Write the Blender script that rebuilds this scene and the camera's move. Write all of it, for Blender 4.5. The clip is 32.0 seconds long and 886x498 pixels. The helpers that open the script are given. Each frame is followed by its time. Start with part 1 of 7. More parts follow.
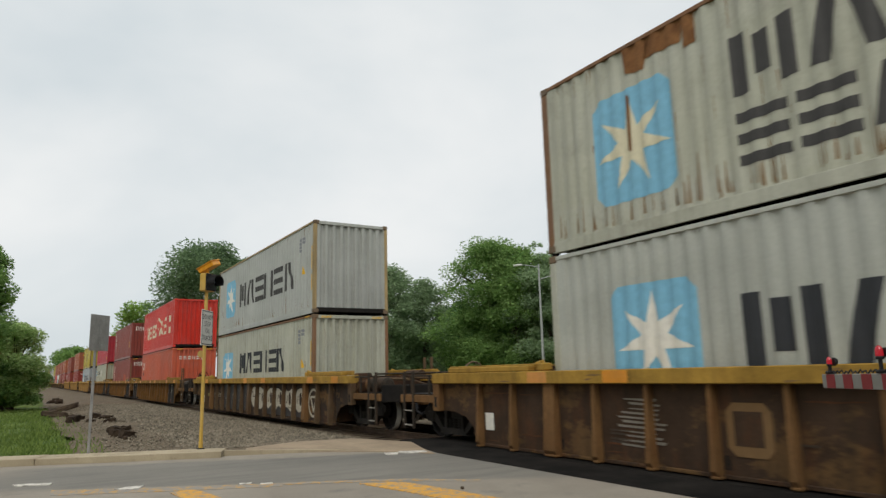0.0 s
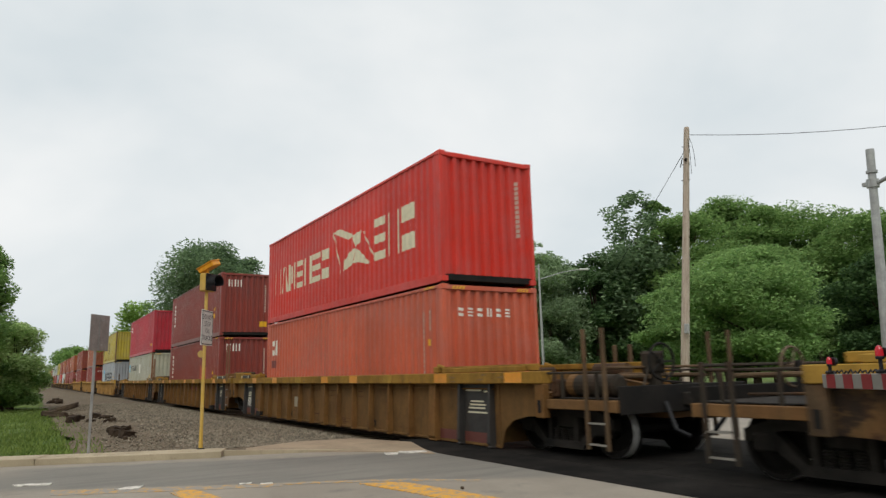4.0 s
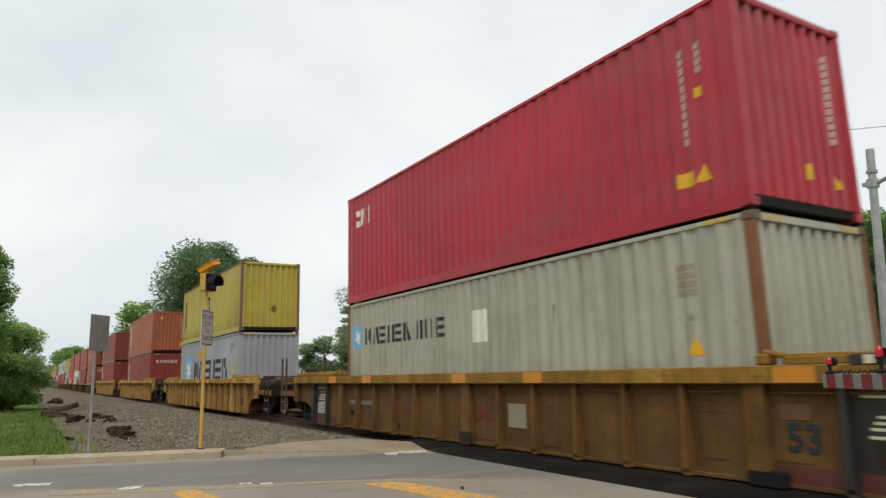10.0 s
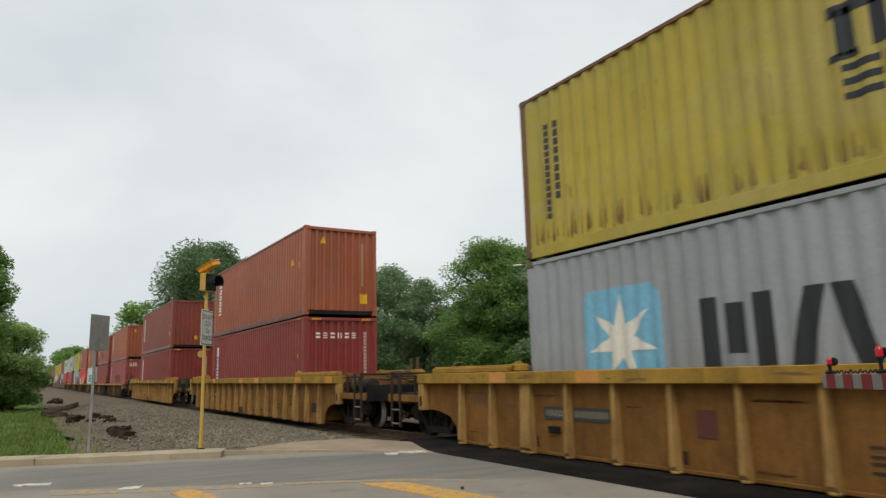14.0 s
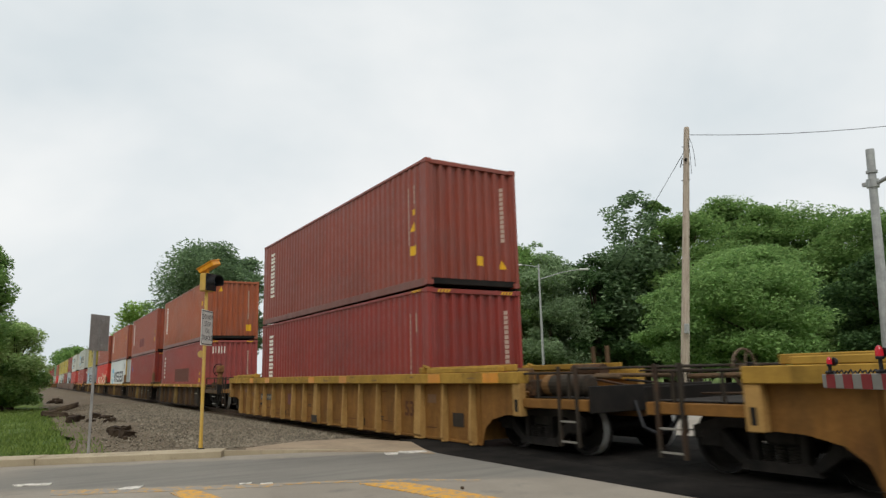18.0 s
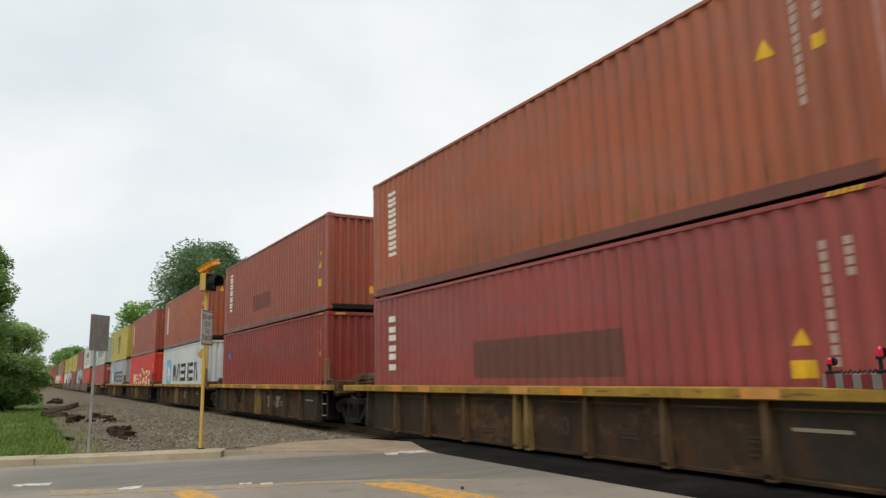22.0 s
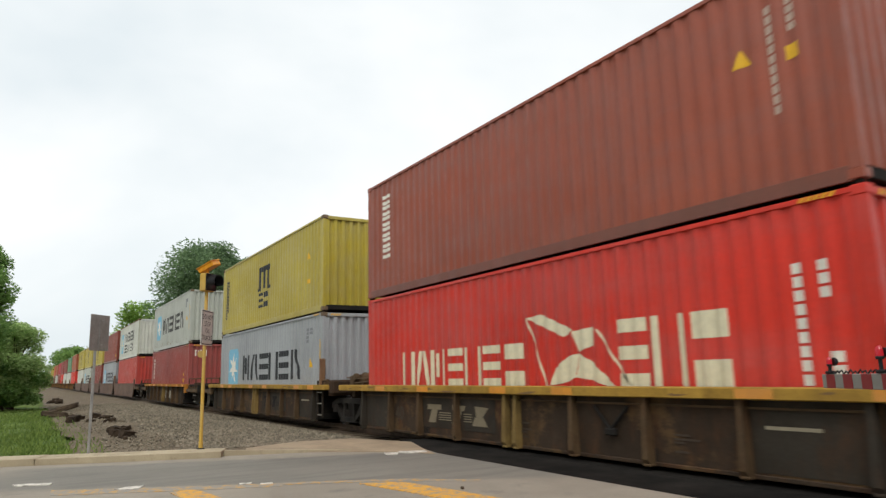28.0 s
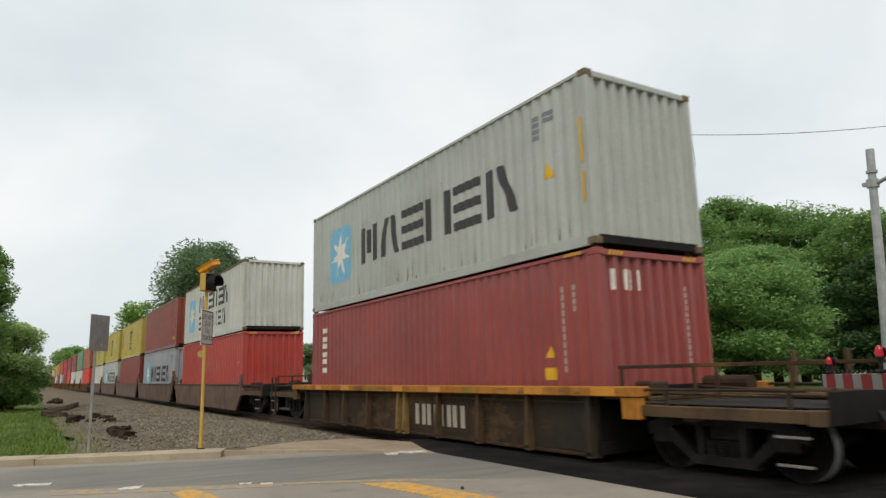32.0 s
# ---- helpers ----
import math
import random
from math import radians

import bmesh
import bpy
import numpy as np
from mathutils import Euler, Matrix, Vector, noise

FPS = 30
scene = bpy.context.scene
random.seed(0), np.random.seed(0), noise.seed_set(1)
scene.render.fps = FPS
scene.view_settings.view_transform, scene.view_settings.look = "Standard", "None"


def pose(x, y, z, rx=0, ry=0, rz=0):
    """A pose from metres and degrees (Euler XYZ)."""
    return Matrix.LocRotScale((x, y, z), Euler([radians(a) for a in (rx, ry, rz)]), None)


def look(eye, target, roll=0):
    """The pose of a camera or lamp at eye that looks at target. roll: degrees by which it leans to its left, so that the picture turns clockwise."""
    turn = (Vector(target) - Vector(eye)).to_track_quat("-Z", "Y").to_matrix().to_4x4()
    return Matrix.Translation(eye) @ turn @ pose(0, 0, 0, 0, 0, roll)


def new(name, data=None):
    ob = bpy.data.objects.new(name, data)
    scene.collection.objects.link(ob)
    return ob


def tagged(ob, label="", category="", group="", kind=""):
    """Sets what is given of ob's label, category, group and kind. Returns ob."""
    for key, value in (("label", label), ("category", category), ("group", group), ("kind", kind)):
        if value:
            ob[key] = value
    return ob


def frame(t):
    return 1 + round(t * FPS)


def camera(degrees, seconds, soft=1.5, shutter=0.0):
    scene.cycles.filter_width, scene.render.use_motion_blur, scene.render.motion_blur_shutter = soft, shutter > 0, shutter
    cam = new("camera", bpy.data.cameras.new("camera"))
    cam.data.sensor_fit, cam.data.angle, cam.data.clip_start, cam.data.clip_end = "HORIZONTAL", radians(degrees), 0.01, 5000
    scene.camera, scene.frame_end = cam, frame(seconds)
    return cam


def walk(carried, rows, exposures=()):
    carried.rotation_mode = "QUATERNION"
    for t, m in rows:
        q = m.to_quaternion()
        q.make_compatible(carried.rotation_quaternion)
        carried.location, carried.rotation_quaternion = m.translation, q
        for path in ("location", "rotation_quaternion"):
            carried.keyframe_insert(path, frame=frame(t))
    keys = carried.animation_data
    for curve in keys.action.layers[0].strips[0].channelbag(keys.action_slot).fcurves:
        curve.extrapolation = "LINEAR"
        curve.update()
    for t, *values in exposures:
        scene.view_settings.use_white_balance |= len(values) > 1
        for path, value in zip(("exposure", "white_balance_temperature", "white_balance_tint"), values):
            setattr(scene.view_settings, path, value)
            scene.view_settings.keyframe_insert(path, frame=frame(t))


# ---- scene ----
# World: x along the track (the train runs towards +x), y across it, z = 0 at the rail head. Camera on a tripod at x = y = 0.
import itertools

cam = camera(66.5, 32.0, soft=1.4, shutter=0.25)
YAW, PITCH = radians(58.50), radians(10.38)
EYE = Vector((0.0, 0.0, 1.35))
AIM = EYE + 50 * Vector((-math.sin(YAW) * math.cos(PITCH), math.cos(YAW) * math.cos(PITCH), math.sin(PITCH)))
walk(cam, [(0, look(EYE, AIM, -1.43)), (32, look(EYE, AIM, -1.43))],
     exposures=[(0, -0.06), (3, -0.04), (6, 0.08), (9, 0.11), (12, -0.03), (14, -0.06), (19, 0.03), (21, 0.05), (23, 0.17), (28, 0.24), (30, 0.15), (32, 0.06)])

# ---- light: an overcast sky and a weak, wide sun behind the clouds ----
SUN_ELEV, SUN_ROT = radians(52), radians(128)
world = bpy.data.worlds.new("sky")
scene.world = world
world.use_nodes = True
wn, wl = world.node_tree.nodes, world.node_tree.links
wn.clear()
w_sky = wn.new("ShaderNodeTexSky")
w_sky.sky_type, w_sky.sun_disc, w_sky.sun_elevation, w_sky.sun_rotation = "NISHITA", False, SUN_ELEV, SUN_ROT
w_sky.dust_density = 3.0
w_scale = wn.new("ShaderNodeMix")
w_scale.data_type, w_scale.blend_type = "RGBA", "MULTIPLY"
w_scale.inputs["Factor"].default_value = 1.0
w_scale.inputs["B"].default_value = (0.10, 0.10, 0.10, 1)
wl.new(w_sky.outputs["Color"], w_scale.inputs["A"])
w_co = wn.new("ShaderNodeTexCoord")
w_map = wn.new("ShaderNodeMapping")
w_map.inputs["Scale"].default_value = (1.0, 1.0, 1.7)
w_map.inputs["Rotation"].default_value = (0.2, 0.1, 0.6)
wl.new(w_co.outputs["Generated"], w_map.inputs["Vector"])
w_noise = wn.new("ShaderNodeTexNoise")
w_noise.inputs["Scale"].default_value = 1.7
w_noise.inputs["Detail"].default_value = 5.0
w_noise.inputs["Roughness"].default_value = 0.5
w_noise.inputs["Distortion"].default_value = 0.25
wl.new(w_map.outputs["Vector"], w_noise.inputs["Vector"])
w_ramp = wn.new("ShaderNodeValToRGB")
w_ramp.color_ramp.elements[0].position, w_ramp.color_ramp.elements[0].color = 0.36, (0.72, 0.78, 0.805, 1)
w_ramp.color_ramp.elements[1].position, w_ramp.color_ramp.elements[1].color = 0.62, (0.93, 0.945, 0.94, 1)
wl.new(w_noise.outputs["Fac"], w_ramp.inputs["Fac"])
w_mix = wn.new("ShaderNodeMix")
w_mix.data_type = "RGBA"
w_mix.inputs["Factor"].default_value = 0.94
wl.new(w_scale.outputs["Result"], w_mix.inputs["A"])
wl.new(w_ramp.outputs["Color"], w_mix.inputs["B"])
w_bg = wn.new("ShaderNodeBackground")
w_bg.inputs["Strength"].default_value = 1.0
wl.new(w_mix.outputs["Result"], w_bg.inputs["Color"])
w_out = wn.new("ShaderNodeOutputWorld")
wl.new(w_bg.outputs["Background"], w_out.inputs["Surface"])

sun = new("sun", bpy.data.lights.new("sun", "SUN"))
sun.data.energy, sun.data.angle, sun.data.color = 1.5, radians(30), (1.0, 0.97, 0.92)
SUN_FROM = Vector((math.sin(SUN_ROT) * math.cos(SUN_ELEV), math.cos(SUN_ROT) * math.cos(SUN_ELEV), math.sin(SUN_ELEV)))
sun.matrix_world = look(SUN_FROM * 60, (0, 0, 0))


# ---- materials ----
def lin(r, g, b):
    """Linear colour from a colour given in 0..255."""
    f = lambda c: (c / 255 / 12.92) if c / 255 < 0.04045 else ((c / 255 + 0.055) / 1.055) ** 2.4
    return (f(r), f(g), f(b), 1.0)


def shade(c, k):
    return (min(c[0] * k, 0.9), min(c[1] * k, 0.9), min(c[2] * k, 0.9), 1.0)


class Mat:
    """A node material with one principled shader, and short ways to feed it."""

    def __init__(self, name, rough=0.6, metal=0.0, spec=0.4):
        self.m = bpy.data.materials.new(name)
        self.m.use_nodes = True
        self.n, self.l = self.m.node_tree.nodes, self.m.node_tree.links
        self.b = self.n["Principled BSDF"]
        self.b.inputs["Roughness"].default_value = rough
        self.b.inputs["Metallic"].default_value = metal
        self.b.inputs["Specular IOR Level"].default_value = spec
        self.co = self.n.new("ShaderNodeTexCoord").outputs["Object"]
        self.rnd = self.n.new("ShaderNodeObjectInfo").outputs["Random"]

    def world_co(self):
        self.co = self.n.new("ShaderNodeNewGeometry").outputs["Position"]
        return self

    def noise(self, scale, detail=4.0, rough=0.55, stretch=None, shift=True):
        co = self.co
        if stretch:
            mp = self.n.new("ShaderNodeMapping")
            mp.inputs["Scale"].default_value = stretch
            self.l.new(co, mp.inputs["Vector"])
            co = mp.outputs["Vector"]
        t = self.n.new("ShaderNodeTexNoise")
        if shift:
            t.noise_dimensions = "4D"
            mul = self.math("MULTIPLY", self.rnd, 40.0)
            self.l.new(mul, t.inputs["W"])
        t.inputs["Scale"].default_value, t.inputs["Detail"].default_value, t.inputs["Roughness"].default_value = scale, detail, rough
        self.l.new(co, t.inputs["Vector"])
        return t.outputs["Fac"]

    def math(self, op, a, b=0.0):
        t = self.n.new("ShaderNodeMath")
        t.operation = op
        for i, v in enumerate((a, b)):
            if hasattr(v, "is_output"):
                self.l.new(v, t.inputs[i])
            else:
                t.inputs[i].default_value = v
        return t.outputs[0]

    def ramp(self, fac, lo, hi, c0=(0, 0, 0, 1), c1=(1, 1, 1, 1)):
        r = self.n.new("ShaderNodeValToRGB")
        r.color_ramp.elements[0].position, r.color_ramp.elements[0].color = lo, c0
        r.color_ramp.elements[1].position, r.color_ramp.elements[1].color = hi, c1
        self.l.new(fac, r.inputs["Fac"])
        return r.outputs["Color"]

    def mix(self, fac, a, b, blend="MIX"):
        t = self.n.new("ShaderNodeMix")
        t.data_type, t.blend_type = "RGBA", blend
        for key, v in (("Factor", fac), ("A", a), ("B", b)):
            if hasattr(v, "is_output"):
                self.l.new(v, t.inputs[key])
            else:
                t.inputs[key].default_value = v
        return t.outputs["Result"]

    def colour(self, c):
        if hasattr(c, "is_output"):
            self.l.new(c, self.b.inputs["Base Color"])
        else:
            self.b.inputs["Base Color"].default_value = c
        return self

    def bump(self, fac, strength=0.3, dist=0.01):
        t = self.n.new("ShaderNodeBump")
        t.inputs["Strength"].default_value, t.inputs["Distance"].default_value = strength, dist
        self.l.new(fac, t.inputs["Height"])
        self.l.new(t.outputs["Normal"], self.b.inputs["Normal"])
        return self

    def sep_z(self):
        s = self.n.new("ShaderNodeSeparateXYZ")
        self.l.new(self.co, s.inputs[0])
        return s.outputs["Z"]


RUST, DIRT = lin(96, 52, 28), lin(70, 60, 48)


def paint(name, c, rust=0.12, dirt=0.25, rough=0.45, spec=0.42):
    """Weathered steel paint: faded patches, vertical run-off streaks, dust, scrapes and rust spots."""
    m = Mat(name, rough, 0.0, spec)
    fade = m.ramp(m.noise(0.45, 4, 0.6), 0.3, 0.72, shade(c, 0.80), shade(c, 1.12))
    chalk = tuple(0.6 * v + 0.4 * (0.25 * c[0] + 0.55 * c[1] + 0.2 * c[2]) * 1.25 for v in c[:3]) + (1,)
    col = m.mix(m.math("MULTIPLY", m.ramp(m.noise(1.1, 5, 0.65, (0.25, 1, 1)), 0.45, 0.75), 0.55), fade, chalk)
    streak = m.math("MULTIPLY", m.ramp(m.noise(5.0, 6, 0.7, (1, 1, 0.05)), 0.46, 0.74), dirt)
    col = m.mix(streak, col, DIRT)
    blotch = m.math("MULTIPLY", m.ramp(m.noise(1.7, 7, 0.7), 0.52, 0.72), dirt * 0.7)
    col = m.mix(blotch, col, DIRT)
    fine = m.ramp(m.noise(24, 3, 0.6), 0.3, 0.8, (0.88, 0.88, 0.88, 1), (1.06, 1.06, 1.06, 1))
    col = m.mix(0.9, col, fine, "MULTIPLY")
    runs = m.math("MULTIPLY", m.ramp(m.noise(3.4, 8, 0.74, (1, 1, 0.16)), 0.72 - 0.24 * rust, 0.80 - 0.20 * rust), min(0.9, rust * 3.5))
    col = m.mix(runs, col, RUST)
    chips = m.math("MULTIPLY", m.ramp(m.noise(11, 6, 0.7, (1, 1, 0.6)), 0.73 - 0.08 * rust, 0.77 - 0.08 * rust), min(0.9, 0.2 + rust * 2))
    col = m.mix(chips, col, shade(RUST, 0.6))
    m.colour(col).bump(m.noise(7, 4), 0.10, 0.012)
    rr = m.ramp(m.noise(4, 4), 0.3, 0.8, (rough - 0.1,) * 3 + (1,), (rough + 0.2,) * 3 + (1,))
    m.l.new(rr, m.b.inputs["Roughness"])
    return m.m


def wagon_paint(name, c, grime=0.6, rust=0.4, bare=0.0):
    """Old wagon paint: mottled, with soot blotches, rust bloom and dirty run-off."""
    m = Mat(name, 0.78, 0.0, 0.15)
    c = shade(c, 0.80)
    col = m.ramp(m.noise(1.3, 7, 0.7), 0.32, 0.68, shade(c, 0.62), shade(c, 1.22))
    if bare:
        old = m.ramp(m.noise(1.0, 7, 0.7, (1, 1, 1.6)), 0.53, 0.59)
        col = m.mix(m.math("MULTIPLY", old, bare), col, lin(122, 92, 56))
    col = m.mix(m.math("MULTIPLY", m.ramp(m.noise(2.3, 8, 0.75, (1, 1, 0.5)), 0.5, 0.66), rust), col, lin(104, 64, 36))
    col = m.mix(m.math("MULTIPLY", m.ramp(m.noise(1.8, 6, 0.7, (1.6, 1, 0.45)), 0.48, 0.70), grime), col, lin(44, 38, 31))
    col = m.mix(m.math("MULTIPLY", m.ramp(m.noise(7.0, 6, 0.7, (1, 1, 0.06)), 0.5, 0.72), grime * 0.7), col, lin(58, 48, 38))
    col = m.mix(m.math("MULTIPLY", m.ramp(m.noise(14, 6, 0.7), 0.66, 0.72), 0.6), col, shade(c, 1.5))
    col = m.mix(0.9, col, m.ramp(m.noise(30, 3), 0.3, 0.8, (0.82, 0.82, 0.82, 1), (1.08, 1.08, 1.08, 1)), "MULTIPLY")
    m.colour(col).bump(m.noise(9, 5), 0.2, 0.012)
    return m.m


def steel(name, c, c2, scale=3.0, rough=0.75, metal=0.2, bumpy=0.3, spec=0.2):
    m = Mat(name, rough, metal, spec)
    col = m.mix(m.ramp(m.noise(scale, 6, 0.65), 0.35, 0.7), c, c2)
    col = m.mix(0.7, col, m.ramp(m.noise(scale * 9, 3), 0.25, 0.8, (0.8, 0.8, 0.8, 1), (1.1, 1.1, 1.1, 1)), "MULTIPLY")
    m.colour(col).bump(m.noise(scale * 12, 4), bumpy, 0.006)
    return m.m


M_GREY = paint("grey_paint", lin(177, 179, 169), 0.10, 0.16)
M_GREY_DULL = paint("dull_grey_paint", lin(172, 174, 167), 0.10, 0.16)
M_GREY_OLD = paint("old_grey_paint", lin(178, 178, 160), 0.36, 0.40)
M_LIGHT = paint("pale_blue_grey_paint", lin(156, 159, 162), 0.03, 0.08)
M_WHITE = paint("white_paint", lin(200, 199, 188), 0.18, 0.30)
M_CREAM = paint("stained_cream_paint", lin(172, 170, 150), 0.24, 0.34)
M_RED = paint("bright_red_paint", lin(206, 46, 28), 0.06, 0.16)
M_RED_FADED = paint("faded_red_paint", lin(182, 66, 56), 0.08, 0.18)
M_RED_DEEP = paint("crimson_paint", lin(178, 38, 52), 0.05, 0.18)
M_SALMON = paint("faded_orange_red_paint", lin(198, 92, 62), 0.16, 0.30)
M_MAROON = paint("maroon_paint", lin(134, 57, 46), 0.05, 0.20)
M_MAROON_RED = paint("dark_red_paint", lin(139, 51, 42), 0.06, 0.20)
M_ROSE = paint("faded_crimson_paint", lin(154, 72, 66), 0.06, 0.18)
M_WHITE_CLEAN = paint("cool_white_paint", lin(204, 208, 205), 0.07, 0.14)
M_BROWN = paint("red_brown_paint", lin(138, 64, 48), 0.06, 0.22)
M_BROWN_LIGHT = paint("faded_red_brown_paint", lin(150, 74, 52), 0.06, 0.16)
M_ORANGE = paint("orange_brown_paint", lin(162, 86, 53), 0.18, 0.24)
M_YELLOW = paint("yellow_paint", lin(178, 158, 54), 0.15, 0.18)
M_YELLOW_NEW = paint("lemon_yellow_paint", lin(176, 158, 56), 0.06, 0.15)
M_GREEN = paint("green_paint", lin(96, 140, 104), 0.06, 0.2)
M_CAR_YELLOW = wagon_paint("wagon_yellow_paint", lin(150, 106, 54), 0.40, 0.38)
M_CAR_OCHRE = wagon_paint("wagon_ochre_paint", lin(124, 92, 54), 0.34, 0.34)
M_CAR_BROWN = wagon_paint("wagon_grimy_brown_paint", lin(80, 62, 48), 0.6, 0.5, 0.55)
M_CAR_SOOT = wagon_paint("wagon_sooty_brown_paint", lin(74, 60, 48), 0.7, 0.45, 0.4)
M_CAR_DARK = wagon_paint("wagon_blackened_brown_paint", lin(62, 51, 43), 0.7, 0.45, 0.75)
M_POST_SOOT = wagon_paint("sooty_post_paint", lin(98, 78, 56), 0.5, 0.4)
M_POST_PAIR = wagon_paint("dusty_straw_post_paint", lin(150, 124, 74), 0.4, 0.3)
M_CAR_RUSTY = wagon_paint("wagon_dusty_rust_paint", lin(128, 106, 94), 0.4, 0.45, 0.2)
M_CHORD = wagon_paint("chord_yellow_paint", lin(190, 150, 68), 0.32, 0.28)
M_CHORD_OLD = wagon_paint("old_chord_paint", lin(166, 126, 54), 0.38, 0.32)
M_POST_TAN = wagon_paint("worn_tan_post_paint", lin(132, 98, 62), 0.35, 0.4)
M_POST_DULL = wagon_paint("dull_brown_post_paint", lin(108, 88, 66), 0.4, 0.4)
M_POST_YELLOW = wagon_paint("worn_yellow_post_paint", lin(188, 148, 88), 0.26, 0.28)
M_POST_OCHRE = wagon_paint("worn_ochre_post_paint", lin(130, 94, 52), 0.42, 0.4)
M_REFLECT = paint("reflector_amber_sheeting", lin(214, 140, 34), 0.04, 0.25, 0.5)
M_CHORD_NEW = wagon_paint("orange_chord_paint", lin(206, 136, 58), 0.36, 0.35)
# black grime on running gear; also painted shade on the short wagons' bulkheads
M_GRIME_SHADE = steel("black_grime_and_shade", lin(24, 23, 22), lin(42, 38, 34), 2.5, 0.85, 0.0)
M_TRUCK = steel("grimy_cast_steel", lin(29, 27, 25), lin(58, 53, 48), 2.0, 0.88, 0.0)
M_WHEEL = steel("rolled_wheel_steel", lin(20, 19, 18), lin(38, 33, 28), 3.0, 0.75, 0.1)
M_TREAD = steel("polished_tread_steel", lin(206, 205, 202), lin(228, 227, 222), 3.0, 0.42, 0.55, 0.05)
M_RUNG = steel("worn_bright_rung_steel", lin(128, 124, 116), lin(166, 160, 150), 5.0, 0.6, 0.3, 0.1)
M_WORN = paint("worn_rail_paint", lin(112, 92, 70), 0.5, 0.5, 0.7)
M_POST_RUST = paint("rusty_post_paint", lin(128, 92, 62), 0.6, 0.6, 0.7)
# duller brown for the bottom rails of red and brown upper containers
M_UNDER = paint("grimy_bottom_rail_paint", lin(120, 68, 54), 0.2, 0.3)
M_POST_BLEED = paint("rust_bled_post_paint", lin(170, 146, 100), 0.6, 0.5, 0.7)
M_POST_ORANGE = paint("rust_eaten_post_paint", lin(136, 88, 50), 0.6, 0.6, 0.7)
M_POST_STRAW = paint("straw_yellow_post_paint", lin(184, 152, 78), 0.3, 0.3)
# dark crossing timber; the train's shade is put into the colour as well
M_PIT = steel("shade_dark_crossing_timber", lin(24, 23, 22), lin(46, 43, 40), 1.5, 0.9, 0.0, 0.3, 0.06)
M_GRIMEPANEL = wagon_paint("grimy_dark_panel_paint", lin(66, 60, 52), 0.5, 0.3)
M_SCAR = steel("scraped_rust_streak", lin(74, 50, 34), lin(110, 70, 44), 6, 0.9, 0.0)
M_RUSTY = steel("flaking_rust", lin(104, 70, 44), lin(146, 104, 66), 6, 0.9, 0.0)
M_BLACKPANEL = paint("black_panel_paint", lin(46, 44, 43), 0.12, 0.4, 0.6)
M_GALV = steel("galvanised_steel", lin(150, 152, 150), lin(178, 180, 176), 4, 0.5, 0.4, 0.1)
M_SIGNBACK = steel("bare_sign_metal", lin(138, 136, 134), lin(164, 162, 158), 5, 0.5, 0.3, 0.05)
M_POLE_YELLOW = paint("pole_yellow_paint", lin(204, 166, 74), 0.05, 0.2, 0.5)
M_BEACON = paint("beacon_orange_paint", lin(240, 160, 30), 0.02, 0.1, 0.45)
M_RUBBERY = steel("black_plastic", lin(22, 22, 24), lin(36, 36, 38), 4, 0.5, 0.0, 0.05)


def plain(name, c, rough=0.6, metal=0.0):
    m = Mat(name, rough, metal)
    m.colour(m.mix(0.8, c, m.ramp(m.noise(11, 5), 0.25, 0.8, (0.78, 0.78, 0.78, 1), (1.08, 1.08, 1.08, 1)), "MULTIPLY"))
    return m.m


M_INK = plain("black_marking_paint", lin(44, 46, 50))
M_RUN = plain("thin_brown_rust_stain", lin(126, 96, 60), 0.9)
M_SPRAY = plain("pale_spray_paint", lin(176, 168, 150), 0.8)
M_SMEAR = plain("grey_smeared_paint", lin(128, 120, 108), 0.8)
M_SPRAY_RED = plain("red_spray_paint", lin(112, 50, 44), 0.8)
M_WORNTAN = plain("worn_through_tan_paint", lin(120, 92, 58), 0.85)
M_STENCIL = plain("worn_stencil_paint", lin(66, 54, 42), 0.85)
M_LIME = plain("lime_spray_paint", lin(116, 108, 58), 0.8)
M_STAIN = plain("brown_stain_paint", lin(112, 82, 54), 0.85)
M_BAND = plain("dull_red_band_paint", lin(98, 52, 44))
M_INK_GREY = plain("dark_grey_marking_paint", lin(62, 60, 58))
M_MARK_WHITE = plain("white_marking_paint", lin(226, 222, 210))
M_MARK_CREAM = plain("cream_marking_paint", lin(214, 206, 176))
M_MARK_DIM = plain("dim_marking_paint", lin(190, 166, 150))
M_MARK_FADED = plain("faded_marking_paint", lin(150, 140, 118))
M_COMPANY = plain("worn_pale_company_paint", lin(128, 116, 94), 0.8)
M_MARK_GREY = plain("grey_data_marking", lin(126, 128, 132))
M_SKYBLUE = plain("light_blue_marking_paint", lin(124, 180, 206))
M_BLUE = plain("blue_marking_paint", lin(60, 120, 190))
M_TAG = plain("yellow_sticker", lin(222, 172, 32))
M_PATCH_MAROON = plain("repaint_patch_maroon", lin(116, 64, 60))
M_PATCH_GREY = plain("repaint_patch_brown_grey", lin(104, 66, 56))
M_PATCH_SALMON = plain("repaint_patch_salmon", lin(176, 88, 66))
M_SIGN_WHITE = plain("sign_white_sheeting", lin(214, 212, 206))
M_STRIPE_RED = plain("gate_red_sheeting", lin(128, 36, 38))
M_STRIPE_WHITE = plain("gate_white_sheeting", lin(130, 128, 122))
m = Mat("red_signal_lens", 0.2)
m.colour(lin(118, 6, 14))
m.b.inputs["Emission Color"].default_value = (1.0, 0.05, 0.08, 1)
m.b.inputs["Emission Strength"].default_value = 0.22
M_LENS = m.m

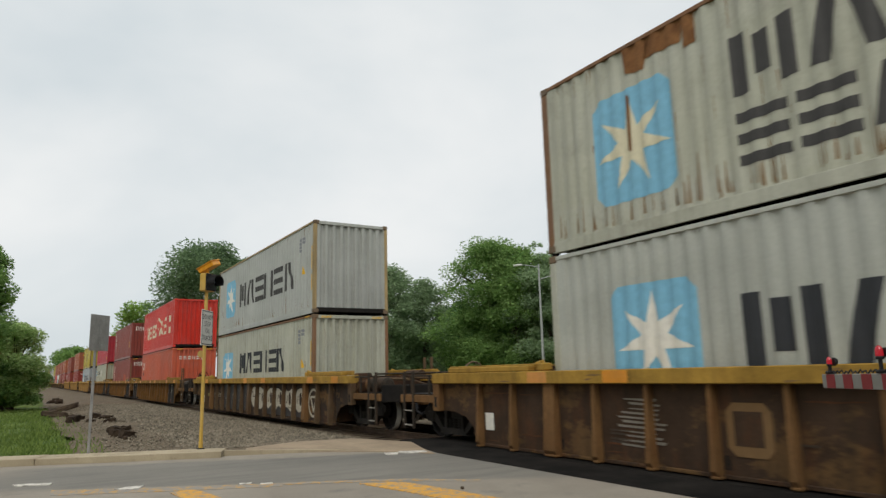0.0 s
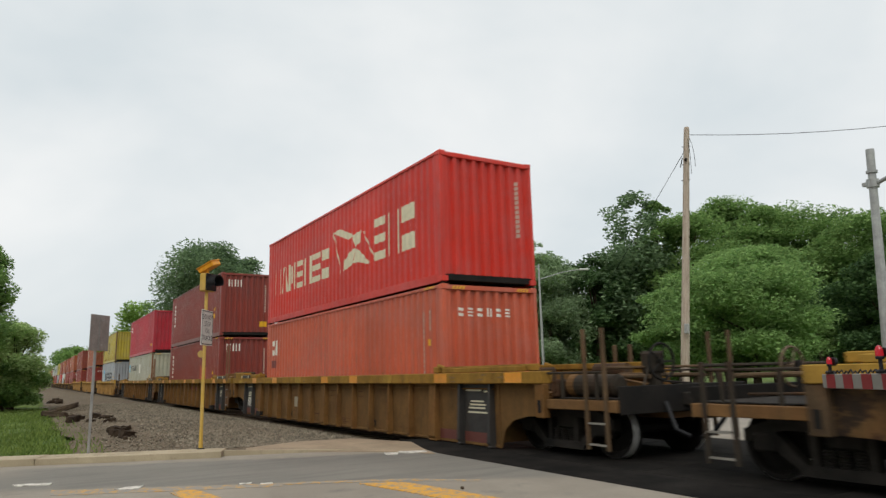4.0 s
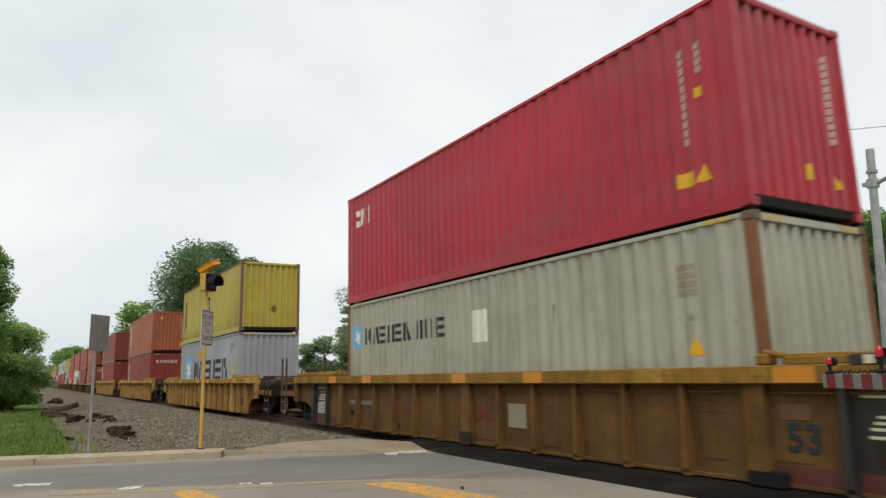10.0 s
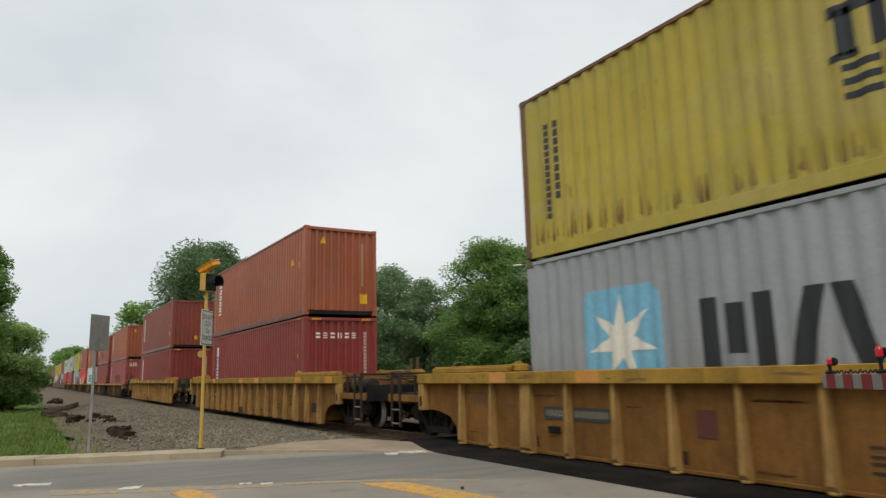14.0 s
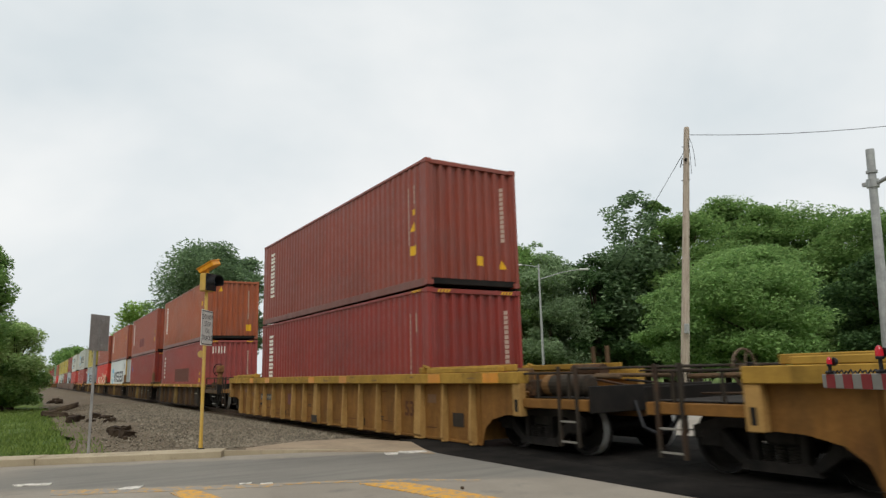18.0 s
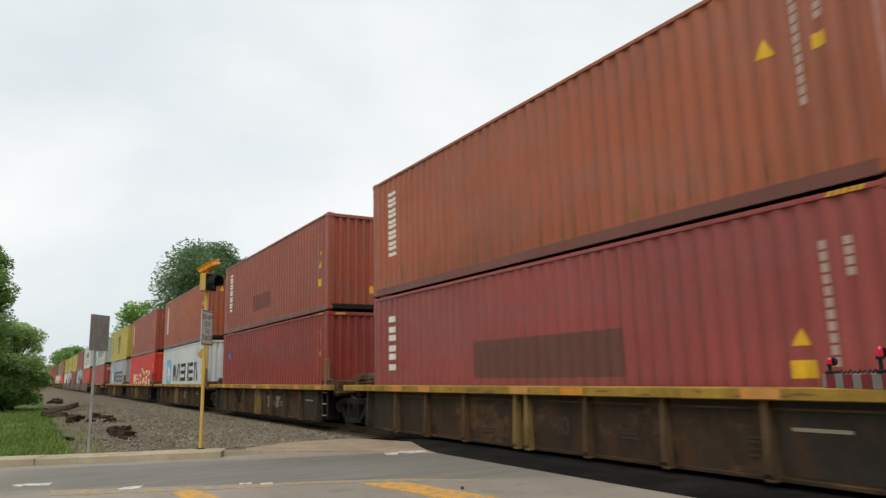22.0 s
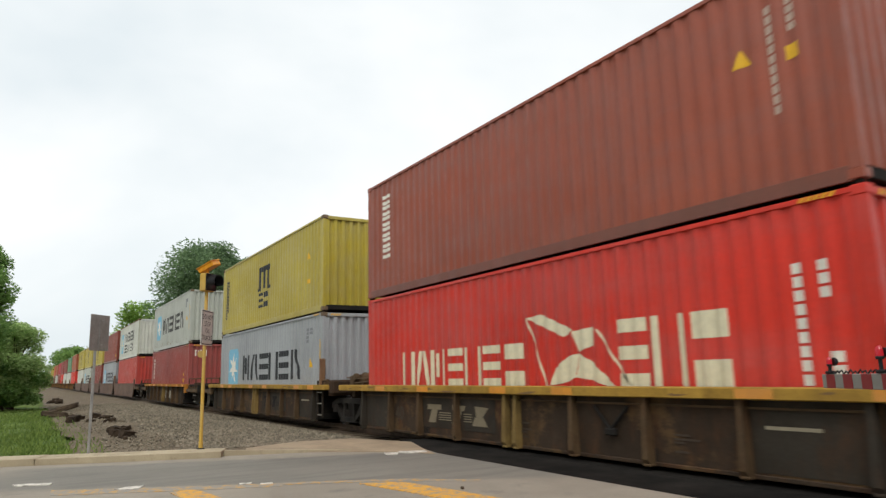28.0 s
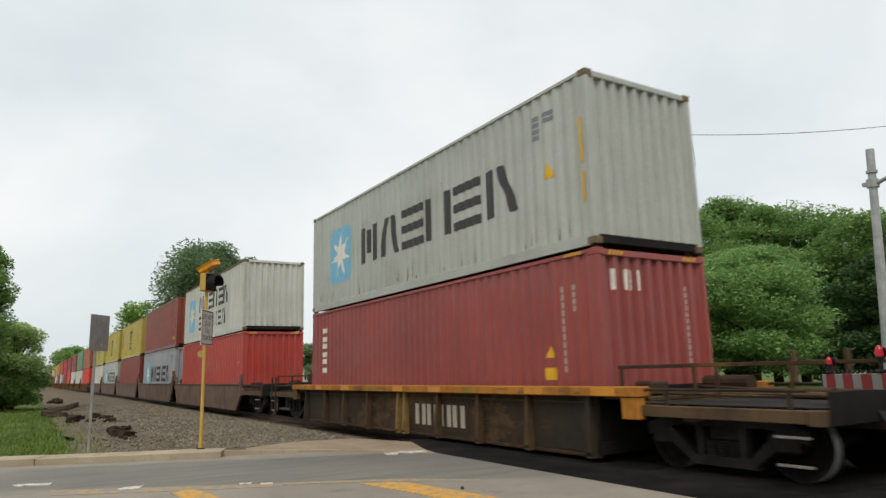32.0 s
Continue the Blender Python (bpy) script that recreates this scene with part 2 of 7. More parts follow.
# ground materials, at true size in world space
m = Mat("worn_light_asphalt", 0.85).world_co()
c = m.ramp(m.noise(0.5, 5, 0.65, shift=False), 0.3, 0.7, lin(134, 127, 116), lin(162, 154, 141))
c = m.mix(m.ramp(m.noise(2.2, 6, 0.7, shift=False), 0.56, 0.75), c, lin(112, 108, 102))
c = m.mix(0.8, c, m.ramp(m.noise(70, 2, shift=False), 0.25, 0.8, (0.74, 0.74, 0.74, 1), (1.16, 1.16, 1.16, 1)), "MULTIPLY")
m.colour(c).bump(m.noise(60, 3, shift=False), 0.45, 0.006)
M_PAVED = m.m


def dot_with(m, x, y):
    t = m.n.new("ShaderNodeVectorMath")
    t.operation = "DOT_PRODUCT"
    m.l.new(m.co, t.inputs[0])
    t.inputs[1].default_value = (x, y, 0)
    return t.outputs["Value"]


def smooth(m, v, lo, hi):
    """0 below lo and 1 above hi, or the other way round where lo > hi."""
    t = m.n.new("ShaderNodeMapRange")
    t.interpolation_type = "SMOOTHSTEP"
    m.l.new(v, t.inputs["Value"])
    for key, q in (("From Min", min(lo, hi)), ("From Max", max(lo, hi)), ("To Min", float(lo > hi)), ("To Max", float(lo < hi))):
        t.inputs[key].default_value = q
    return t.outputs["Result"]


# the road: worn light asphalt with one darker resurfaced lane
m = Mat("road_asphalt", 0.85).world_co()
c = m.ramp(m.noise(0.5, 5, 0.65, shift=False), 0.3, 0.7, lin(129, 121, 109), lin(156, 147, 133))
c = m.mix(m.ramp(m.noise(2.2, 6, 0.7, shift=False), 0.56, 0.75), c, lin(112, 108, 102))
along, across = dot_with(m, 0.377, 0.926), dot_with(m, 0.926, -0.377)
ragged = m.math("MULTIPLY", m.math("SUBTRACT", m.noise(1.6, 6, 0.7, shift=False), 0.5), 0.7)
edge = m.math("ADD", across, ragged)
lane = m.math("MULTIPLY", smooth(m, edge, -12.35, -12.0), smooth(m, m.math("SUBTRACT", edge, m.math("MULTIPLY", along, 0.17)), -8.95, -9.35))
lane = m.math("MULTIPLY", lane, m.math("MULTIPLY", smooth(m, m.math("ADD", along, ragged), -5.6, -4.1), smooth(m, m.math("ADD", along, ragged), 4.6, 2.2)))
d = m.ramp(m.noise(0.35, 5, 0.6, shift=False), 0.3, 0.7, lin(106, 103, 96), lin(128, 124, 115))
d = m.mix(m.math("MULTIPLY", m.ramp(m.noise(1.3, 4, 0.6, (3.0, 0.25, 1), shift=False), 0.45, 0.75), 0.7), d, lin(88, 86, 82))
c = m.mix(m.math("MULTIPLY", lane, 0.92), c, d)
c = m.mix(0.8, c, m.ramp(m.noise(70, 2, shift=False), 0.25, 0.8, (0.74, 0.74, 0.74, 1), (1.16, 1.16, 1.16, 1)), "MULTIPLY")
m.colour(c).bump(m.noise(60, 3, shift=False), 0.45, 0.006)
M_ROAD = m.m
m = Mat("kerb_concrete", 0.85).world_co()
c = m.ramp(m.noise(0.8, 6, 0.65, shift=False), 0.3, 0.7, lin(150, 137, 113), lin(180, 166, 139))
c = m.mix(m.ramp(m.noise(5, 6, 0.7, shift=False), 0.55, 0.75), c, lin(134, 120, 98))
c = m.mix(0.7, c, m.ramp(m.noise(60, 3, shift=False), 0.25, 0.8, (0.8, 0.8, 0.8, 1), (1.1, 1.1, 1.1, 1)), "MULTIPLY")
m.colour(c).bump(m.noise(40, 4, shift=False), 0.4, 0.006)
M_CONCRETE = m.m
m = Mat("ground_grass_and_soil", 0.95, spec=0.15).world_co()
c = m.ramp(m.noise(0.25, 6, 0.65, shift=False), 0.4, 0.62, lin(78, 100, 46), lin(102, 118, 58))
c = m.mix(m.ramp(m.noise(1.6, 6, 0.7, shift=False), 0.6, 0.75), c, lin(122, 110, 84))
c = m.mix(0.8, c, m.ramp(m.noise(22, 3, shift=False), 0.25, 0.8, (0.6, 0.6, 0.6, 1), (1.2, 1.2, 1.2, 1)), "MULTIPLY")
m.colour(c).bump(m.noise(14, 4, shift=False), 0.8, 0.04)
M_GROUND = m.m
m = Mat("ballast_bed", 0.95, spec=0.2).world_co()
c = m.ramp(m.noise(0.5, 6, 0.7, shift=False), 0.3, 0.72, lin(108, 95, 78), lin(138, 125, 106))
v = m.n.new("ShaderNodeTexVoronoi")
v.inputs["Scale"].default_value = 16
m.l.new(m.co, v.inputs["Vector"])
c = m.mix(0.85, c, m.ramp(v.outputs["Distance"], 0.05, 0.6, (1.1, 1.1, 1.1, 1), (0.6, 0.6, 0.6, 1)), "MULTIPLY")
m.colour(c).bump(v.outputs["Distance"], 0.9, -0.05)
M_BALLAST = m.m


def by_island(name, c0, c1, rough=0.9, translucent=0.0):
    """Colour that varies from piece to piece of one mesh, for stones and leaves."""
    m = Mat(name, rough, spec=0.25)
    g = m.n.new("ShaderNodeNewGeometry").outputs["Random Per Island"]
    c = m.ramp(g, 0.0, 1.0, c0, c1)
    c = m.mix(0.5, c, m.ramp(m.noise(0.6, 4, 0.6), 0.3, 0.75, (0.5, 0.54, 0.5, 1), (1.2, 1.2, 1.12, 1)), "MULTIPLY")
    m.colour(c)
    if translucent:
        tr = m.n.new("ShaderNodeBsdfTranslucent")
        m.l.new(c, tr.inputs["Color"])
        mx = m.n.new("ShaderNodeMixShader")
        mx.inputs["Fac"].default_value = translucent
        m.l.new(m.b.outputs[0], mx.inputs[1])
        m.l.new(tr.outputs[0], mx.inputs[2])
        m.l.new(mx.outputs[0], m.n["Material Output"].inputs["Surface"])
    return m.m


M_STONES = by_island("crushed_stone", lin(92, 84, 72), lin(148, 137, 121))
M_LEAF_MID = by_island("mid_green_leaves", lin(100, 134, 74), lin(152, 182, 108), 0.7, 0.48)
M_LEAF_DARK = by_island("dark_green_leaves", lin(64, 92, 58), lin(108, 138, 86), 0.7, 0.38)
M_LEAF_LIGHT = by_island("light_green_leaves", lin(150, 178, 112), lin(198, 216, 150), 0.7, 0.5)
M_LEAF_SOFT = by_island("soft_green_leaves", lin(107, 143, 82), lin(160, 190, 119), 0.75, 0.48)
# leaves of farther trees: haze is put into the colour, paler and bluer
M_LEAF_FAR = by_island("hazy_bluish_green_leaves", lin(120, 144, 108), lin(164, 184, 142), 0.8, 0.48)
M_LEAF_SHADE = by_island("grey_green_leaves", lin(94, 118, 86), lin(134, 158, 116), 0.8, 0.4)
M_LEAF_YOUNG = by_island("yellow_green_leaves", lin(116, 150, 72), lin(164, 194, 104), 0.7, 0.42)
M_GRASS = by_island("grass_blades", lin(88, 110, 50), lin(134, 152, 80), 0.8, 0.38)
M_BARK = steel("bark", lin(62, 52, 42), lin(96, 84, 70), 5, 0.95, 0.0, 0.8)
m = Mat("weathered_pole_wood", 0.9)
c = m.ramp(m.noise(2.2, 6, 0.6, (6, 6, 0.25)), 0.3, 0.75, lin(150, 136, 121), lin(190, 176, 160))
c = m.mix(m.ramp(m.noise(16, 3, 0.6, (4, 4, 0.15)), 0.55, 0.7), c, lin(98, 80, 64))
m.colour(c).bump(m.noise(14, 4, 0.6, (6, 6, 0.2)), 0.6, 0.01)
M_POLEWOOD = m.m
M_APRON = steel("apron_concrete", lin(140, 124, 104), lin(166, 148, 124), 1.2, 0.9, 0.0, 0.2)
M_TIMBER = steel("old_tie_timber", lin(52, 42, 34), lin(92, 78, 62), 3, 0.95, 0.0, 0.8)
M_SOIL = steel("dark_broken_soil", lin(38, 31, 25), lin(76, 62, 48), 7, 0.95, 0.0, 0.8)
M_RAIL = steel("rail_steel", lin(70, 56, 46), lin(104, 86, 70), 4, 0.6, 0.4)
M_SIDING = plain("white_house_siding", lin(214, 212, 206))
M_SHINGLE = plain("grey_roof_shingle", lin(112, 108, 104))
M_GLASS = plain("dark_window_glass", lin(46, 52, 58), 0.1)


# ---- mesh helpers ----
class Shape:
    """Collects vertices and faces of one part."""

    def __init__(self):
        self.v, self.f = [], []

    def add(self, vs, fs):
        k = len(self.v)
        self.v += [tuple(x) for x in vs]
        self.f += [tuple(i + k for i in q) for q in fs]
        return self

    def box(self, x0, x1, y0, y1, z0, z1, c=0.0):
        """A box; c cuts its edges."""
        lo, hi = (min(x0, x1), min(y0, y1), min(z0, z1)), (max(x0, x1), max(y0, y1), max(z0, z1))
        if not c:
            vs = [(lo[0] if a == 0 else hi[0], lo[1] if b == 0 else hi[1], lo[2] if d == 0 else hi[2]) for a in (0, 1) for b in (0, 1) for d in (0, 1)]
            return self.add(vs, [(0, 1, 3, 2), (4, 6, 7, 5), (0, 4, 5, 1), (2, 3, 7, 6), (0, 2, 6, 4), (1, 5, 7, 3)])
        vs, at = [], {}
        for s in itertools.product((0, 1), repeat=3):
            for ax in range(3):
                q = []
                for i in range(3):
                    e = hi[i] if s[i] else lo[i]
                    q.append(e if i == ax else e + (-c if s[i] else c))
                at[s, ax] = len(vs)
                vs.append(q)
        fs = []
        for ax in range(3):
            o1, o2 = [i for i in range(3) if i != ax]
            for side in (0, 1):
                ring = []
                for a, b in ((0, 0), (1, 0), (1, 1), (0, 1)):
                    s = [0, 0, 0]
                    s[ax], s[o1], s[o2] = side, a, b
                    ring.append(at[tuple(s), ax])
                fs.append(tuple(ring))
            for a, b in itertools.product((0, 1), repeat=2):
                s0, s1 = [0, 0, 0], [0, 0, 0]
                s0[o1], s0[o2], s1[o1], s1[o2], s1[ax] = a, b, a, b, 1
                s0, s1 = tuple(s0), tuple(s1)
                fs.append((at[s0, o1], at[s1, o1], at[s1, o2], at[s0, o2]))
        for s in itertools.product((0, 1), repeat=3):
            fs.append((at[s, 0], at[s, 1], at[s, 2]))
        return self.add(vs, fs)

    def prism(self, pts, y0, y1):
        """A polygon in x, z drawn out from y0 to y1."""
        n = len(pts)
        vs = [(x, y0, z) for x, z in pts] + [(x, y1, z) for x, z in pts]
        fs = [tuple(range(n)), tuple(range(2 * n - 1, n - 1, -1))] + [(i, (i + 1) % n, n + (i + 1) % n, n + i) for i in range(n)]
        return self.add(vs, fs)

    def rod(self, a, b, r0, r1=None, n=8, caps=True):
        a, b = Vector(a), Vector(b)
        r1 = r0 if r1 is None else r1
        d = (b - a).normalized()
        u = d.orthogonal().normalized()
        w = d.cross(u)
        vs = []
        for p0, r in ((a, r0), (b, r1)):
            for i in range(n):
                t = 2 * math.pi * i / n
                vs.append(p0 + r * (math.cos(t) * u + math.sin(t) * w))
        fs = [(i, (i + 1) % n, n + (i + 1) % n, n + i) for i in range(n)]
        if caps:
            fs += [tuple(range(n - 1, -1, -1)), tuple(range(n, 2 * n))]
        return self.add(vs, fs)

    def lathe(self, profile, n=20, axis="z", centre=(0, 0, 0)):
        """Turns (radius, height) points round an axis."""
        vs, fs = [], []
        for r, h in profile:
            for i in range(n):
                t = 2 * math.pi * i / n
                q = (r * math.cos(t), r * math.sin(t), h)
                q = {"z": q, "y": (q[0], q[2], q[1]), "x": (q[2], q[0], q[1])}[axis]
                vs.append((q[0] + centre[0], q[1] + centre[1], q[2] + centre[2]))
        for k in range(len(profile) - 1):
            for i in range(n):
                fs.append((k * n + i, k * n + (i + 1) % n, (k + 1) * n + (i + 1) % n, (k + 1) * n + i))
        return self.add(vs, fs)

    def mesh(self, name, smooth=False):
        me = bpy.data.meshes.new(name)
        me.from_pydata(self.v, [], self.f)
        bm = bmesh.new()
        bm.from_mesh(me)
        bmesh.ops.recalc_face_normals(bm, faces=bm.faces)
        bm.to_mesh(me)
        bm.free()
        if smooth:
            me.shade_smooth()
        return me


def part(name, mesh, material, parent, label="", at=None):
    """Links a mesh (or a Shape) as one object under a thing or a part; the material sits on the object, so that meshes are shared."""
    if isinstance(mesh, Shape):
        mesh = mesh.mesh(name)
    if not mesh.materials:
        mesh.materials.append(None)
    ob = new(name, mesh)
    ob.material_slots[0].link = "OBJECT"
    ob.material_slots[0].material = material
    ob.parent = parent
    if at is not None:
        ob.matrix_basis = at
    if label:
        ob["label"] = label
    return ob


def thing(name, label, category, at=None, group="", kind=""):
    ob = new(name)
    ob.empty_display_size = 0.3
    if at is not None:
        ob.matrix_basis = at
    return tagged(ob, label, category, group, kind)

TRACK_Y = 8.56
MESH = {}


def box_mesh(key, *a, c=0.0):
    if key not in MESH:
        MESH[key] = Shape().box(*a, c=c).mesh(key.strip("0123456789"))
    return MESH[key]


# ---- ground, road and track ----
ROAD_E, ROAD_N = Vector((0.377, 0.926, 0)), Vector((0.926, -0.377, 0))  # along and across the road


def rp(s, n, z=0.0):
    q = ROAD_E * s + ROAD_N * n
    return (q.x, q.y, z)


def slab(name, corners, z0, z1, material, label="", kind="structure", category=""):
    """A flat slab from a ring of (x, y)."""
    k = len(corners)
    s = Shape()
    s.add([(x, y, z0) for x, y in corners] + [(x, y, z1) for x, y in corners],
          [tuple(range(k)), tuple(range(k, 2 * k))] + [(i, (i + 1) % k, k + (i + 1) % k, k + i) for i in range(k)])
    ob = part(name, s, material, None)
    return tagged(ob, label, category, kind=kind)


GROUND_Z = -0.14
g = Shape()
xs = [-2600, -700, -200, -80] + [-60 + 2.5 * i for i in range(32)] + [40, 120, 500, 2600]
ys = [-2600, -700, -200, -60] + [-40 + 2.5 * i for i in range(48)] + [120, 300, 800, 2600]
vs = []
for x in xs:
    for y in ys:
        near = abs(x) < 100 and abs(y) < 100
        dip = -0.26 if x < -13 and 2.4 < y < 15.1 else 0.0  # the stone bed lies in a shallow trench
        vs.append((x, y, GROUND_Z + dip + (0.05 * noise.noise(Vector((x * 0.21, y * 0.21, 0))) if near else 0.0)))
k = len(ys)
g.add(vs, [(i * k + j, (i + 1) * k + j, (i + 1) * k + j + 1, i * k + j + 1) for i in range(len(xs) - 1) for j in range(k - 1)])
tagged(part("ground", g, M_GROUND, None), "rough grass and bare soil beside the track", "ground", kind="structure")

KERB_N = -13.05
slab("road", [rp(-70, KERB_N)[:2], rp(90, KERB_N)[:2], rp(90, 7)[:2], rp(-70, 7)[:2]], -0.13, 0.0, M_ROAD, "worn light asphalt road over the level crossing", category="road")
# strip beside the rails, its colour blackened for the shade under the wagons
slab("crossing_strip", [(-12.9, 6.74), (-11.3, 6.32), (-10.3, 6.12), (-4.5, 6.07), (14, 6.06), (14, 11.3), (-12.2, 11.3)], -0.1, 0.0035, M_PIT, "dark timber strip along the rails, train's shade in its colour", category="level crossing")


# worn paint shows the asphalt through in flakes
def worn(name, c, keep):
    m = Mat(name, 0.8).world_co()
    flakes = m.ramp(m.noise(9, 8, 0.75, shift=False), 0.55 - keep * 0.3, 0.64 - keep * 0.25)
    m.colour(m.mix(flakes, lin(138, 132, 122), c))
    return m.m


def road_mark(name, ring, material, label, z=0.004):
    """A coat of paint on the road: a thin closed plate."""
    k = len(ring)
    s = Shape().add([(x, y, z - 0.012) for x, y in ring] + [(x, y, z) for x, y in ring], [tuple(range(k)), tuple(range(k, 2 * k))] + [(i, (i + 1) % k, k + (i + 1) % k, k + i) for i in range(k)])
    return tagged(part(name, s, material, None), label, "road marking", kind="structure")


M_LINE_YELLOW = worn("worn_yellow_line", lin(206, 152, 54), 0.48)
M_LINE_FAINT = worn("faint_yellow_line", lin(188, 146, 74), 0.2)
M_LINE_WHITE = worn("worn_white_line", lin(206, 200, 190), 0.5)
road_mark("yellow_line", [(-8.91, 2.94), (-8.57, 3.58), (-8.14, 4.34), (-7.45, 5.04), (-7.36, 4.97), (-7.99, 4.27), (-8.42, 3.52), (-8.75, 2.89)], M_LINE_FAINT, "worn yellow centre line", 0.006)
road_mark("yellow_line", [(-10.28, 0.38), (-9.73, 1.36), (-9.20, 2.29), (-8.87, 2.92), (-8.64, 2.85), (-8.90, 2.22), (-9.35, 1.31), (-9.83, 0.36)], M_LINE_FAINT, "faint worn yellow centre line", 0.005)
road_mark("yellow_stripe", [(-8.16, 3.68), (-8.03, 4.04), (-7.79, 4.20), (-7.02, 4.35), (-6.33, 4.46), (-5.95, 4.51), (-6.18, 4.03), (-6.70, 3.96), (-7.46, 3.83)], M_LINE_YELLOW, "diagonal yellow median stripe", 0.009)
road_mark("yellow_stripe", [(-9.06, 1.59), (-9.12, 1.83), (-8.93, 1.93), (-8.34, 2.00), (-7.63, 2.09), (-7.92, 1.68), (-8.65, 1.63)], M_LINE_YELLOW, "diagonal yellow median stripe", 0.009)
for ring in ([(-11.14, -0.05), (-11.11, 0.17), (-10.97, 0.41), (-10.81, 0.38), (-10.93, 0.13), (-10.97, -0.02)], [(-9.77, 1.05), (-9.89, 1.24), (-9.86, 1.41), (-9.65, 1.32), (-9.63, 1.19)], [(-9.20, 2.46), (-9.16, 2.61), (-9.07, 2.57), (-9.11, 2.44)],
             [(-9.02, 2.68), (-8.97, 2.83), (-8.90, 2.80), (-8.94, 2.66)], [(-10.93, 5.40), (-10.83, 5.63), (-10.62, 5.50), (-10.68, 5.32)], [(-10.99, 5.71), (-10.77, 6.12), (-10.51, 6.02), (-10.58, 5.77), (-10.83, 5.63)]):
    road_mark("white_line", ring, M_LINE_WHITE, "worn white lane line", 0.013)

# kerb: stones end to end with open joints, a sidewalk strip behind
kerb = tagged(new("kerb"), "weathered concrete kerb and walk edge", "kerb", kind="structure")
kerb_mesh = Shape().add([(-1.49, 0, -0.1), (1.49, 0, -0.1), (-1.49, -0.02, 0.09), (1.49, -0.02, 0.09), (-1.49, -0.05, 0.115), (1.49, -0.05, 0.115), (-1.49, -0.18, 0.12), (1.49, -0.18, 0.12), (-1.49, -0.18, -0.1), (1.49, -0.18, -0.1)],
                        [(0, 1, 3, 2), (2, 3, 5, 4), (4, 5, 7, 6), (6, 7, 9, 8), (0, 2, 4, 6, 8), (1, 9, 7, 5, 3)]).mesh("kerb_stone")
rng = random.Random(4)
turn = math.degrees(math.atan2(ROAD_E.y, ROAD_E.x))
s = -34.0
while s < -0.5:
    q = rp(s, KERB_N + rng.uniform(-0.004, 0.004))
    # the stones sink and swing away towards the crossing
    drop = max(0.0, (s + 6.0) / 4.0) ** 1.5 * 0.022
    last = s > -3.5
    part("kerb_stone", kerb_mesh, M_CONCRETE, kerb, at=pose(q[0], q[1], -0.052 if last else -drop + rng.uniform(-0.004, 0.002), 0, 1.85 if last else 0, turn + rng.uniform(-0.3, 0.3)))
    s += 2.986
walkway = tagged(new("pavement"), "narrow concrete walk strip with joints", "pavement", kind="structure")
flag = Shape().box(-1.492, 1.492, -0.62, 0.0, -0.1, 0.118, c=0.008).mesh("flag")
for i in range(11):
    s = -33.3 + 2.99 * i
    q = rp(s, KERB_N - 0.185)
    part("flag", flag, M_CONCRETE, walkway, at=pose(q[0], q[1], rng.uniform(-0.006, 0.003) - max(0.0, (s + 6.0) / 4.0) ** 1.5 * 0.016, 0, 0, turn))
APRON = [(-12.72, 3.5), (-12.2, 4.3), (-11.5, 5.15), (-10.9, 5.72), (-10.25, 6.02), (-10.9, 6.2), (-12.3, 6.68), (-13.9, 6.1), (-14.1, 4.9), (-13.62, 3.75)]
slab("crossing_apron", APRON, -0.1, 0.012, M_APRON, "pale concrete apron beside the rails", category="pavement")

slab("far_apron", [(-15.6, 11.5), (-9.4, 11.5), (-6.3, 18.6), (-12.0, 20.4), (-16.6, 18.2)], -0.3, -0.02, M_PAVED, "pale worn paving beyond the track", category="pavement")

# track
track = tagged(new("track"), "steel rails on timber ties in crushed stone", "railway track", kind="structure")
rail_profile = [(-0.07, -0.17), (0.07, -0.17), (0.07, -0.155), (0.012, -0.13), (0.012, -0.04), (0.036, -0.03), (0.036, -0.004), (0.028, 0.0), (-0.028, 0.0), (-0.036, -0.004), (-0.036, -0.03), (-0.012, -0.04), (-0.012, -0.13), (-0.07, -0.155)]
s = Shape()
k = len(rail_profile)
s.add([(x, y, z) for x in (-640, 60) for y, z in rail_profile], [tuple(range(k)), tuple(range(k, 2 * k))] + [(i, (i + 1) % k, k + (i + 1) % k, k + i) for i in range(k)])
rail = s.mesh("rail")
for y in (TRACK_Y - 0.7535, TRACK_Y + 0.7535):
    part("rail", rail, M_RAIL, track, at=Matrix.Translation((0, y, 0)))
tie = Shape().box(-0.115, 0.115, -1.3, 1.3, -0.34, -0.165, c=0.012).mesh("tie")
for i in range(120):
    part("tie", tie, M_TIMBER, track, at=pose(20 - 0.53 * i, TRACK_Y + rng.uniform(-0.04, 0.04), rng.uniform(-0.008, 0), 0, 0, rng.uniform(-1.2, 1.2)))
# panels between the rails share the colour that holds the train's shade
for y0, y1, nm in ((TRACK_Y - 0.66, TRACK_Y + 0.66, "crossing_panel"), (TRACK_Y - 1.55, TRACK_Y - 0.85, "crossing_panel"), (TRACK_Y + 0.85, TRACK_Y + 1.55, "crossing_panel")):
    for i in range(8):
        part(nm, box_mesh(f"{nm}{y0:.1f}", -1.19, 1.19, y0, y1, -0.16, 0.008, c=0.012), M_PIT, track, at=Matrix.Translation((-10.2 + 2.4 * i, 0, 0)))

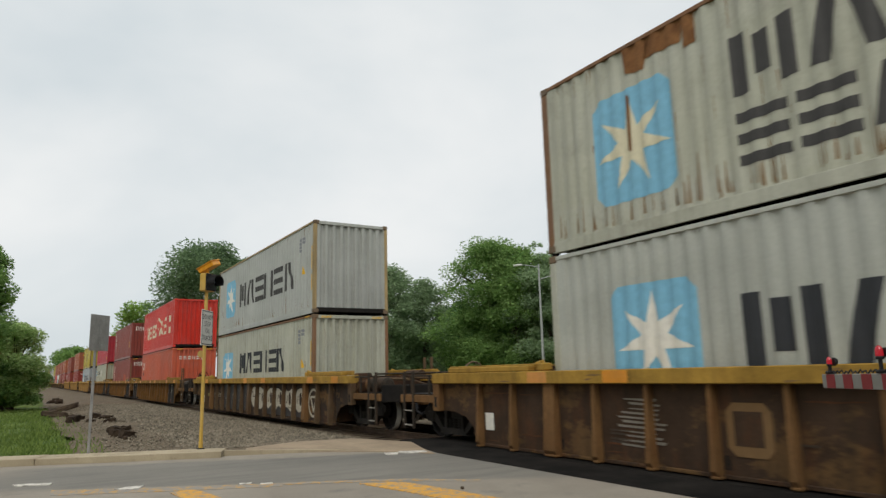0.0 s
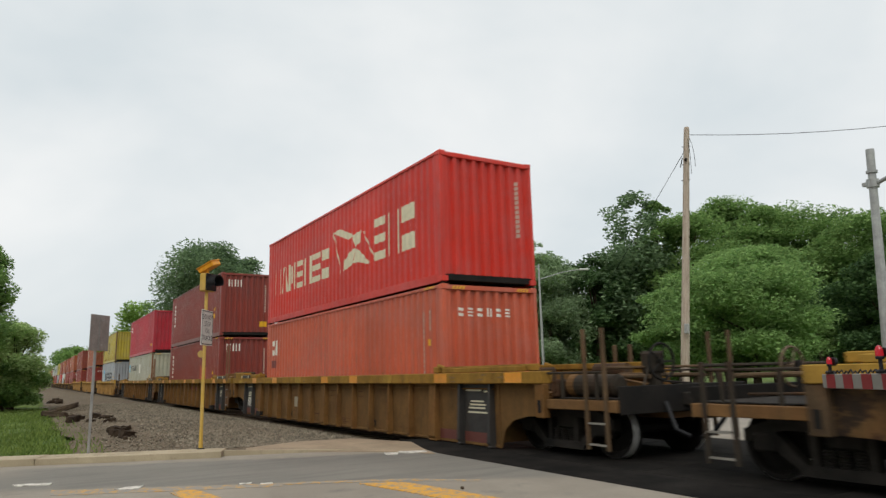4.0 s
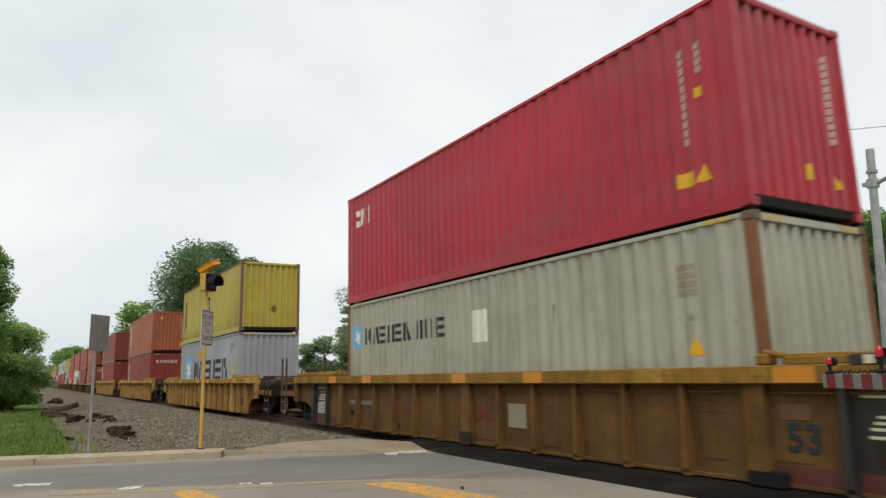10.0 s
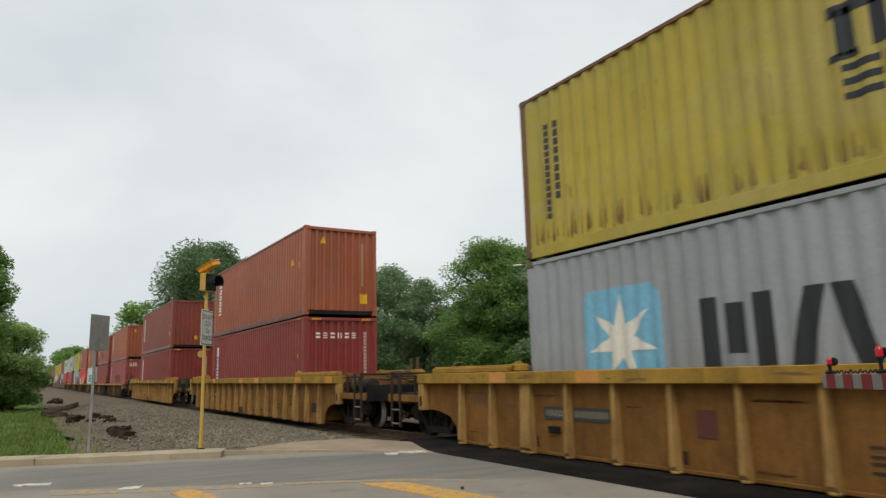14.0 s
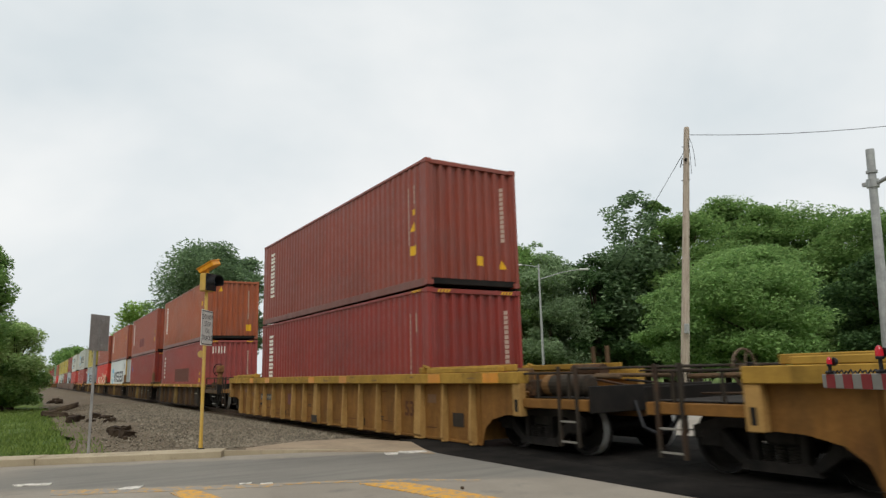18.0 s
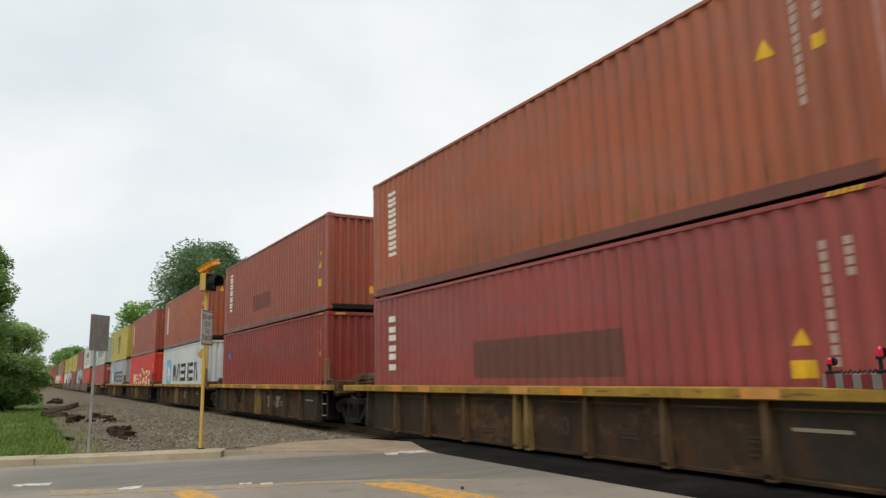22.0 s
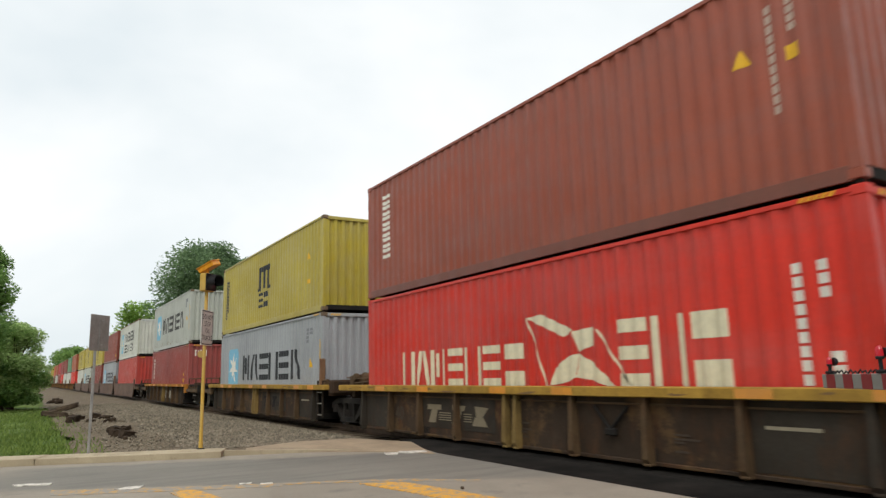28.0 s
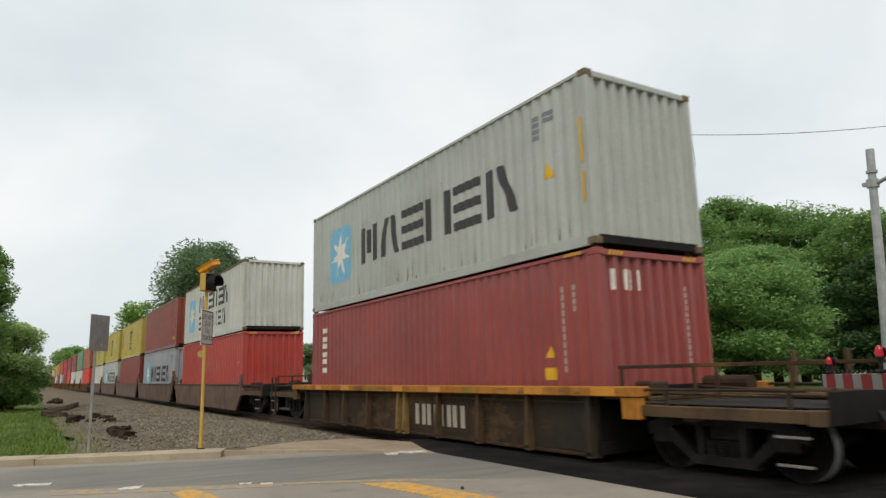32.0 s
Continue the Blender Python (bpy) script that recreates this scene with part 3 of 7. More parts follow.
# ballast bed: a low bank along the track
bed = Shape()
xs = [-640, -400, -250, -160, -110, -80] + [-64 + 1.0 * i for i in range(54)]
prof = [(1.0, -0.16), (1.9, -0.10), (3.0, -0.05), (4.6, -0.06), (5.6, -0.10), (6.5, -0.16), (7.2, -0.185), (9.9, -0.185), (10.8, -0.14), (12.2, -0.12), (14.8, -0.16)]
vs = []
for x in xs:
    for j, (y, z) in enumerate(prof):
        wob = 0.5 * noise.noise(Vector((x * 0.35, y, 3))) if j < 2 else 0.0
        lift = 0.05 * noise.noise(Vector((x * 0.8, y * 0.8, 7))) if 1 < j < 5 else 0.0
        vs.append((x, y + wob + (max(0, -40 - x) * 0.012 if j < 3 else 0), z + lift))
k = len(prof)
bed.add(vs, [(i * k + j, (i + 1) * k + j, (i + 1) * k + j + 1, i * k + j + 1) for i in range(len(xs) - 1) for j in range(k - 1)])
tagged(part("ballast_bed", bed, M_BALLAST, None), "grey crushed stone bank along the rails", "ballast", kind="structure")


def scatter(name, pts, sizes, seed, material, label, category):
    """Many small uneven stones in one mesh."""
    r = np.random.default_rng(seed)
    base = np.array([(1, 0, 0), (-1, 0, 0), (0, 1, 0), (0, -1, 0), (0, 0, 0.8), (0, 0, -0.8)], float)
    tri = np.array([(0, 2, 4), (2, 1, 4), (1, 3, 4), (3, 0, 4), (2, 0, 5), (1, 2, 5), (3, 1, 5), (0, 3, 5)])
    n = len(pts)
    v = base[None] * sizes[:, None, None] * r.uniform(0.55, 1.25, (n, 6, 3))
    v += r.normal(0, 0.14, (n, 6, 3)) * sizes[:, None, None]
    t = r.uniform(0, 6.283, n)
    c_, s_ = np.cos(t)[:, None], np.sin(t)[:, None]
    v = np.stack([v[..., 0] * c_ - v[..., 1] * s_, v[..., 0] * s_ + v[..., 1] * c_, v[..., 2]], -1) + pts[:, None, :]
    f = tri[None] + (np.arange(n) * 6)[:, None, None]
    me = bpy.data.meshes.new(name)
    me.from_pydata(v.reshape(-1, 3).tolist(), [], f.reshape(-1, 3).tolist())
    return tagged(part(name, me, material, None), label, category, kind="stuff")


def bed_z(x, y):
    return np.interp(y, [q[0] for q in prof], [q[1] for q in prof])


r = np.random.default_rng(11)
d = -14.4 - 34 * r.uniform(0, 1, 24000) ** 1.7
y = 1.6 + 5.4 * r.uniform(0, 1, 24000) ** 0.8
keep = ((d * 0.926 - y * 0.377) < -13.95) & ((y > 3.0) | (r.uniform(0, 1, len(d)) < 0.35))
d, y = d[keep], y[keep]
scatter("ballast_stones", np.stack([d, y, bed_z(d, y) + 0.015], 1), r.uniform(0.016, 0.042, len(d)) * (1 + (r.uniform(0, 1, len(d)) > 0.985)), 12, M_STONES, "loose grey and tan crushed stones", "ballast")

peb = Shape().lathe([(0.0, -0.012), (0.018, -0.01), (0.024, 0.006), (0.016, 0.018), (0.0, 0.021)], 9, "z").mesh("pebble")
tagged(part("pebble", peb, M_TIMBER, None, at=Matrix.Translation((-7.01, 4.48, 0.012))), "small dark pebble lying on the asphalt road", "pebble")


# old tie ends and lumps thrown beside the track
def lump(name, x, y, l, w_, h, rz, tilt, label, material, cat):
    s = Shape().box(-l / 2, l / 2, -w_ / 2, w_ / 2, 0, h, c=0.02)
    bm = bmesh.new()
    bm.from_mesh(s.mesh(name))
    bmesh.ops.subdivide_edges(bm, edges=bm.edges[:], cuts=2)
    for v in bm.verts:
        v.co += 0.34 * h * noise.noise_vector(v.co * 5 + Vector((x, y, 0)))
    me = bpy.data.meshes.new(name)
    bm.to_mesh(me)
    bm.free()
    return tagged(part(name, me, material, None, at=pose(x, y, -0.13, 0, tilt, rz)), label, cat)


for x, y, l, rz, ti in ((-40.53, 1.64, 1.9, 58, -15), (-35.2, 1.2, 1.3, 40, 4)):
    lump("railway_tie", x, y, l, 0.24, 0.22, rz, ti, "old dark timber tie lying in the gravel", M_TIMBER, "railway tie")
RUBBLE = [(-20.89, 2.16, 0.32, 0.25), (-22.19, 2.54, 0.21, 0.29), (-21.86, 2.27, 0.50, 0.23), (-20.75, 2.51, 0.40, 0.17), (-19.74, 2.28, 0.36, 0.27), (-22.17, 2.57, 0.43, 0.25), (-22.52, 2.37, 0.46, 0.23), (-19.67, 2.32, 0.42, 0.30), (-20.06, 2.17, 0.34, 0.30), (-31.73, 1.91, 0.30, 0.22), (-30.41, 1.87, 0.47, 0.24), (-30.84, 1.68, 0.37, 0.29), (-29.01, 1.62, 0.49, 0.36),
          (-27.08, 2.64, 0.44, 0.19), (-27.15, 2.65, 0.51, 0.26), (-29.68, 2.76, 0.49, 0.26), (-30.64, 2.47, 0.49, 0.34), (-28.32, 2.13, 0.35, 0.18), (-57.44, 1.66, 0.67, 0.22), (-64.57, 2.21, 0.60, 0.29), (-54.56, 2.13, 0.51, 0.45), (-19.62, 2.33, 0.23, 0.09), (-19.27, 2.26, 0.23, 0.10), (-18.82, 2.17, 0.18, 0.18), (-19.14, 2.43, 0.21, 0.14)]
for x, y, l, h in RUBBLE:
    lump("rubble_lump", x, y, l * 0.8, l * 0.6, h * 0.7, x * 150, 14 * math.sin(x * 9), "dark lump of broken timber and soil in the gravel", M_SOIL, "rubble")

# grass blades on the verge
n = 40000
r = np.random.default_rng(5)
gx = -14.2 - 32 * r.uniform(0, 1, n) ** 1.5
gy = 1.7 - 9.0 * r.uniform(0, 1, n) ** 0.9
keep = ((gx * 0.926 - gy * 0.377) < -13.95) & ((gy < 1.0) | (r.uniform(0, 1, n) < 0.25))
patchy = np.sin(gx * 1.3 + 0.7 * np.sin(gy * 1.9)) + np.sin(gy * 2.1 + gx * 0.5)
keep &= (r.uniform(0, 1, n) < 0.45) | (patchy > -0.35)
gx, gy = gx[keep], gy[keep]
n = len(gx)
h = r.uniform(0.02, 0.08, n) * (1 + 1.6 * (r.uniform(0, 1, n) > 0.95))
t = r.uniform(0, 6.283, n)
wv = 0.018 + 0.012 * r.uniform(0, 1, n)
base = np.stack([gx, gy, np.full(n, GROUND_Z - 0.02)], 1)
side = np.stack([np.cos(t) * wv, np.sin(t) * wv, np.zeros(n)], 1)
tip = base + np.stack([r.normal(0, 0.05, n), r.normal(0, 0.05, n), h + 0.05], 1)
v = np.stack([base - side, base + side, tip], 1).reshape(-1, 3)
me = bpy.data.meshes.new("grass")
me.from_pydata(v.tolist(), [], np.arange(3 * n).reshape(-1, 3).tolist())
tagged(part("grass", me, M_GRASS, None), "uneven green verge grass", "grass", kind="stuff")


# ---- trees ----
def leaf_cloud(centres, radii, count, size, seed, squash=0.72):
    r = np.random.default_rng(seed)
    k = r.choice(len(centres), count, p=radii ** 2 / (radii ** 2).sum())
    d = r.normal(0, 1, (count, 3))
    d /= np.linalg.norm(d, axis=1)[:, None]
    p0 = centres[k] + d * (radii[k] * r.uniform(0.1, 1.15, count) ** 0.6)[:, None] * np.array([1, 1, squash])
    u = r.normal(0, 1, (count, 3))
    u[:, 2] *= 0.35
    u /= np.linalg.norm(u, axis=1)[:, None]
    w_ = np.cross(u, r.normal(0, 1, (count, 3)) * np.array([0.55, 0.55, 1.0]))
    w_ /= np.linalg.norm(w_, axis=1)[:, None]
    sz = size * r.uniform(0.55, 1.3, count)[:, None]
    v = np.stack([p0 - u * sz, p0 + w_ * sz * 0.42, p0 + u * sz, p0 - w_ * sz * 0.42], 1).reshape(-1, 3)
    return v.tolist(), np.arange(4 * count).reshape(-1, 4).tolist()


def tree(x, y, height, radius, leaves, label, seed, base=0.28, count=6000, size=0.30, clumps=46, name="tree", spire=0.0, open_top=False, squash=0.72):
    """A tapered trunk with limbs that carry clumps of leaves; uneven outline with gaps."""
    rr = random.Random(seed)
    t = thing(name, label, "tree" if name == "tree" else "bush", Matrix.Translation((x, y, GROUND_Z - 0.03)))
    lo = height * base
    cz, hz = (height + lo) / 2, (height - lo) / 2
    centres, radii = [], []
    for i in range(clumps):
        a = rr.uniform(0, 6.283)
        e = rr.uniform(-0.9, 1.0)
        k = rr.uniform(0.45, 0.92)
        wide = math.sqrt(max(0.05, 1 - e * e)) * (1 - spire * max(0, e)) * (0.8 + 0.35 * math.sin(a * 2 + seed) + 0.2 * math.sin(a * 3 + 2 * seed))
        cr = radius * rr.uniform(0.15, 0.36) * (0.5 if open_top and e > 0.2 else 1.0)
        centres.append((radius * k * wide * math.cos(a), radius * k * wide * math.sin(a), cz + (hz - cr * 0.55) * e))
        radii.append(cr)
    s = Shape()
    top = Vector((0, 0, height * 0.74))
    r0 = 0.022 * height + 0.05
    pts = [Vector((0, 0, 0)), Vector((rr.uniform(-0.1, 0.1), rr.uniform(-0.1, 0.1), height * 0.3)), Vector((rr.uniform(-0.3, 0.3), rr.uniform(-0.3, 0.3), height * 0.55)), top]
    for i in range(3):
        s.rod(pts[i], pts[i + 1], r0 * (1 - 0.28 * i), r0 * (1 - 0.28 * (i + 1)), 9, caps=False)
    part("trunk", s, M_BARK, t)
    for i in range(0, clumps, max(2, clumps // 9)):
        c_ = Vector(centres[i])
        f = rr.uniform(0.25, 0.7)
        a = Vector((0, 0, min(c_.z - 0.1, height * (0.25 + 0.45 * f))))
        mid = a.lerp(c_, 0.55) + Vector((0, 0, 0.06 * height))
        part("limb", Shape().rod(a, mid, r0 * 0.32, r0 * 0.2, 6, caps=False).rod(mid, c_, r0 * 0.2, r0 * 0.06, 5, caps=False), M_BARK, t)
    v, f = leaf_cloud(np.array(centres), np.array(radii), int(count * 2.3), size * 0.66, seed, squash)
    me = bpy.data.meshes.new("crown")
    me.from_pydata(v, [], f)
    part("crown", me, leaves, t)
    return t


def bush(x, y, height, radius, leaves, label, seed, count=4000, size=0.2):
    return tree(x, y, height, radius, leaves, label, seed, 0.02, count, size, 40, "bush")

NEARBY = "leafy deciduous tree behind the railway"
tree(-42.0, -2.45, 9.1, 2.5, M_LEAF_MID, "tall tree at the end of the verge", 1, 0.2, 12000, 0.15, 80)
bush(-46.5, -0.6, 5.0, 2.75, M_LEAF_LIGHT, "light green leafy bush on the verge", 2, 13000, 0.15)
bush(-44.0, -3.4, 4.6, 2.4, M_LEAF_LIGHT, "green bush on the verge", 3, 7500, 0.16)
bush(-45.0, -1.0, 2.7, 1.9, M_LEAF_MID, "low green bush on the verge", 4, 6000, 0.15)
bush(-56.0, -2.3, 4.6, 2.4, M_LEAF_MID, "green bush beside the gravel bank", 5, 4000, 0.2)
bush(-49.0, -0.9, 2.8, 1.7, M_LEAF_MID, "dark bush beside the gravel bank", 6, 3000, 0.18)
bush(-80.0, -3.2, 5.0, 3.0, M_LEAF_MID, "green bush beside the gravel bank", 7, 3000, 0.25)
tree(-70.4, 15.2, 15.3, 6.8, M_LEAF_SHADE, "tall rounded tree beyond the track", 8, 0.2, 19000, 0.27, 90)
tree(-73.5, 19.8, 14.6, 3.6, M_LEAF_SHADE, "tall tree beyond the track", 9, 0.2, 5000, 0.34)
tree(-94.3, 12.9, 11.6, 5.6, M_LEAF_YOUNG, "yellow-green tree beyond the track", 10, 0.12, 5000, 0.36)
tree(-90.0, 17.5, 11.8, 4.4, M_LEAF_YOUNG, "yellow-green tree beyond the track", 11, 0.12, 4000, 0.36)
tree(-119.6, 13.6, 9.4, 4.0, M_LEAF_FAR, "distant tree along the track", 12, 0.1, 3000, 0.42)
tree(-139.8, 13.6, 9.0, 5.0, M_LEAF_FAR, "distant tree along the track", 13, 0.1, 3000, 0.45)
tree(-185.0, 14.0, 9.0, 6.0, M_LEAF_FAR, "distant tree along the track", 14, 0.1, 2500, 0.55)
tree(-240.0, 14.0, 12.0, 7.0, M_LEAF_MID, "distant tree along the track", 15, 0.1, 2500, 0.7)
tree(-51.9, 26.0, 10.8, 4.2, M_LEAF_FAR, NEARBY, 16, 0.04, 18000, 0.2, 100, squash=0.66)
tree(-67.4, 30.5, 10.1, 2.8, M_LEAF_FAR, NEARBY, 17, 0.04, 6000, 0.3, 50)
tree(-78.2, 30.7, 6.2, 3.4, M_LEAF_FAR, NEARBY, 18, 0.04, 4000, 0.32, 46)
tree(-44.8, 31.9, 12.4, 4.7, M_LEAF_MID, NEARBY, 19, 0.03, 24000, 0.19, 140, squash=0.66)
tree(-42.0, 32.3, 11.3, 4.2, M_LEAF_MID, NEARBY, 83, 0.03, 18000, 0.2, 110, squash=0.62)
tree(-53.8, 30.8, 10.1, 3.4, M_LEAF_FAR, NEARBY, 20, 0.04, 10000, 0.24, 80)
tree(-38.9, 33.0, 10.3, 4.1, M_LEAF_FAR, "layered leafy tree behind the railway", 21, 0.03, 24000, 0.185, 110, squash=0.55)
tree(-35.7, 39.2, 15.0, 4.4, M_LEAF_SHADE, "tall tree with a sparse ragged top behind the railway", 22, 0.2, 9000, 0.3, 230, open_top=True)
tree(-35.2, 41.0, 14.4, 2.2, M_LEAF_MID, NEARBY, 81, 0.1, 6000, 0.26, 90, open_top=True)
tree(-35.6, 37.9, 10.2, 2.7, M_LEAF_DARK, NEARBY, 29, 0.04, 9000, 0.24, 70)
tree(-22.5, 33.1, 8.2, 5.6, M_LEAF_SOFT, "broad light green tree with layered boughs behind the railway", 23, 0.03, 30000, 0.17, 120, squash=0.36)
tree(-26.5, 32.6, 7.1, 2.7, M_LEAF_SOFT, "light green tree behind the railway", 24, 0.03, 11000, 0.17, 60, squash=0.40)
tree(-33.5, 47.3, 15.1, 4.9, M_LEAF_MID, "dense rounded tree behind the railway", 25, 0.03, 22000, 0.21, 150, squash=0.6)
tree(-30.3, 50.6, 14.0, 5.6, M_LEAF_MID, "dense rounded tree behind the railway", 26, 0.03, 24000, 0.21, 170, squash=0.6)
tree(-30.3, 47.1, 13.5, 3.7, M_LEAF_MID, "dense rounded tree behind the railway", 80, 0.03, 12000, 0.22, 90, squash=0.6)
tree(-26.7, 49.2, 12.7, 4.0, M_LEAF_MID, "dense rounded tree behind the railway", 82, 0.03, 14000, 0.22, 100, squash=0.6)
tree(-18.0, 37.9, 7.2, 2.8, M_LEAF_DARK, NEARBY, 27, 0.04, 14000, 0.2, 90, squash=0.6)
tree(-15.5, 42.5, 11.5, 4.2, M_LEAF_MID, NEARBY, 28, 0.06, 6000, 0.28)
tree(-72.0, 34.0, 8.6, 5.0, M_LEAF_MID, NEARBY, 34, 0.03, 7000, 0.3, 60)
tree(-64.0, 41.0, 9.4, 5.0, M_LEAF_DARK, NEARBY, 35, 0.03, 7000, 0.3, 60)
tree(-335.0, 15.0, 17.0, 9.0, M_LEAF_MID, "distant tree along the track", 36, 0.05, 3000, 0.9)
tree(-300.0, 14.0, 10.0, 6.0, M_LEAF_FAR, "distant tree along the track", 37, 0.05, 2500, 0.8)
HEDGE = "dark undergrowth behind the railway"
for i, (x, y, h, rad) in enumerate(((-56.4, 36.5, 7.6, 4.4), (-50.5, 41.5, 7.8, 4.6), (-43.5, 44.5, 8.0, 4.4), (-37.3, 45.5, 7.6, 4.2), (-26.0, 45.5, 7.4, 4.4), (-20.0, 47.0, 7.0, 4.4), (-64.5, 36.0, 6.0, 4.0), (-31.5, 43.0, 8.0, 4.0), (-13.0, 48.0, 7.0, 4.4))):
    bush(x, y, h, rad, M_LEAF_DARK, HEDGE, 40 + i, 4500, 0.32)
tree(-37.3, 36.2, 10.2, 3.0, M_LEAF_DARK, NEARBY, 30, 0.04, 11000, 0.23, 80)
tree(-46.4, 38.1, 12.9, 3.0, M_LEAF_FAR, NEARBY, 31, 0.05, 4200, 0.27, 90, open_top=True)
tree(-31.7, 39.9, 12.6, 4.1, M_LEAF_MID, NEARBY, 32, 0.05, 16000, 0.21, 100, squash=0.6)
bush(-40.5, 40.5, 9.0, 4.6, M_LEAF_DARK, HEDGE, 60, 6000, 0.32)
bush(-34.5, 41.0, 9.5, 4.6, M_LEAF_DARK, HEDGE, 61, 6000, 0.32)
bush(-47.0, 40.5, 8.0, 4.4, M_LEAF_DARK, HEDGE, 62, 6000, 0.32)
tree(-23.2, 47.7, 11.7, 4.4, M_LEAF_MID, "dense rounded tree behind the railway", 33, 0.03, 18000, 0.22, 140, squash=0.6)
# unseen trees added behind the camera to keep low sky off the train's side
for i, (x, y, h, rad) in enumerate(((-24.0, -21.0, 11.0, 5.0), (-14.5, -19.0, 12.5, 5.2), (-5.5, -20.0, 11.5, 5.0), (4.0, -18.5, 13.0, 5.4), (13.5, -19.5, 12.0, 5.2), (22.5, -17.0, 12.5, 5.2), (30.0, -10.0, 12.0, 5.2))):
    tree(x, y, h, rad, M_LEAF_MID, "unseen leafy tree added behind the camera to block low sky", 70 + i, 0.05, 2600, 0.5, 50)


# ---- poles, signs and lamps ----
def bar_text(text, size, material, parent, at, label):
    cu = bpy.data.curves.new("text", "FONT")
    cu.body, cu.size, cu.align_x, cu.align_y, cu.space_line = text, size, "CENTER", "CENTER", 1.0
    ob = bpy.data.objects.new("text", cu)
    scene.collection.objects.link(ob)
    bpy.context.view_layer.update()
    me = bpy.data.meshes.new_from_object(ob.evaluated_get(bpy.context.evaluated_depsgraph_get()))
    me.materials.clear()
    bpy.data.objects.remove(ob)
    return part("lettering", me, material, parent, label, at)

# yellow beacon post with its sign
post = thing("warning_beacon", "yellow post with orange hood, black signal head and white sign", "signal", Matrix.Translation((-13.10, 2.79, 0.0)))
part("pole", Shape().rod((0, 0, 0.08), (0, 0, 3.38), 0.031, n=14).rod((0, 0, 0.10), (0, 0, 0.24), 0.037, n=14), M_POLE_YELLOW, post)
part("base_plate", Shape().box(-0.06, 0.06, -0.06, 0.06, 0.095, 0.125, c=0.008), M_GRIME_SHADE, post)
hood = part("hood", Shape().box(-0.17, 0.17, -0.145, 0.145, -0.055, 0.04, c=0.015).box(-0.185, 0.185, -0.16, 0.16, 0.04, 0.055, c=0.004), M_BEACON, post, "tilted orange box hood", pose(0.0, 0.03, 3.44, 14, -24, 40))
part("bracket", Shape().rod((0, 0, 3.28), (0, 0, 3.44), 0.035, n=10), M_BEACON, post)
head = part("signal_head", Shape().box(-0.10, 0.06, -0.13, 0.13, -0.17, 0.17, c=0.02), M_POLE_YELLOW, post, "yellow signal housing", pose(0.02, 0.02, 3.13, 0, 0, 35))
visor = Shape()
ring = []
for i in range(13):
    a = radians(-30 + 240 * i / 12)
    ring.append((math.cos(a) * 0.13, math.sin(a) * 0.13))
vs = [(0.06, y, z) for y, z in ring] + [(0.26, y, z) for y, z in ring] + [(0.06, y * 0.9, z * 0.9) for y, z in ring] + [(0.26, y * 0.9, z * 0.9) for y, z in ring]
visor.add(vs, [(i, i + 1, 14 + i, 13 + i) for i in range(12)] + [(26 + i, 27 + i, 40 + i, 39 + i) for i in range(12)] + [(13 + i, 14 + i, 40 + i, 39 + i) for i in range(12)])
visor.box(0.06, 0.08, -0.14, 0.14, -0.16, 0.16, c=0.008)
part("visor", visor, M_RUBBERY, head, "black visor")
part("lens", Shape().lathe([(0.0, 0.11), (0.07, 0.105), (0.125, 0.085)], 16, "x"), M_GLASS, head)
board = part("sign_board", Shape().box(-0.012, 0.0, -0.28, 0.28, -0.325, 0.325, c=0.003), M_SIGN_WHITE, post, "white sign with black words", pose(0.04, 0.03, 2.28, 0, 0, 57))
part("sign_border", Shape().box(0.001, 0.003, -0.265, 0.265, 0.295, 0.31).box(0.001, 0.003, -0.265, 0.265, -0.31, -0.295).box(0.001, 0.003, -0.265, -0.25, -0.295, 0.295).box(0.001, 0.003, 0.25, 0.265, -0.295, 0.295), M_INK, board)
bar_text("DO NOT\nSTOP\nON\nTRACKS", 0.128, M_INK, board, Matrix.Translation((0.004, 0, 0.0)) @ pose(0, 0, 0, 90, 0, 90), "black words DO NOT STOP ON TRACKS")
part("side_box", Shape().lathe([(0.0, -0.02), (0.06, -0.02), (0.065, 0.0), (0.06, 0.02), (0.0, 0.02)], 14, "x", (-0.04, -0.05, 1.80)), M_POLE_YELLOW, post)

# grey sign seen from behind
sign = thing("road_sign", "grey metal back of a road sign on a steel post", "sign", Matrix.Translation((-13.86, 1.04, 0.0)))
part("pole", Shape().box(-0.03, 0.03, -0.022, 0.022, 0.08, 2.55, c=0.006), M_SIGNBACK, sign)
part("sign_board", Shape().box(-0.006, 0.006, -0.265, 0.265, -0.325, 0.325, c=0.002).box(0.006, 0.018, -0.02, 0.02, -0.31, 0.31), M_SIGNBACK, sign, "bare grey sign back", pose(0.04, 0.05, 2.22, 0, 0, 50))
for z in (2.0, 2.44):
    part("bolt", Shape().rod((0.05, 0.085, z), (0.075, 0.10, z), 0.012, n=6), M_GALV, sign)

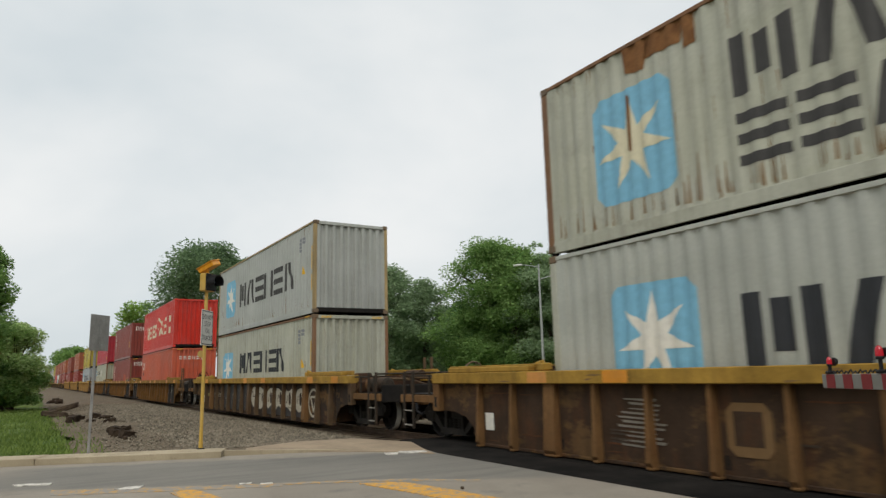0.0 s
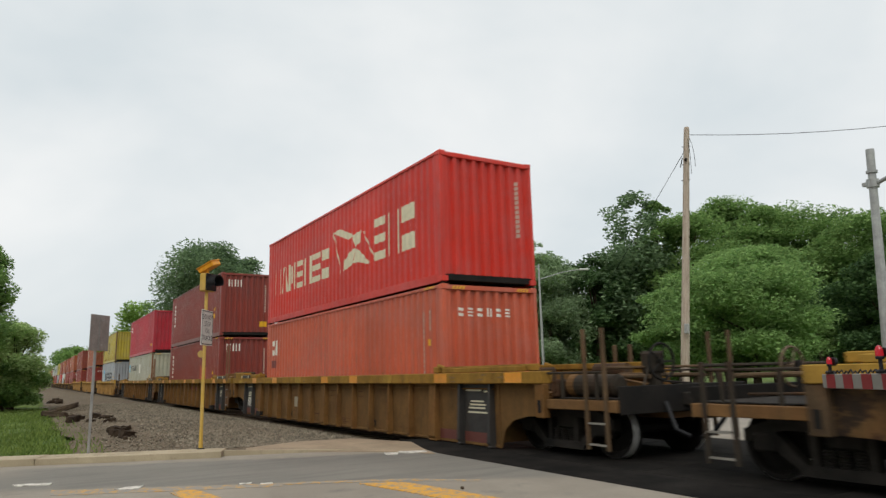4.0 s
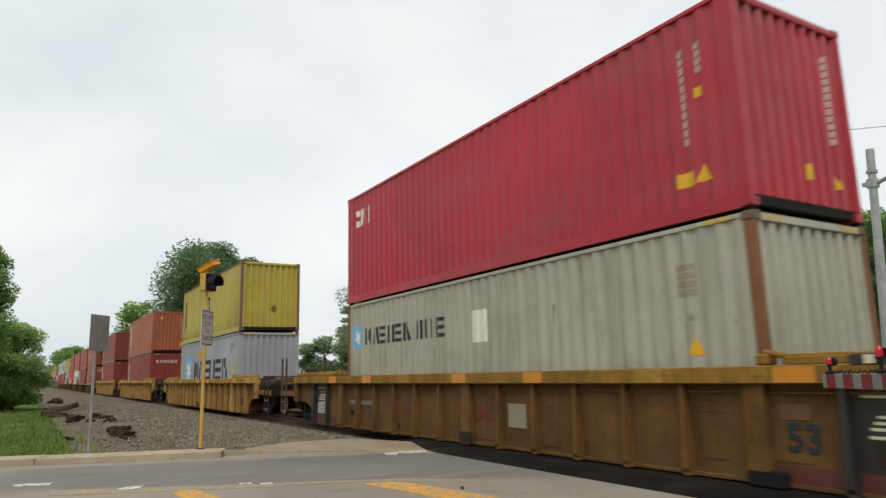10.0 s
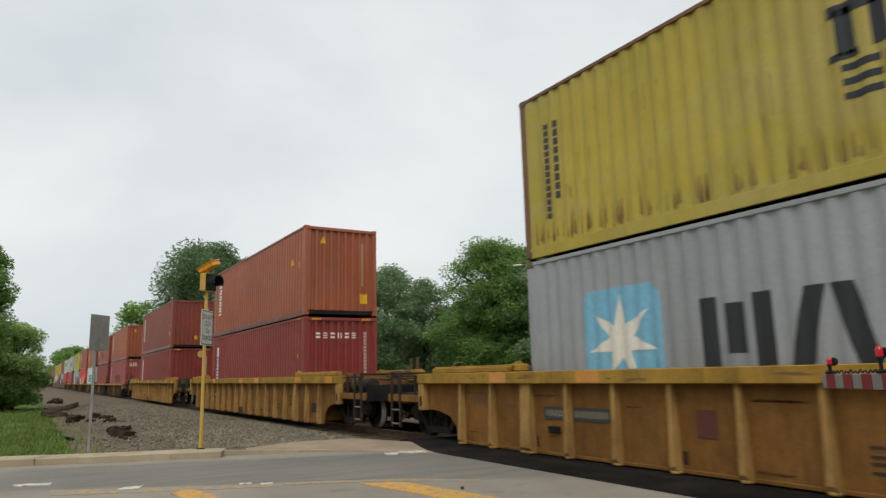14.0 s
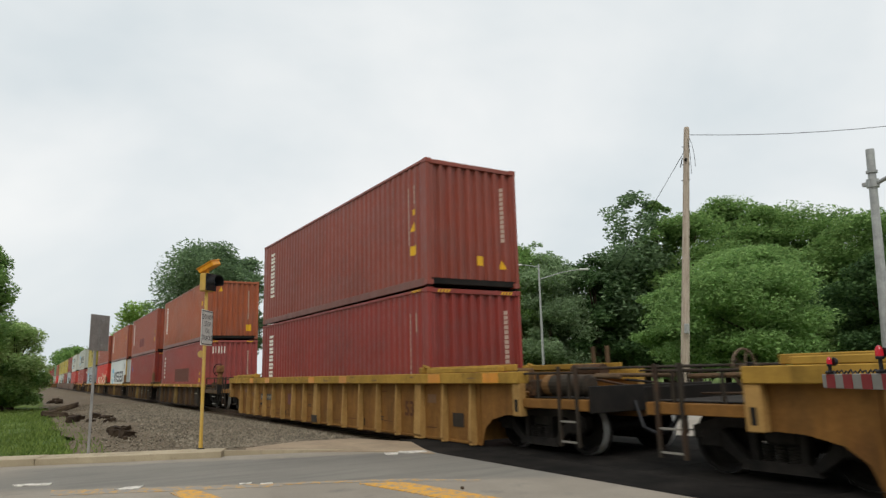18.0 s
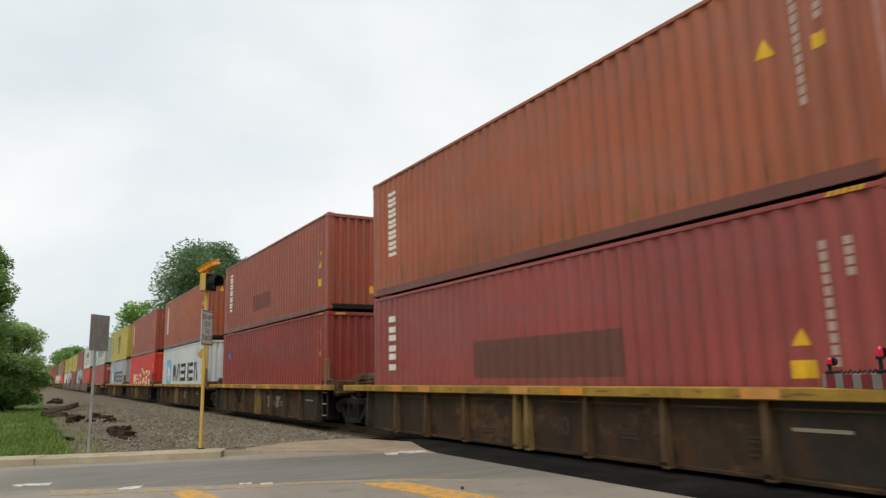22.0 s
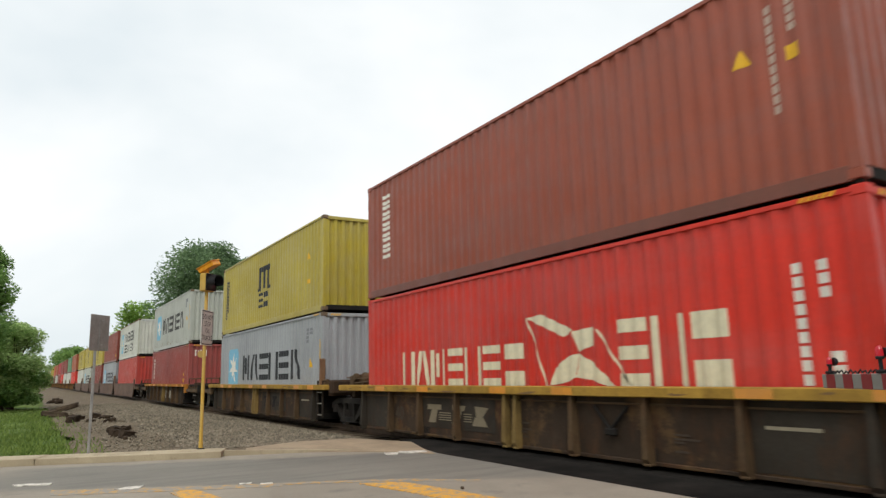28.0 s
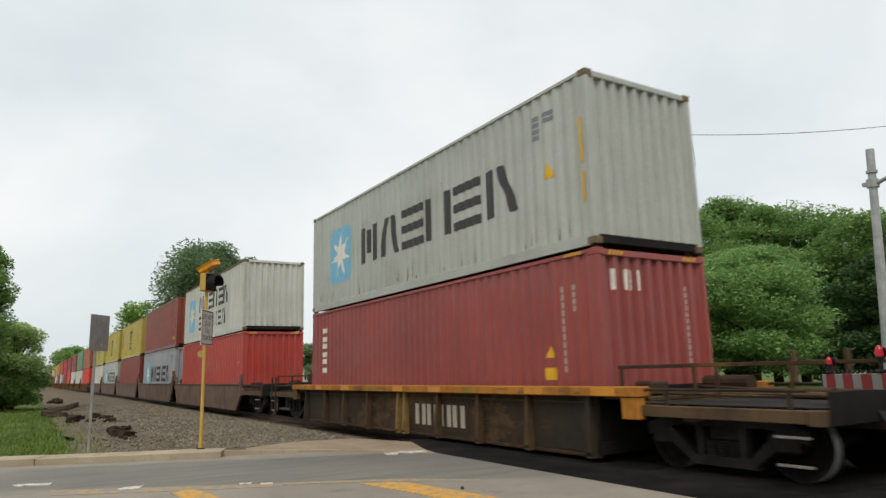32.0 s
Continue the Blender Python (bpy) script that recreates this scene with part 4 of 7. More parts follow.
# wooden utility pole with its wire and meter box
up = thing("utility_pole", "weathered wooden utility pole with loose wires", "utility pole", pose(-19.10, 23.12, GROUND_Z, -3.2, 4.0, 0))
s = Shape()
for i in range(6):
    z0, z1 = -0.2 + 11.9 * i / 6, -0.2 + 11.9 * (i + 1) / 6
    s.rod((0, 0, z0), (0, 0, z1), 0.19 - 0.012 * i, 0.19 - 0.012 * (i + 1), 14, caps=i == 5)
s.lathe([(0.118, 11.7), (0.09, 11.78), (0.0, 11.8)], 14)
part("pole", s, M_POLEWOOD, up)
for z in (10.9, 10.1, 9.4, 8.0, 6.9):
    part("bolt", Shape().rod((-0.16, -0.10, z), (0.18, 0.02, z), 0.018, n=6), M_GRIME_SHADE, up)
part("meter_box", Shape().box(0.12, 0.32, -0.24, -0.12, 2.85, 3.25, c=0.02), M_GALV, up, "small grey meter box")
part("bracket", Shape().box(0.06, 0.14, -0.2, -0.12, 10.2, 10.34, c=0.01).rod((-0.12, -0.1, 10.4), (-0.22, -0.12, 10.0), 0.02, n=6), M_GRIME_SHADE, up)
s = Shape()
for (ax, az), (bx, bz), (sx, sz) in (((0.15, 11.2), (0.35, 9.6), (0.32, 10.4)), ((0.2, 11.3), (0.55, 9.9), (0.5, 10.7))):
    q0 = Vector((ax, -0.1, az))
    for i in range(1, 7):
        f = i / 6
        q = Vector(((1 - f) ** 2 * ax + 2 * f * (1 - f) * sx + f * f * bx, -0.1, (1 - f) ** 2 * az + 2 * f * (1 - f) * sz + f * f * bz))
        s.rod(q0, q, 0.010, n=5, caps=False)
        q0 = q
part("loose_wire", s, M_RUBBERY, up)
s = Shape().rod((-0.1, 0.05, 10.8), (-14.0, 6.5, 2.5), 0.012, n=5)
part("guy_wire", s, M_RUBBERY, up)


def span(name, a, b, sag, r, label):
    """A hanging wire: one tube along a sagging curve."""
    s, a, b = Shape(), Vector(a), Vector(b)
    vs = []
    for i in range(17):
        f = i / 16
        q = a.lerp(b, f) - Vector((0, 0, sag * 4 * f * (1 - f)))
        vs += [(q.x + r * math.cos(k * 1.2566), q.y, q.z + r * math.sin(k * 1.2566)) for k in range(5)]
    s.add(vs, [(5 * i + k, 5 * i + (k + 1) % 5, 5 * i + 5 + (k + 1) % 5, 5 * i + 5 + k) for i in range(16) for k in range(5)])
    return tagged(part(name, s, M_RUBBERY, None), label, "cable")


span("overhead_wire", (-18.3, 23.75, 11.25), (-8.0, 48.0, 15.6), 1.0, 0.014, "thin black wire strung from the wooden pole")

# street lamp with two arms
sl = thing("street_lamp", "grey steel street lamp with two curved arms", "street lamp", Matrix.Translation((-35.44, 29.32, GROUND_Z)))
s = Shape()
for i in range(4):
    s.rod((0, 0, 8.6 * i / 4), (0, 0, 8.6 * (i + 1) / 4), 0.11 - 0.013 * i, 0.11 - 0.013 * (i + 1), 12, caps=i == 3)
part("pole", s, M_GALV, sl)
for dx, dy, dz, ln in ((1.82, 2.07, -0.95, 1.0), (-0.73, -0.9, 0.10, 0.45)):
    s = Shape()
    q0 = Vector((0, 0, 7.55 if ln == 1.0 else 8.4))
    for i in range(1, 9):
        f = i / 8
        q = Vector((dx * f, dy * f, 7.55 + 0.55 * math.sin(f * 1.5) if ln == 1.0 else 8.4 + 0.2 * math.sin(f * 1.5)))
        s.rod(q0, q, 0.032, n=7, caps=False)
        q0 = q
    part("arm", s, M_GALV, sl)
    d_ = Vector((dx, dy, 0)).normalized()
    lamp = Shape().box(-0.30, 0.30, -0.13, 0.13, -0.06, 0.06, c=0.03)
    part("lamp_head", lamp, M_SIGN_WHITE, sl, "flat pale lamp head", pose(q0.x + d_.x * 0.25, q0.y + d_.y * 0.25, q0.z, 0, 4, math.degrees(math.atan2(d_.y, d_.x))))

# steel mast beside the crossing
rm = thing("steel_mast", "tall galvanised steel mast with a side arm", "mast", pose(-10.52, 21.74, GROUND_Z, 0, 2.7, 0))
s = Shape()
for i in range(4):
    s.rod((0, 0, 7.3 * i / 4), (0, 0, 7.3 * (i + 1) / 4), 0.16 - 0.012 * i, 0.16 - 0.012 * (i + 1), 14, caps=False)
s.rod((0, 0, 7.25), (0, 0, 7.95), 0.12, 0.12, 14).rod((0, 0, 7.2), (0, 0, 7.28), 0.16, n=14)
part("pole", s, M_GALV, rm)
part("clamp", Shape().rod((0, 0, 6.75), (0, 0, 7.0), 0.175, n=14).box(-0.3, 0.05, -0.06, 0.06, 6.82, 6.94, c=0.01), M_GALV, rm)
part("arm", Shape().rod((0.1, 0, 6.85), (1.1, -0.2, 7.15), 0.06, n=10).rod((1.1, -0.2, 7.15), (3.4, -0.6, 7.35), 0.05, n=10), M_GALV, rm)

# crossing gate: a striped arm that lies lowered across the road
ga = thing("crossing_gate", "lowered red and white crossing gate arm with red lamps", "crossing gate", Matrix.Translation((-3.27, 5.66, 1.203)) @ pose(0, 0, 0, 0, -0.6, -37.6))
part("arm", Shape().box(0.0, 6.0, 0.012, 0.05, -0.055, 0.058, c=0.006), M_STRIPE_WHITE, ga, "white gate arm board")
stripe = Shape().box(0.0, 0.145, 0.008, 0.0118, -0.053, 0.056).mesh("stripe")
for i in range(20):
    part("stripe", stripe, M_STRIPE_RED, ga, "red reflective stripe", Matrix.Translation((0.09 + i * 0.29, 0, 0)))
cable = Shape()
q0 = Vector((0.08, 0.03, 0.07))
for i in range(1, 40):
    q = Vector((0.08 + 0.025 * i, 0.03, 0.072 + 0.014 * math.sin(i * 2.1) + 0.006 * math.sin(i * 0.9)))
    cable.rod(q0, q, 0.006, n=5, caps=False)
    q0 = q
part("cable", cable, M_RUBBERY, ga)
for x, k, lift in ((0.13, 0.62, 0.035), (0.93, 0.80, 0.07), (2.6, 0.80, 0.07)):
    z0 = 0.085 + lift
    lamp = part("gate_lamp", Shape().box(-0.035, 0.035, 0.0, 0.06, 0.058, 0.085, c=0.008).rod((0, 0.03, 0.08), (0, 0.03, z0), 0.014, n=8).lathe([(0.0, z0), (0.034 * k, z0), (0.038 * k, z0 + 0.015), (0.030 * k, z0 + 0.03 * k)], 14, "z", (0, 0.03, 0)), M_RUBBERY, ga, "black lamp base", Matrix.Translation((x, 0, 0)))
    part("lens", Shape().lathe([(0.030 * k, z0 + 0.02 * k), (0.034 * k, z0 + 0.045 * k), (0.032 * k, z0 + 0.085 * k), (0.020 * k, z0 + 0.115 * k), (0.0, z0 + 0.125 * k)], 14, "z", (0, 0.03, 0)), M_LENS, lamp, "glowing red lens")
    part("hood", Shape().lathe([(0.0, 0.045), (0.022, 0.045), (0.034, 0.03), (0.034, 0.016), (0.0, 0.014)], 12, "y", (0.018 * k, 0.04, z0 + 0.06 * k)), M_RUBBERY, lamp, "black lamp hood")
part("mast", Shape().rod((6.05, 0.03, -1.30), (6.05, 0.03, 1.3), 0.06, n=12).box(5.8, 6.3, -0.15, 0.22, -0.2, 0.25, c=0.03), M_GALV, ga, "gate mast and drive box")

# pale house between the trees
ho = thing("house", "small white house with grey roof among the trees", "house", pose(-94.5, 35.0, GROUND_Z, 0, 0, 20))
part("wall", Shape().box(-3.5, 3.5, -2.5, 2.5, 0, 3.0), M_SIDING, ho)
part("roof", Shape().prism([(-3.9, 2.96), (3.9, 2.96), (3.6, 3.10), (0, 3.9), (-3.6, 3.10)], -2.9, 2.9), M_SHINGLE, ho)
for x in (-2.2, 0.0, 2.2):
    wi = part("window", Shape().box(x - 0.45, x + 0.45, -2.53, -2.50, 1.0, 2.1), M_GLASS, ho)
    part("frame", Shape().box(x - 0.52, x + 0.52, -2.56, -2.535, 2.1, 2.18).box(x - 0.52, x + 0.52, -2.56, -2.535, 0.92, 1.0).box(x - 0.03, x + 0.03, -2.555, -2.535, 1.0, 2.1), M_SIDING, wi)
for y in (-1.2, 1.0):
    wi = part("window", Shape().box(3.50, 3.53, y - 0.4, y + 0.4, 1.0, 2.1), M_GLASS, ho)


# ---- freight containers, 40 ft high-cube ----
CL, CW, CH = 12.192, 2.53, 2.896
PITCH_SIDE, N_SIDE = 0.2778, 42


def wave(n, pitch, start, depth, phases=(0.27, 0.5, 0.77)):
    """Break points (place, depth) of a pressed steel sheet."""
    pts = []
    for i in range(n):
        s = start + i * pitch
        pts += [(s, 0.0), (s + phases[0] * pitch, 0.0), (s + phases[1] * pitch, depth), (s + phases[2] * pitch, depth)]
    return pts + [(start + n * pitch, 0.0)]


SIDE_WAVE = [(-5.96, 0.0)] + wave(N_SIDE, PITCH_SIDE, -N_SIDE * PITCH_SIDE / 2, 0.032) + [(5.96, 0.0)]
END_WAVE = [(-1.18, 0.0)] + wave(9, 0.252, -9 * 0.252 / 2, 0.066, (0.32, 0.5, 0.82)) + [(1.18, 0.0)]
SIDE_Y, END_X = -1.252, 6.062


def sheet(points, to_xyz, z0, z1):
    s = Shape()
    vs = [to_xyz(u, d, z) for u, d in points for z in (z0, z1)]
    return s.add(vs, [(2 * i, 2 * i + 2, 2 * i + 3, 2 * i + 1) for i in range(len(points) - 1)])


def on_side(u, d, z):
    return (u, SIDE_Y + d, z)


def on_end(u, d, z):
    return (END_X - d, u, z)


def lay(polys, points, to_xyz, lift=0.004):
    """Flat markings (convex polygons in place, height) laid on a pressed sheet, following its waves."""
    pu = np.array([q[0] for q in points])
    pd = np.array([q[1] for q in points])
    s = Shape()
    for poly in polys:
        us = [q[0] for q in poly]
        u0, u1 = min(us), max(us)
        cuts = sorted(set([round(u, 4) for u in us] + [round(float(u), 4) for u in pu if u0 < u < u1]))
        rows = []
        for u in cuts:
            zs = []
            for (a, za), (b, zb) in zip(poly, poly[1:] + poly[:1]):
                if abs(a - b) < 1e-6:
                    if abs(a - u) < 1e-4:
                        zs += [za, zb]
                elif min(a, b) - 1e-4 <= u <= max(a, b) + 1e-4:
                    zs.append(za + (zb - za) * min(1.0, max(0.0, (u - a) / (b - a))))
            rows.append((u, float(np.interp(u, pu, pd)) - lift, min(zs), max(zs)))
        vs = [to_xyz(u, d, z) for u, d, za, zb in rows for z in (za, zb)]
        s.add(vs, [(2 * i, 2 * i + 2, 2 * i + 3, 2 * i + 1) for i in range(len(rows) - 1)])
    return s


def rect(u0, u1, z0, z1):
    return [(u0, z0), (u1, z0), (u1, z1), (u0, z1)]


def bars(u0, u1, z0, z1, n, ink=0.30, gap=0.16):
    """Plain upright bars in place of n letters."""
    w = (u1 - u0) / n
    out = []
    for i in range(n):
        a, b = u0 + i * w, u0 + (i + 1 - gap) * w
        t = (b - a) * ink
        out += [rect(a, a + t, z0, z1), rect(b - t, b, z0, z1)]
    return out


def figure(kind, u0, u1, z0, z1, t):
    """Plain bars in place of one letter. i: one upright; h: two; w: three; v: two that lean together; k: an upright and a leaning one; e: three level bars; d: two level bars."""
    if kind == "i":
        return [rect((u0 + u1 - t) / 2, (u0 + u1 + t) / 2, z0, z1)]
    two = [rect(u0, u0 + t, z0, z1), rect(u1 - t, u1, z0, z1)]
    if kind == "h":
        return two
    if kind == "w":
        return two + [rect((u0 + u1 - t) / 2, (u0 + u1 + t) / 2, z0 + 0.25 * (z1 - z0), z1 - 0.1 * (z1 - z0))]
    if kind == "v":
        c = (u0 + u1) / 2
        return [[(u0, z0), (u0 + t, z0), (c - 0.02, z1), (c - 0.02 - t, z1)], [(u1 - t, z0), (u1, z0), (c + 0.02 + t, z1), (c + 0.02, z1)]]
    if kind == "k":
        return two[:1] + [[(u1 - t, z0), (u1, z0), (u0 + 2.3 * t, z1), (u0 + 1.3 * t, z1)]]
    n = 3 if kind == "e" else 2
    h = (z1 - z0) / (2 * n - 1) if n == 3 else (z1 - z0) * 0.36
    return [rect(u0, u1, z, z + h) for z in ((z0, z0 + 2 * h, z0 + 4 * h) if n == 3 else (z0, z1 - h))]


def figures(kinds, u0, u1, z0, z1, ink=0.26, gap=0.14):
    """A row of plain figures in place of a word."""
    w = (u1 - u0) / len(kinds)
    return [figure(q, u0 + i * w, u0 + (i + 1 - gap) * w, z0, z1, w * (1 - gap) * ink) for i, q in enumerate(kinds)]


def upright_figures(kinds, u0, u1, z0, z1, ink=0.24, gap=0.12):
    """The same, one below the other, from the top."""
    h = (z1 - z0) / len(kinds)
    return [figure(q, u0, u1, z1 - (i + 1 - gap / 2) * h, z1 - (i + gap / 2) * h, (u1 - u0) * ink) for i, q in enumerate(kinds)]


def stack(u0, u1, z0, z1, n, ink=0.30, gap=0.2):
    """Plain level bars in place of n letters, one below the other."""
    h = (z1 - z0) / n
    out = []
    for i in range(n):
        a, b = z0 + i * h, z0 + (i + 1 - gap) * h
        t = (b - a) * ink
        out += [rect(u0, u1, a, a + t), rect(u0, u1, b - t, b)]
    return out


def column(u, w, z0, z1, n):
    h = (z1 - z0) / n
    return [rect(u, u + w, z0 + i * h, z0 + (i + 0.78) * h) for i in range(n)]


def star(cu, cz, r, n=7, inner=0.36):
    """A plain white star as a fan of kites."""
    out = []
    for i in range(n):
        t = math.pi / 2 + 2 * math.pi * i / n
        h = math.pi / n
        p = lambda a, k: (cu + r * k * math.cos(a), cz + r * k * math.sin(a))
        out += [[(cu, cz), p(t - h, inner), p(t, 1.0)], [(cu, cz), p(t, 1.0), p(t + h, inner)]]
    return out


def rounded(u0, u1, z0, z1, c=0.16):
    return [(u0 + c, z0), (u1 - c, z0), (u1, z0 + c), (u1, z1 - c), (u1 - c, z1), (u0 + c, z1), (u0, z1 - c), (u0, z0 + c)]


R = -CL / 2  # the rear end of a container, from which its markings are placed


def mark_star6(b, ink=None, z=0.0, sq=(1.32, 2.86, 0.66, 2.22), text=(3.47, 10.45, 0.95, 1.90)):
    b("emblem", [rounded(R + sq[0], R + sq[1], sq[2] + z, sq[3] + z)], M_SKYBLUE, "light blue square emblem")
    b("star", star(R + (sq[0] + sq[1]) / 2, (sq[2] + sq[3]) / 2 + z, 0.68), M_MARK_WHITE, "white seven-pointed star", lift=0.008)
    b("lettering", figures("wvehek", R + text[0], R + text[1], text[2] + z, text[3] + z, 0.25, 0.12), ink or M_INK, "six large black shapes")
    b("data_panel", column(R + 10.75, 0.20, 2.05, 2.52, 4) + column(R + 11.05, 0.30, 2.3, 2.52, 2), M_MARK_GREY)
    b("sticker", [[(R + 11.0, 1.30), (R + 11.30, 1.30), (R + 11.15, 1.58)]], M_TAG, "yellow warning triangle")
    b("reflector", [rect(R + 11.99, R + 12.05, 1.35, 2.1), rect(R + 11.99, R + 12.05, 0.7, 1.2)], M_TAG, lift=0.024)


def mark_star_two_rows(b):
    b("emblem", [rounded(R + 1.2, R + 2.72, 0.50, 2.2)], M_SKYBLUE, "faded light blue square emblem")
    b("star", star(R + 1.96, 1.36, 0.72), M_MARK_CREAM, "rust-stained pale star", lift=0.008)
    b("lettering", figures("wvehek", R + 3.68, R + 9.6, 1.40, 2.20, 0.26, 0.14) + figures("eevihev", R + 3.68, R + 9.2, 0.50, 1.18, 0.26, 0.16), M_INK_GREY, "two rows of large dark letter shapes")


def mark_small_line(b):
    b("emblem", [rect(R + 0.28, R + 0.92, 1.72, 2.3)], M_SKYBLUE, "small light blue emblem")
    b("star", star(R + 0.6, 2.0, 0.26), M_MARK_WHITE, lift=0.008)
    b("lettering", figures("wvehek", R + 1.1, R + 3.55, 1.78, 2.2, 0.26, 0.16) + figures("hihe", R + 3.75, R + 5.05, 1.78, 2.2, 0.26, 0.16), M_INK, "row of small black letter shapes")
    b("repaint_patch", [rect(R + 5.98, R + 6.5, 1.6, 2.22)], M_MARK_WHITE, "clean white square patch")
    b("data_panel", column(R + 10.95, 0.30, 1.95, 2.4, 4) + column(R + 11.1, 0.1, 1.62, 1.74, 1), M_MARK_FADED)
    b("warning_triangle", [[(R + 11.05, 1.18), (R + 11.31, 1.18), (R + 11.18, 1.42)]], M_TAG, "small yellow triangle sticker")


def mark_pennant(b, big=True):
    if big:
        u0, u1, e0, e1, s0, s1, z0, z1, zt = 0.72, 5.95, 6.1, 8.6, 8.9, 11.1, 0.92, 1.80, 2.2
    else:
        u0, u1, e0, e1, s0, s1, z0, z1, zt = 1.78, 6.35, 6.38, 8.44, 8.5, 10.48, 0.77, 1.52, 1.97
    b("lettering", figures("hvwehed", R + u0, R + u1, z0, z1, 0.2, 0.14) + figures("ehd", R + s0, R + s1, z0, z1 + (zt - z1) * 0.5, 0.2, 0.16), M_MARK_CREAM, "row of cream letter shapes")
    m_ = (e0 + e1) / 2
    p = lambda a, c_: (R + e0 + a * (e1 - e0), z0 + c_ * (zt - z0))
    b("emblem", [[p(0.0, 0.97), p(0.2, 1.0), p(0.58, 0.74), p(0.46, 0.66)], [p(0.56, 0.72), p(0.80, 0.76), p(0.78, 0.52), p(0.62, 0.45)],
                 [p(0.28, 0.02), p(0.34, 0.24), p(0.50, 0.40), p(0.62, 0.43), p(0.58, 0.12), p(0.44, 0.05)], [p(0.585, 0.12), p(0.625, 0.43), p(0.75, 0.33), p(1.0, 0.0), p(0.92, 0.0), p(0.75, 0.09)],
                 [p(0.0, 0.95), p(0.02, 0.95), p(0.12, 0.6), p(0.10, 0.6)], [p(0.10, 0.598), p(0.12, 0.598), p(0.24, 0.0), p(0.22, 0.0)],
                 [p(0.82, 0.72), p(0.845, 0.72), p(1.0, 0.35), p(0.975, 0.35)], [p(0.975, 0.348), p(1.0, 0.348), p(1.15, 0.02), p(1.12, 0.02)]], M_MARK_CREAM, "cream pennant-shaped emblem")
    if not big:
        b("data_panel", column(R + 11.25, 0.13, 0.8, 2.2, 9) + column(R + 11.55, 0.13, 1.75, 2.2, 3) + column(R + 11.58, 0.16, 0.9, 1.2, 2), M_MARK_WHITE)


def mark_two_block(b, s=1.0, du=0.0):
    """A dark block emblem over two groups of bars; s is its size."""
    grow = lambda q: [(R + 6.18 + du + (u - R - 6.18) * s, 1.43 + (z - 1.43) * s) for u, z in q]
    b("emblem", [grow(q) for q in (rect(R + 5.52, R + 5.78, 1.36, 2.12), rect(R + 6.02, R + 6.26, 1.36, 2.14), rect(R + 6.5, R + 6.76, 1.36, 2.14), rect(R + 5.42, R + 6.8, 2.0, 2.2),
                                   rect(R + 5.36, R + 5.82, 1.30, 1.42), rect(R + 6.5, R + 7.0, 1.30, 1.42))] + [[grow(q) for q in g] for g in figures("ed", R + 5.55, R + 6.8, 0.66, 1.22, 0.26, 0.12)], M_INK, "dark grey block emblem")
    b("data_panel", column(R + 0.62, 0.09, 0.6, 2.3, 14) + column(R + 0.86, 0.09, 0.9, 2.3, 9), M_INK_GREY)
    if s == 1.0:
        b("sticker", [rect(R + 10.72, R + 11.08, 0.95, 1.08), [(R + 10.78, 1.72), (R + 11.02, 1.72), (R + 10.90, 1.94)]], M_TAG)


def mark_upright(b, n, w=0.36, z0=0.88, z1=2.5, u=0.85):
    b("lettering", upright_figures("d" * n, R + u, R + u + w, z0, z1), M_MARK_WHITE)


def mark_usual(b, tri=True):
    """Number columns and stickers that most of the leased containers carry at the leading end."""
    b("data_panel", column(R + 11.28, 0.10, 1.0, 2.4, 11) + column(R + 11.55, 0.11, 1.95, 2.4, 4), M_MARK_DIM, "columns of small white number bars")
    if tri:
        b("sticker", [rect(R + 11.12, R + 11.40, 0.44, 0.64), [(R + 11.42, 0.46), (R + 11.68, 0.46), (R + 11.55, 0.70)], rect(R + 11.5, R + 11.64, 1.62, 1.76)], M_TAG, "yellow stickers")


def rust_runs(seed, n=26, big=False):
    """Rust that bleeds down from the seams: thin tapering runs and a few scabs along the lower rail."""
    rr = random.Random(seed)

    def f(b):
        out = []
        for i in range(n * 3):
            u = R + rr.uniform(0.3, 11.8)
            w_, h_ = rr.uniform(0.006, 0.022), rr.uniform(0.06, 0.42) ** (1.0 if rr.random() < 0.8 else 0.5)
            if rr.random() < 0.65:
                z0 = 0.17 + rr.uniform(0, 0.1)
                out.append([(u - w_, z0), (u + w_, z0), (u + w_ * 0.3, z0 + h_), (u - w_ * 0.3, z0 + h_ * 0.9)])
            else:
                z1 = rr.choice((2.84, 2.2, 1.6, 1.1)) + rr.uniform(-0.1, 0.0)
                out.append([(u - w_ * 0.4, z1), (u + w_ * 0.4, z1), (u + 0.003, z1 - h_), (u - 0.003, z1 - h_)])
        tagged(b("rust_run", out, M_RUN, "", 0.003), kind="stuff")
        if big:
            tagged(b("rust_patch", [[(R + 1.95, 2.42), (R + 2.3, 2.36), (R + 2.4, 2.84), (R + 1.9, 2.84)], [(R + 2.3, 2.52), (R + 2.95, 2.50), (R + 3.02, 2.84), (R + 2.38, 2.84)], [(R + 3.0, 2.36), (R + 3.2, 2.4), (R + 3.2, 2.84), (R + 3.0, 2.84)],
                                    [(R + 1.9, 1.25), (R + 1.97, 1.2), (R + 1.99, 2.05), (R + 1.93, 2.1)]], M_RUSTY, "", 0.010), kind="stuff")
    return f


def end_usual(b):
    b("end_data_panel", column(0.82, 0.065, 1.1, 2.45, 12), M_MARK_DIM)
    b("end_sticker", [rect(0.10, 0.30, 0.50, 0.72), [(0.72, 0.45), (0.92, 0.45), (0.82, 0.68)]], M_TAG)


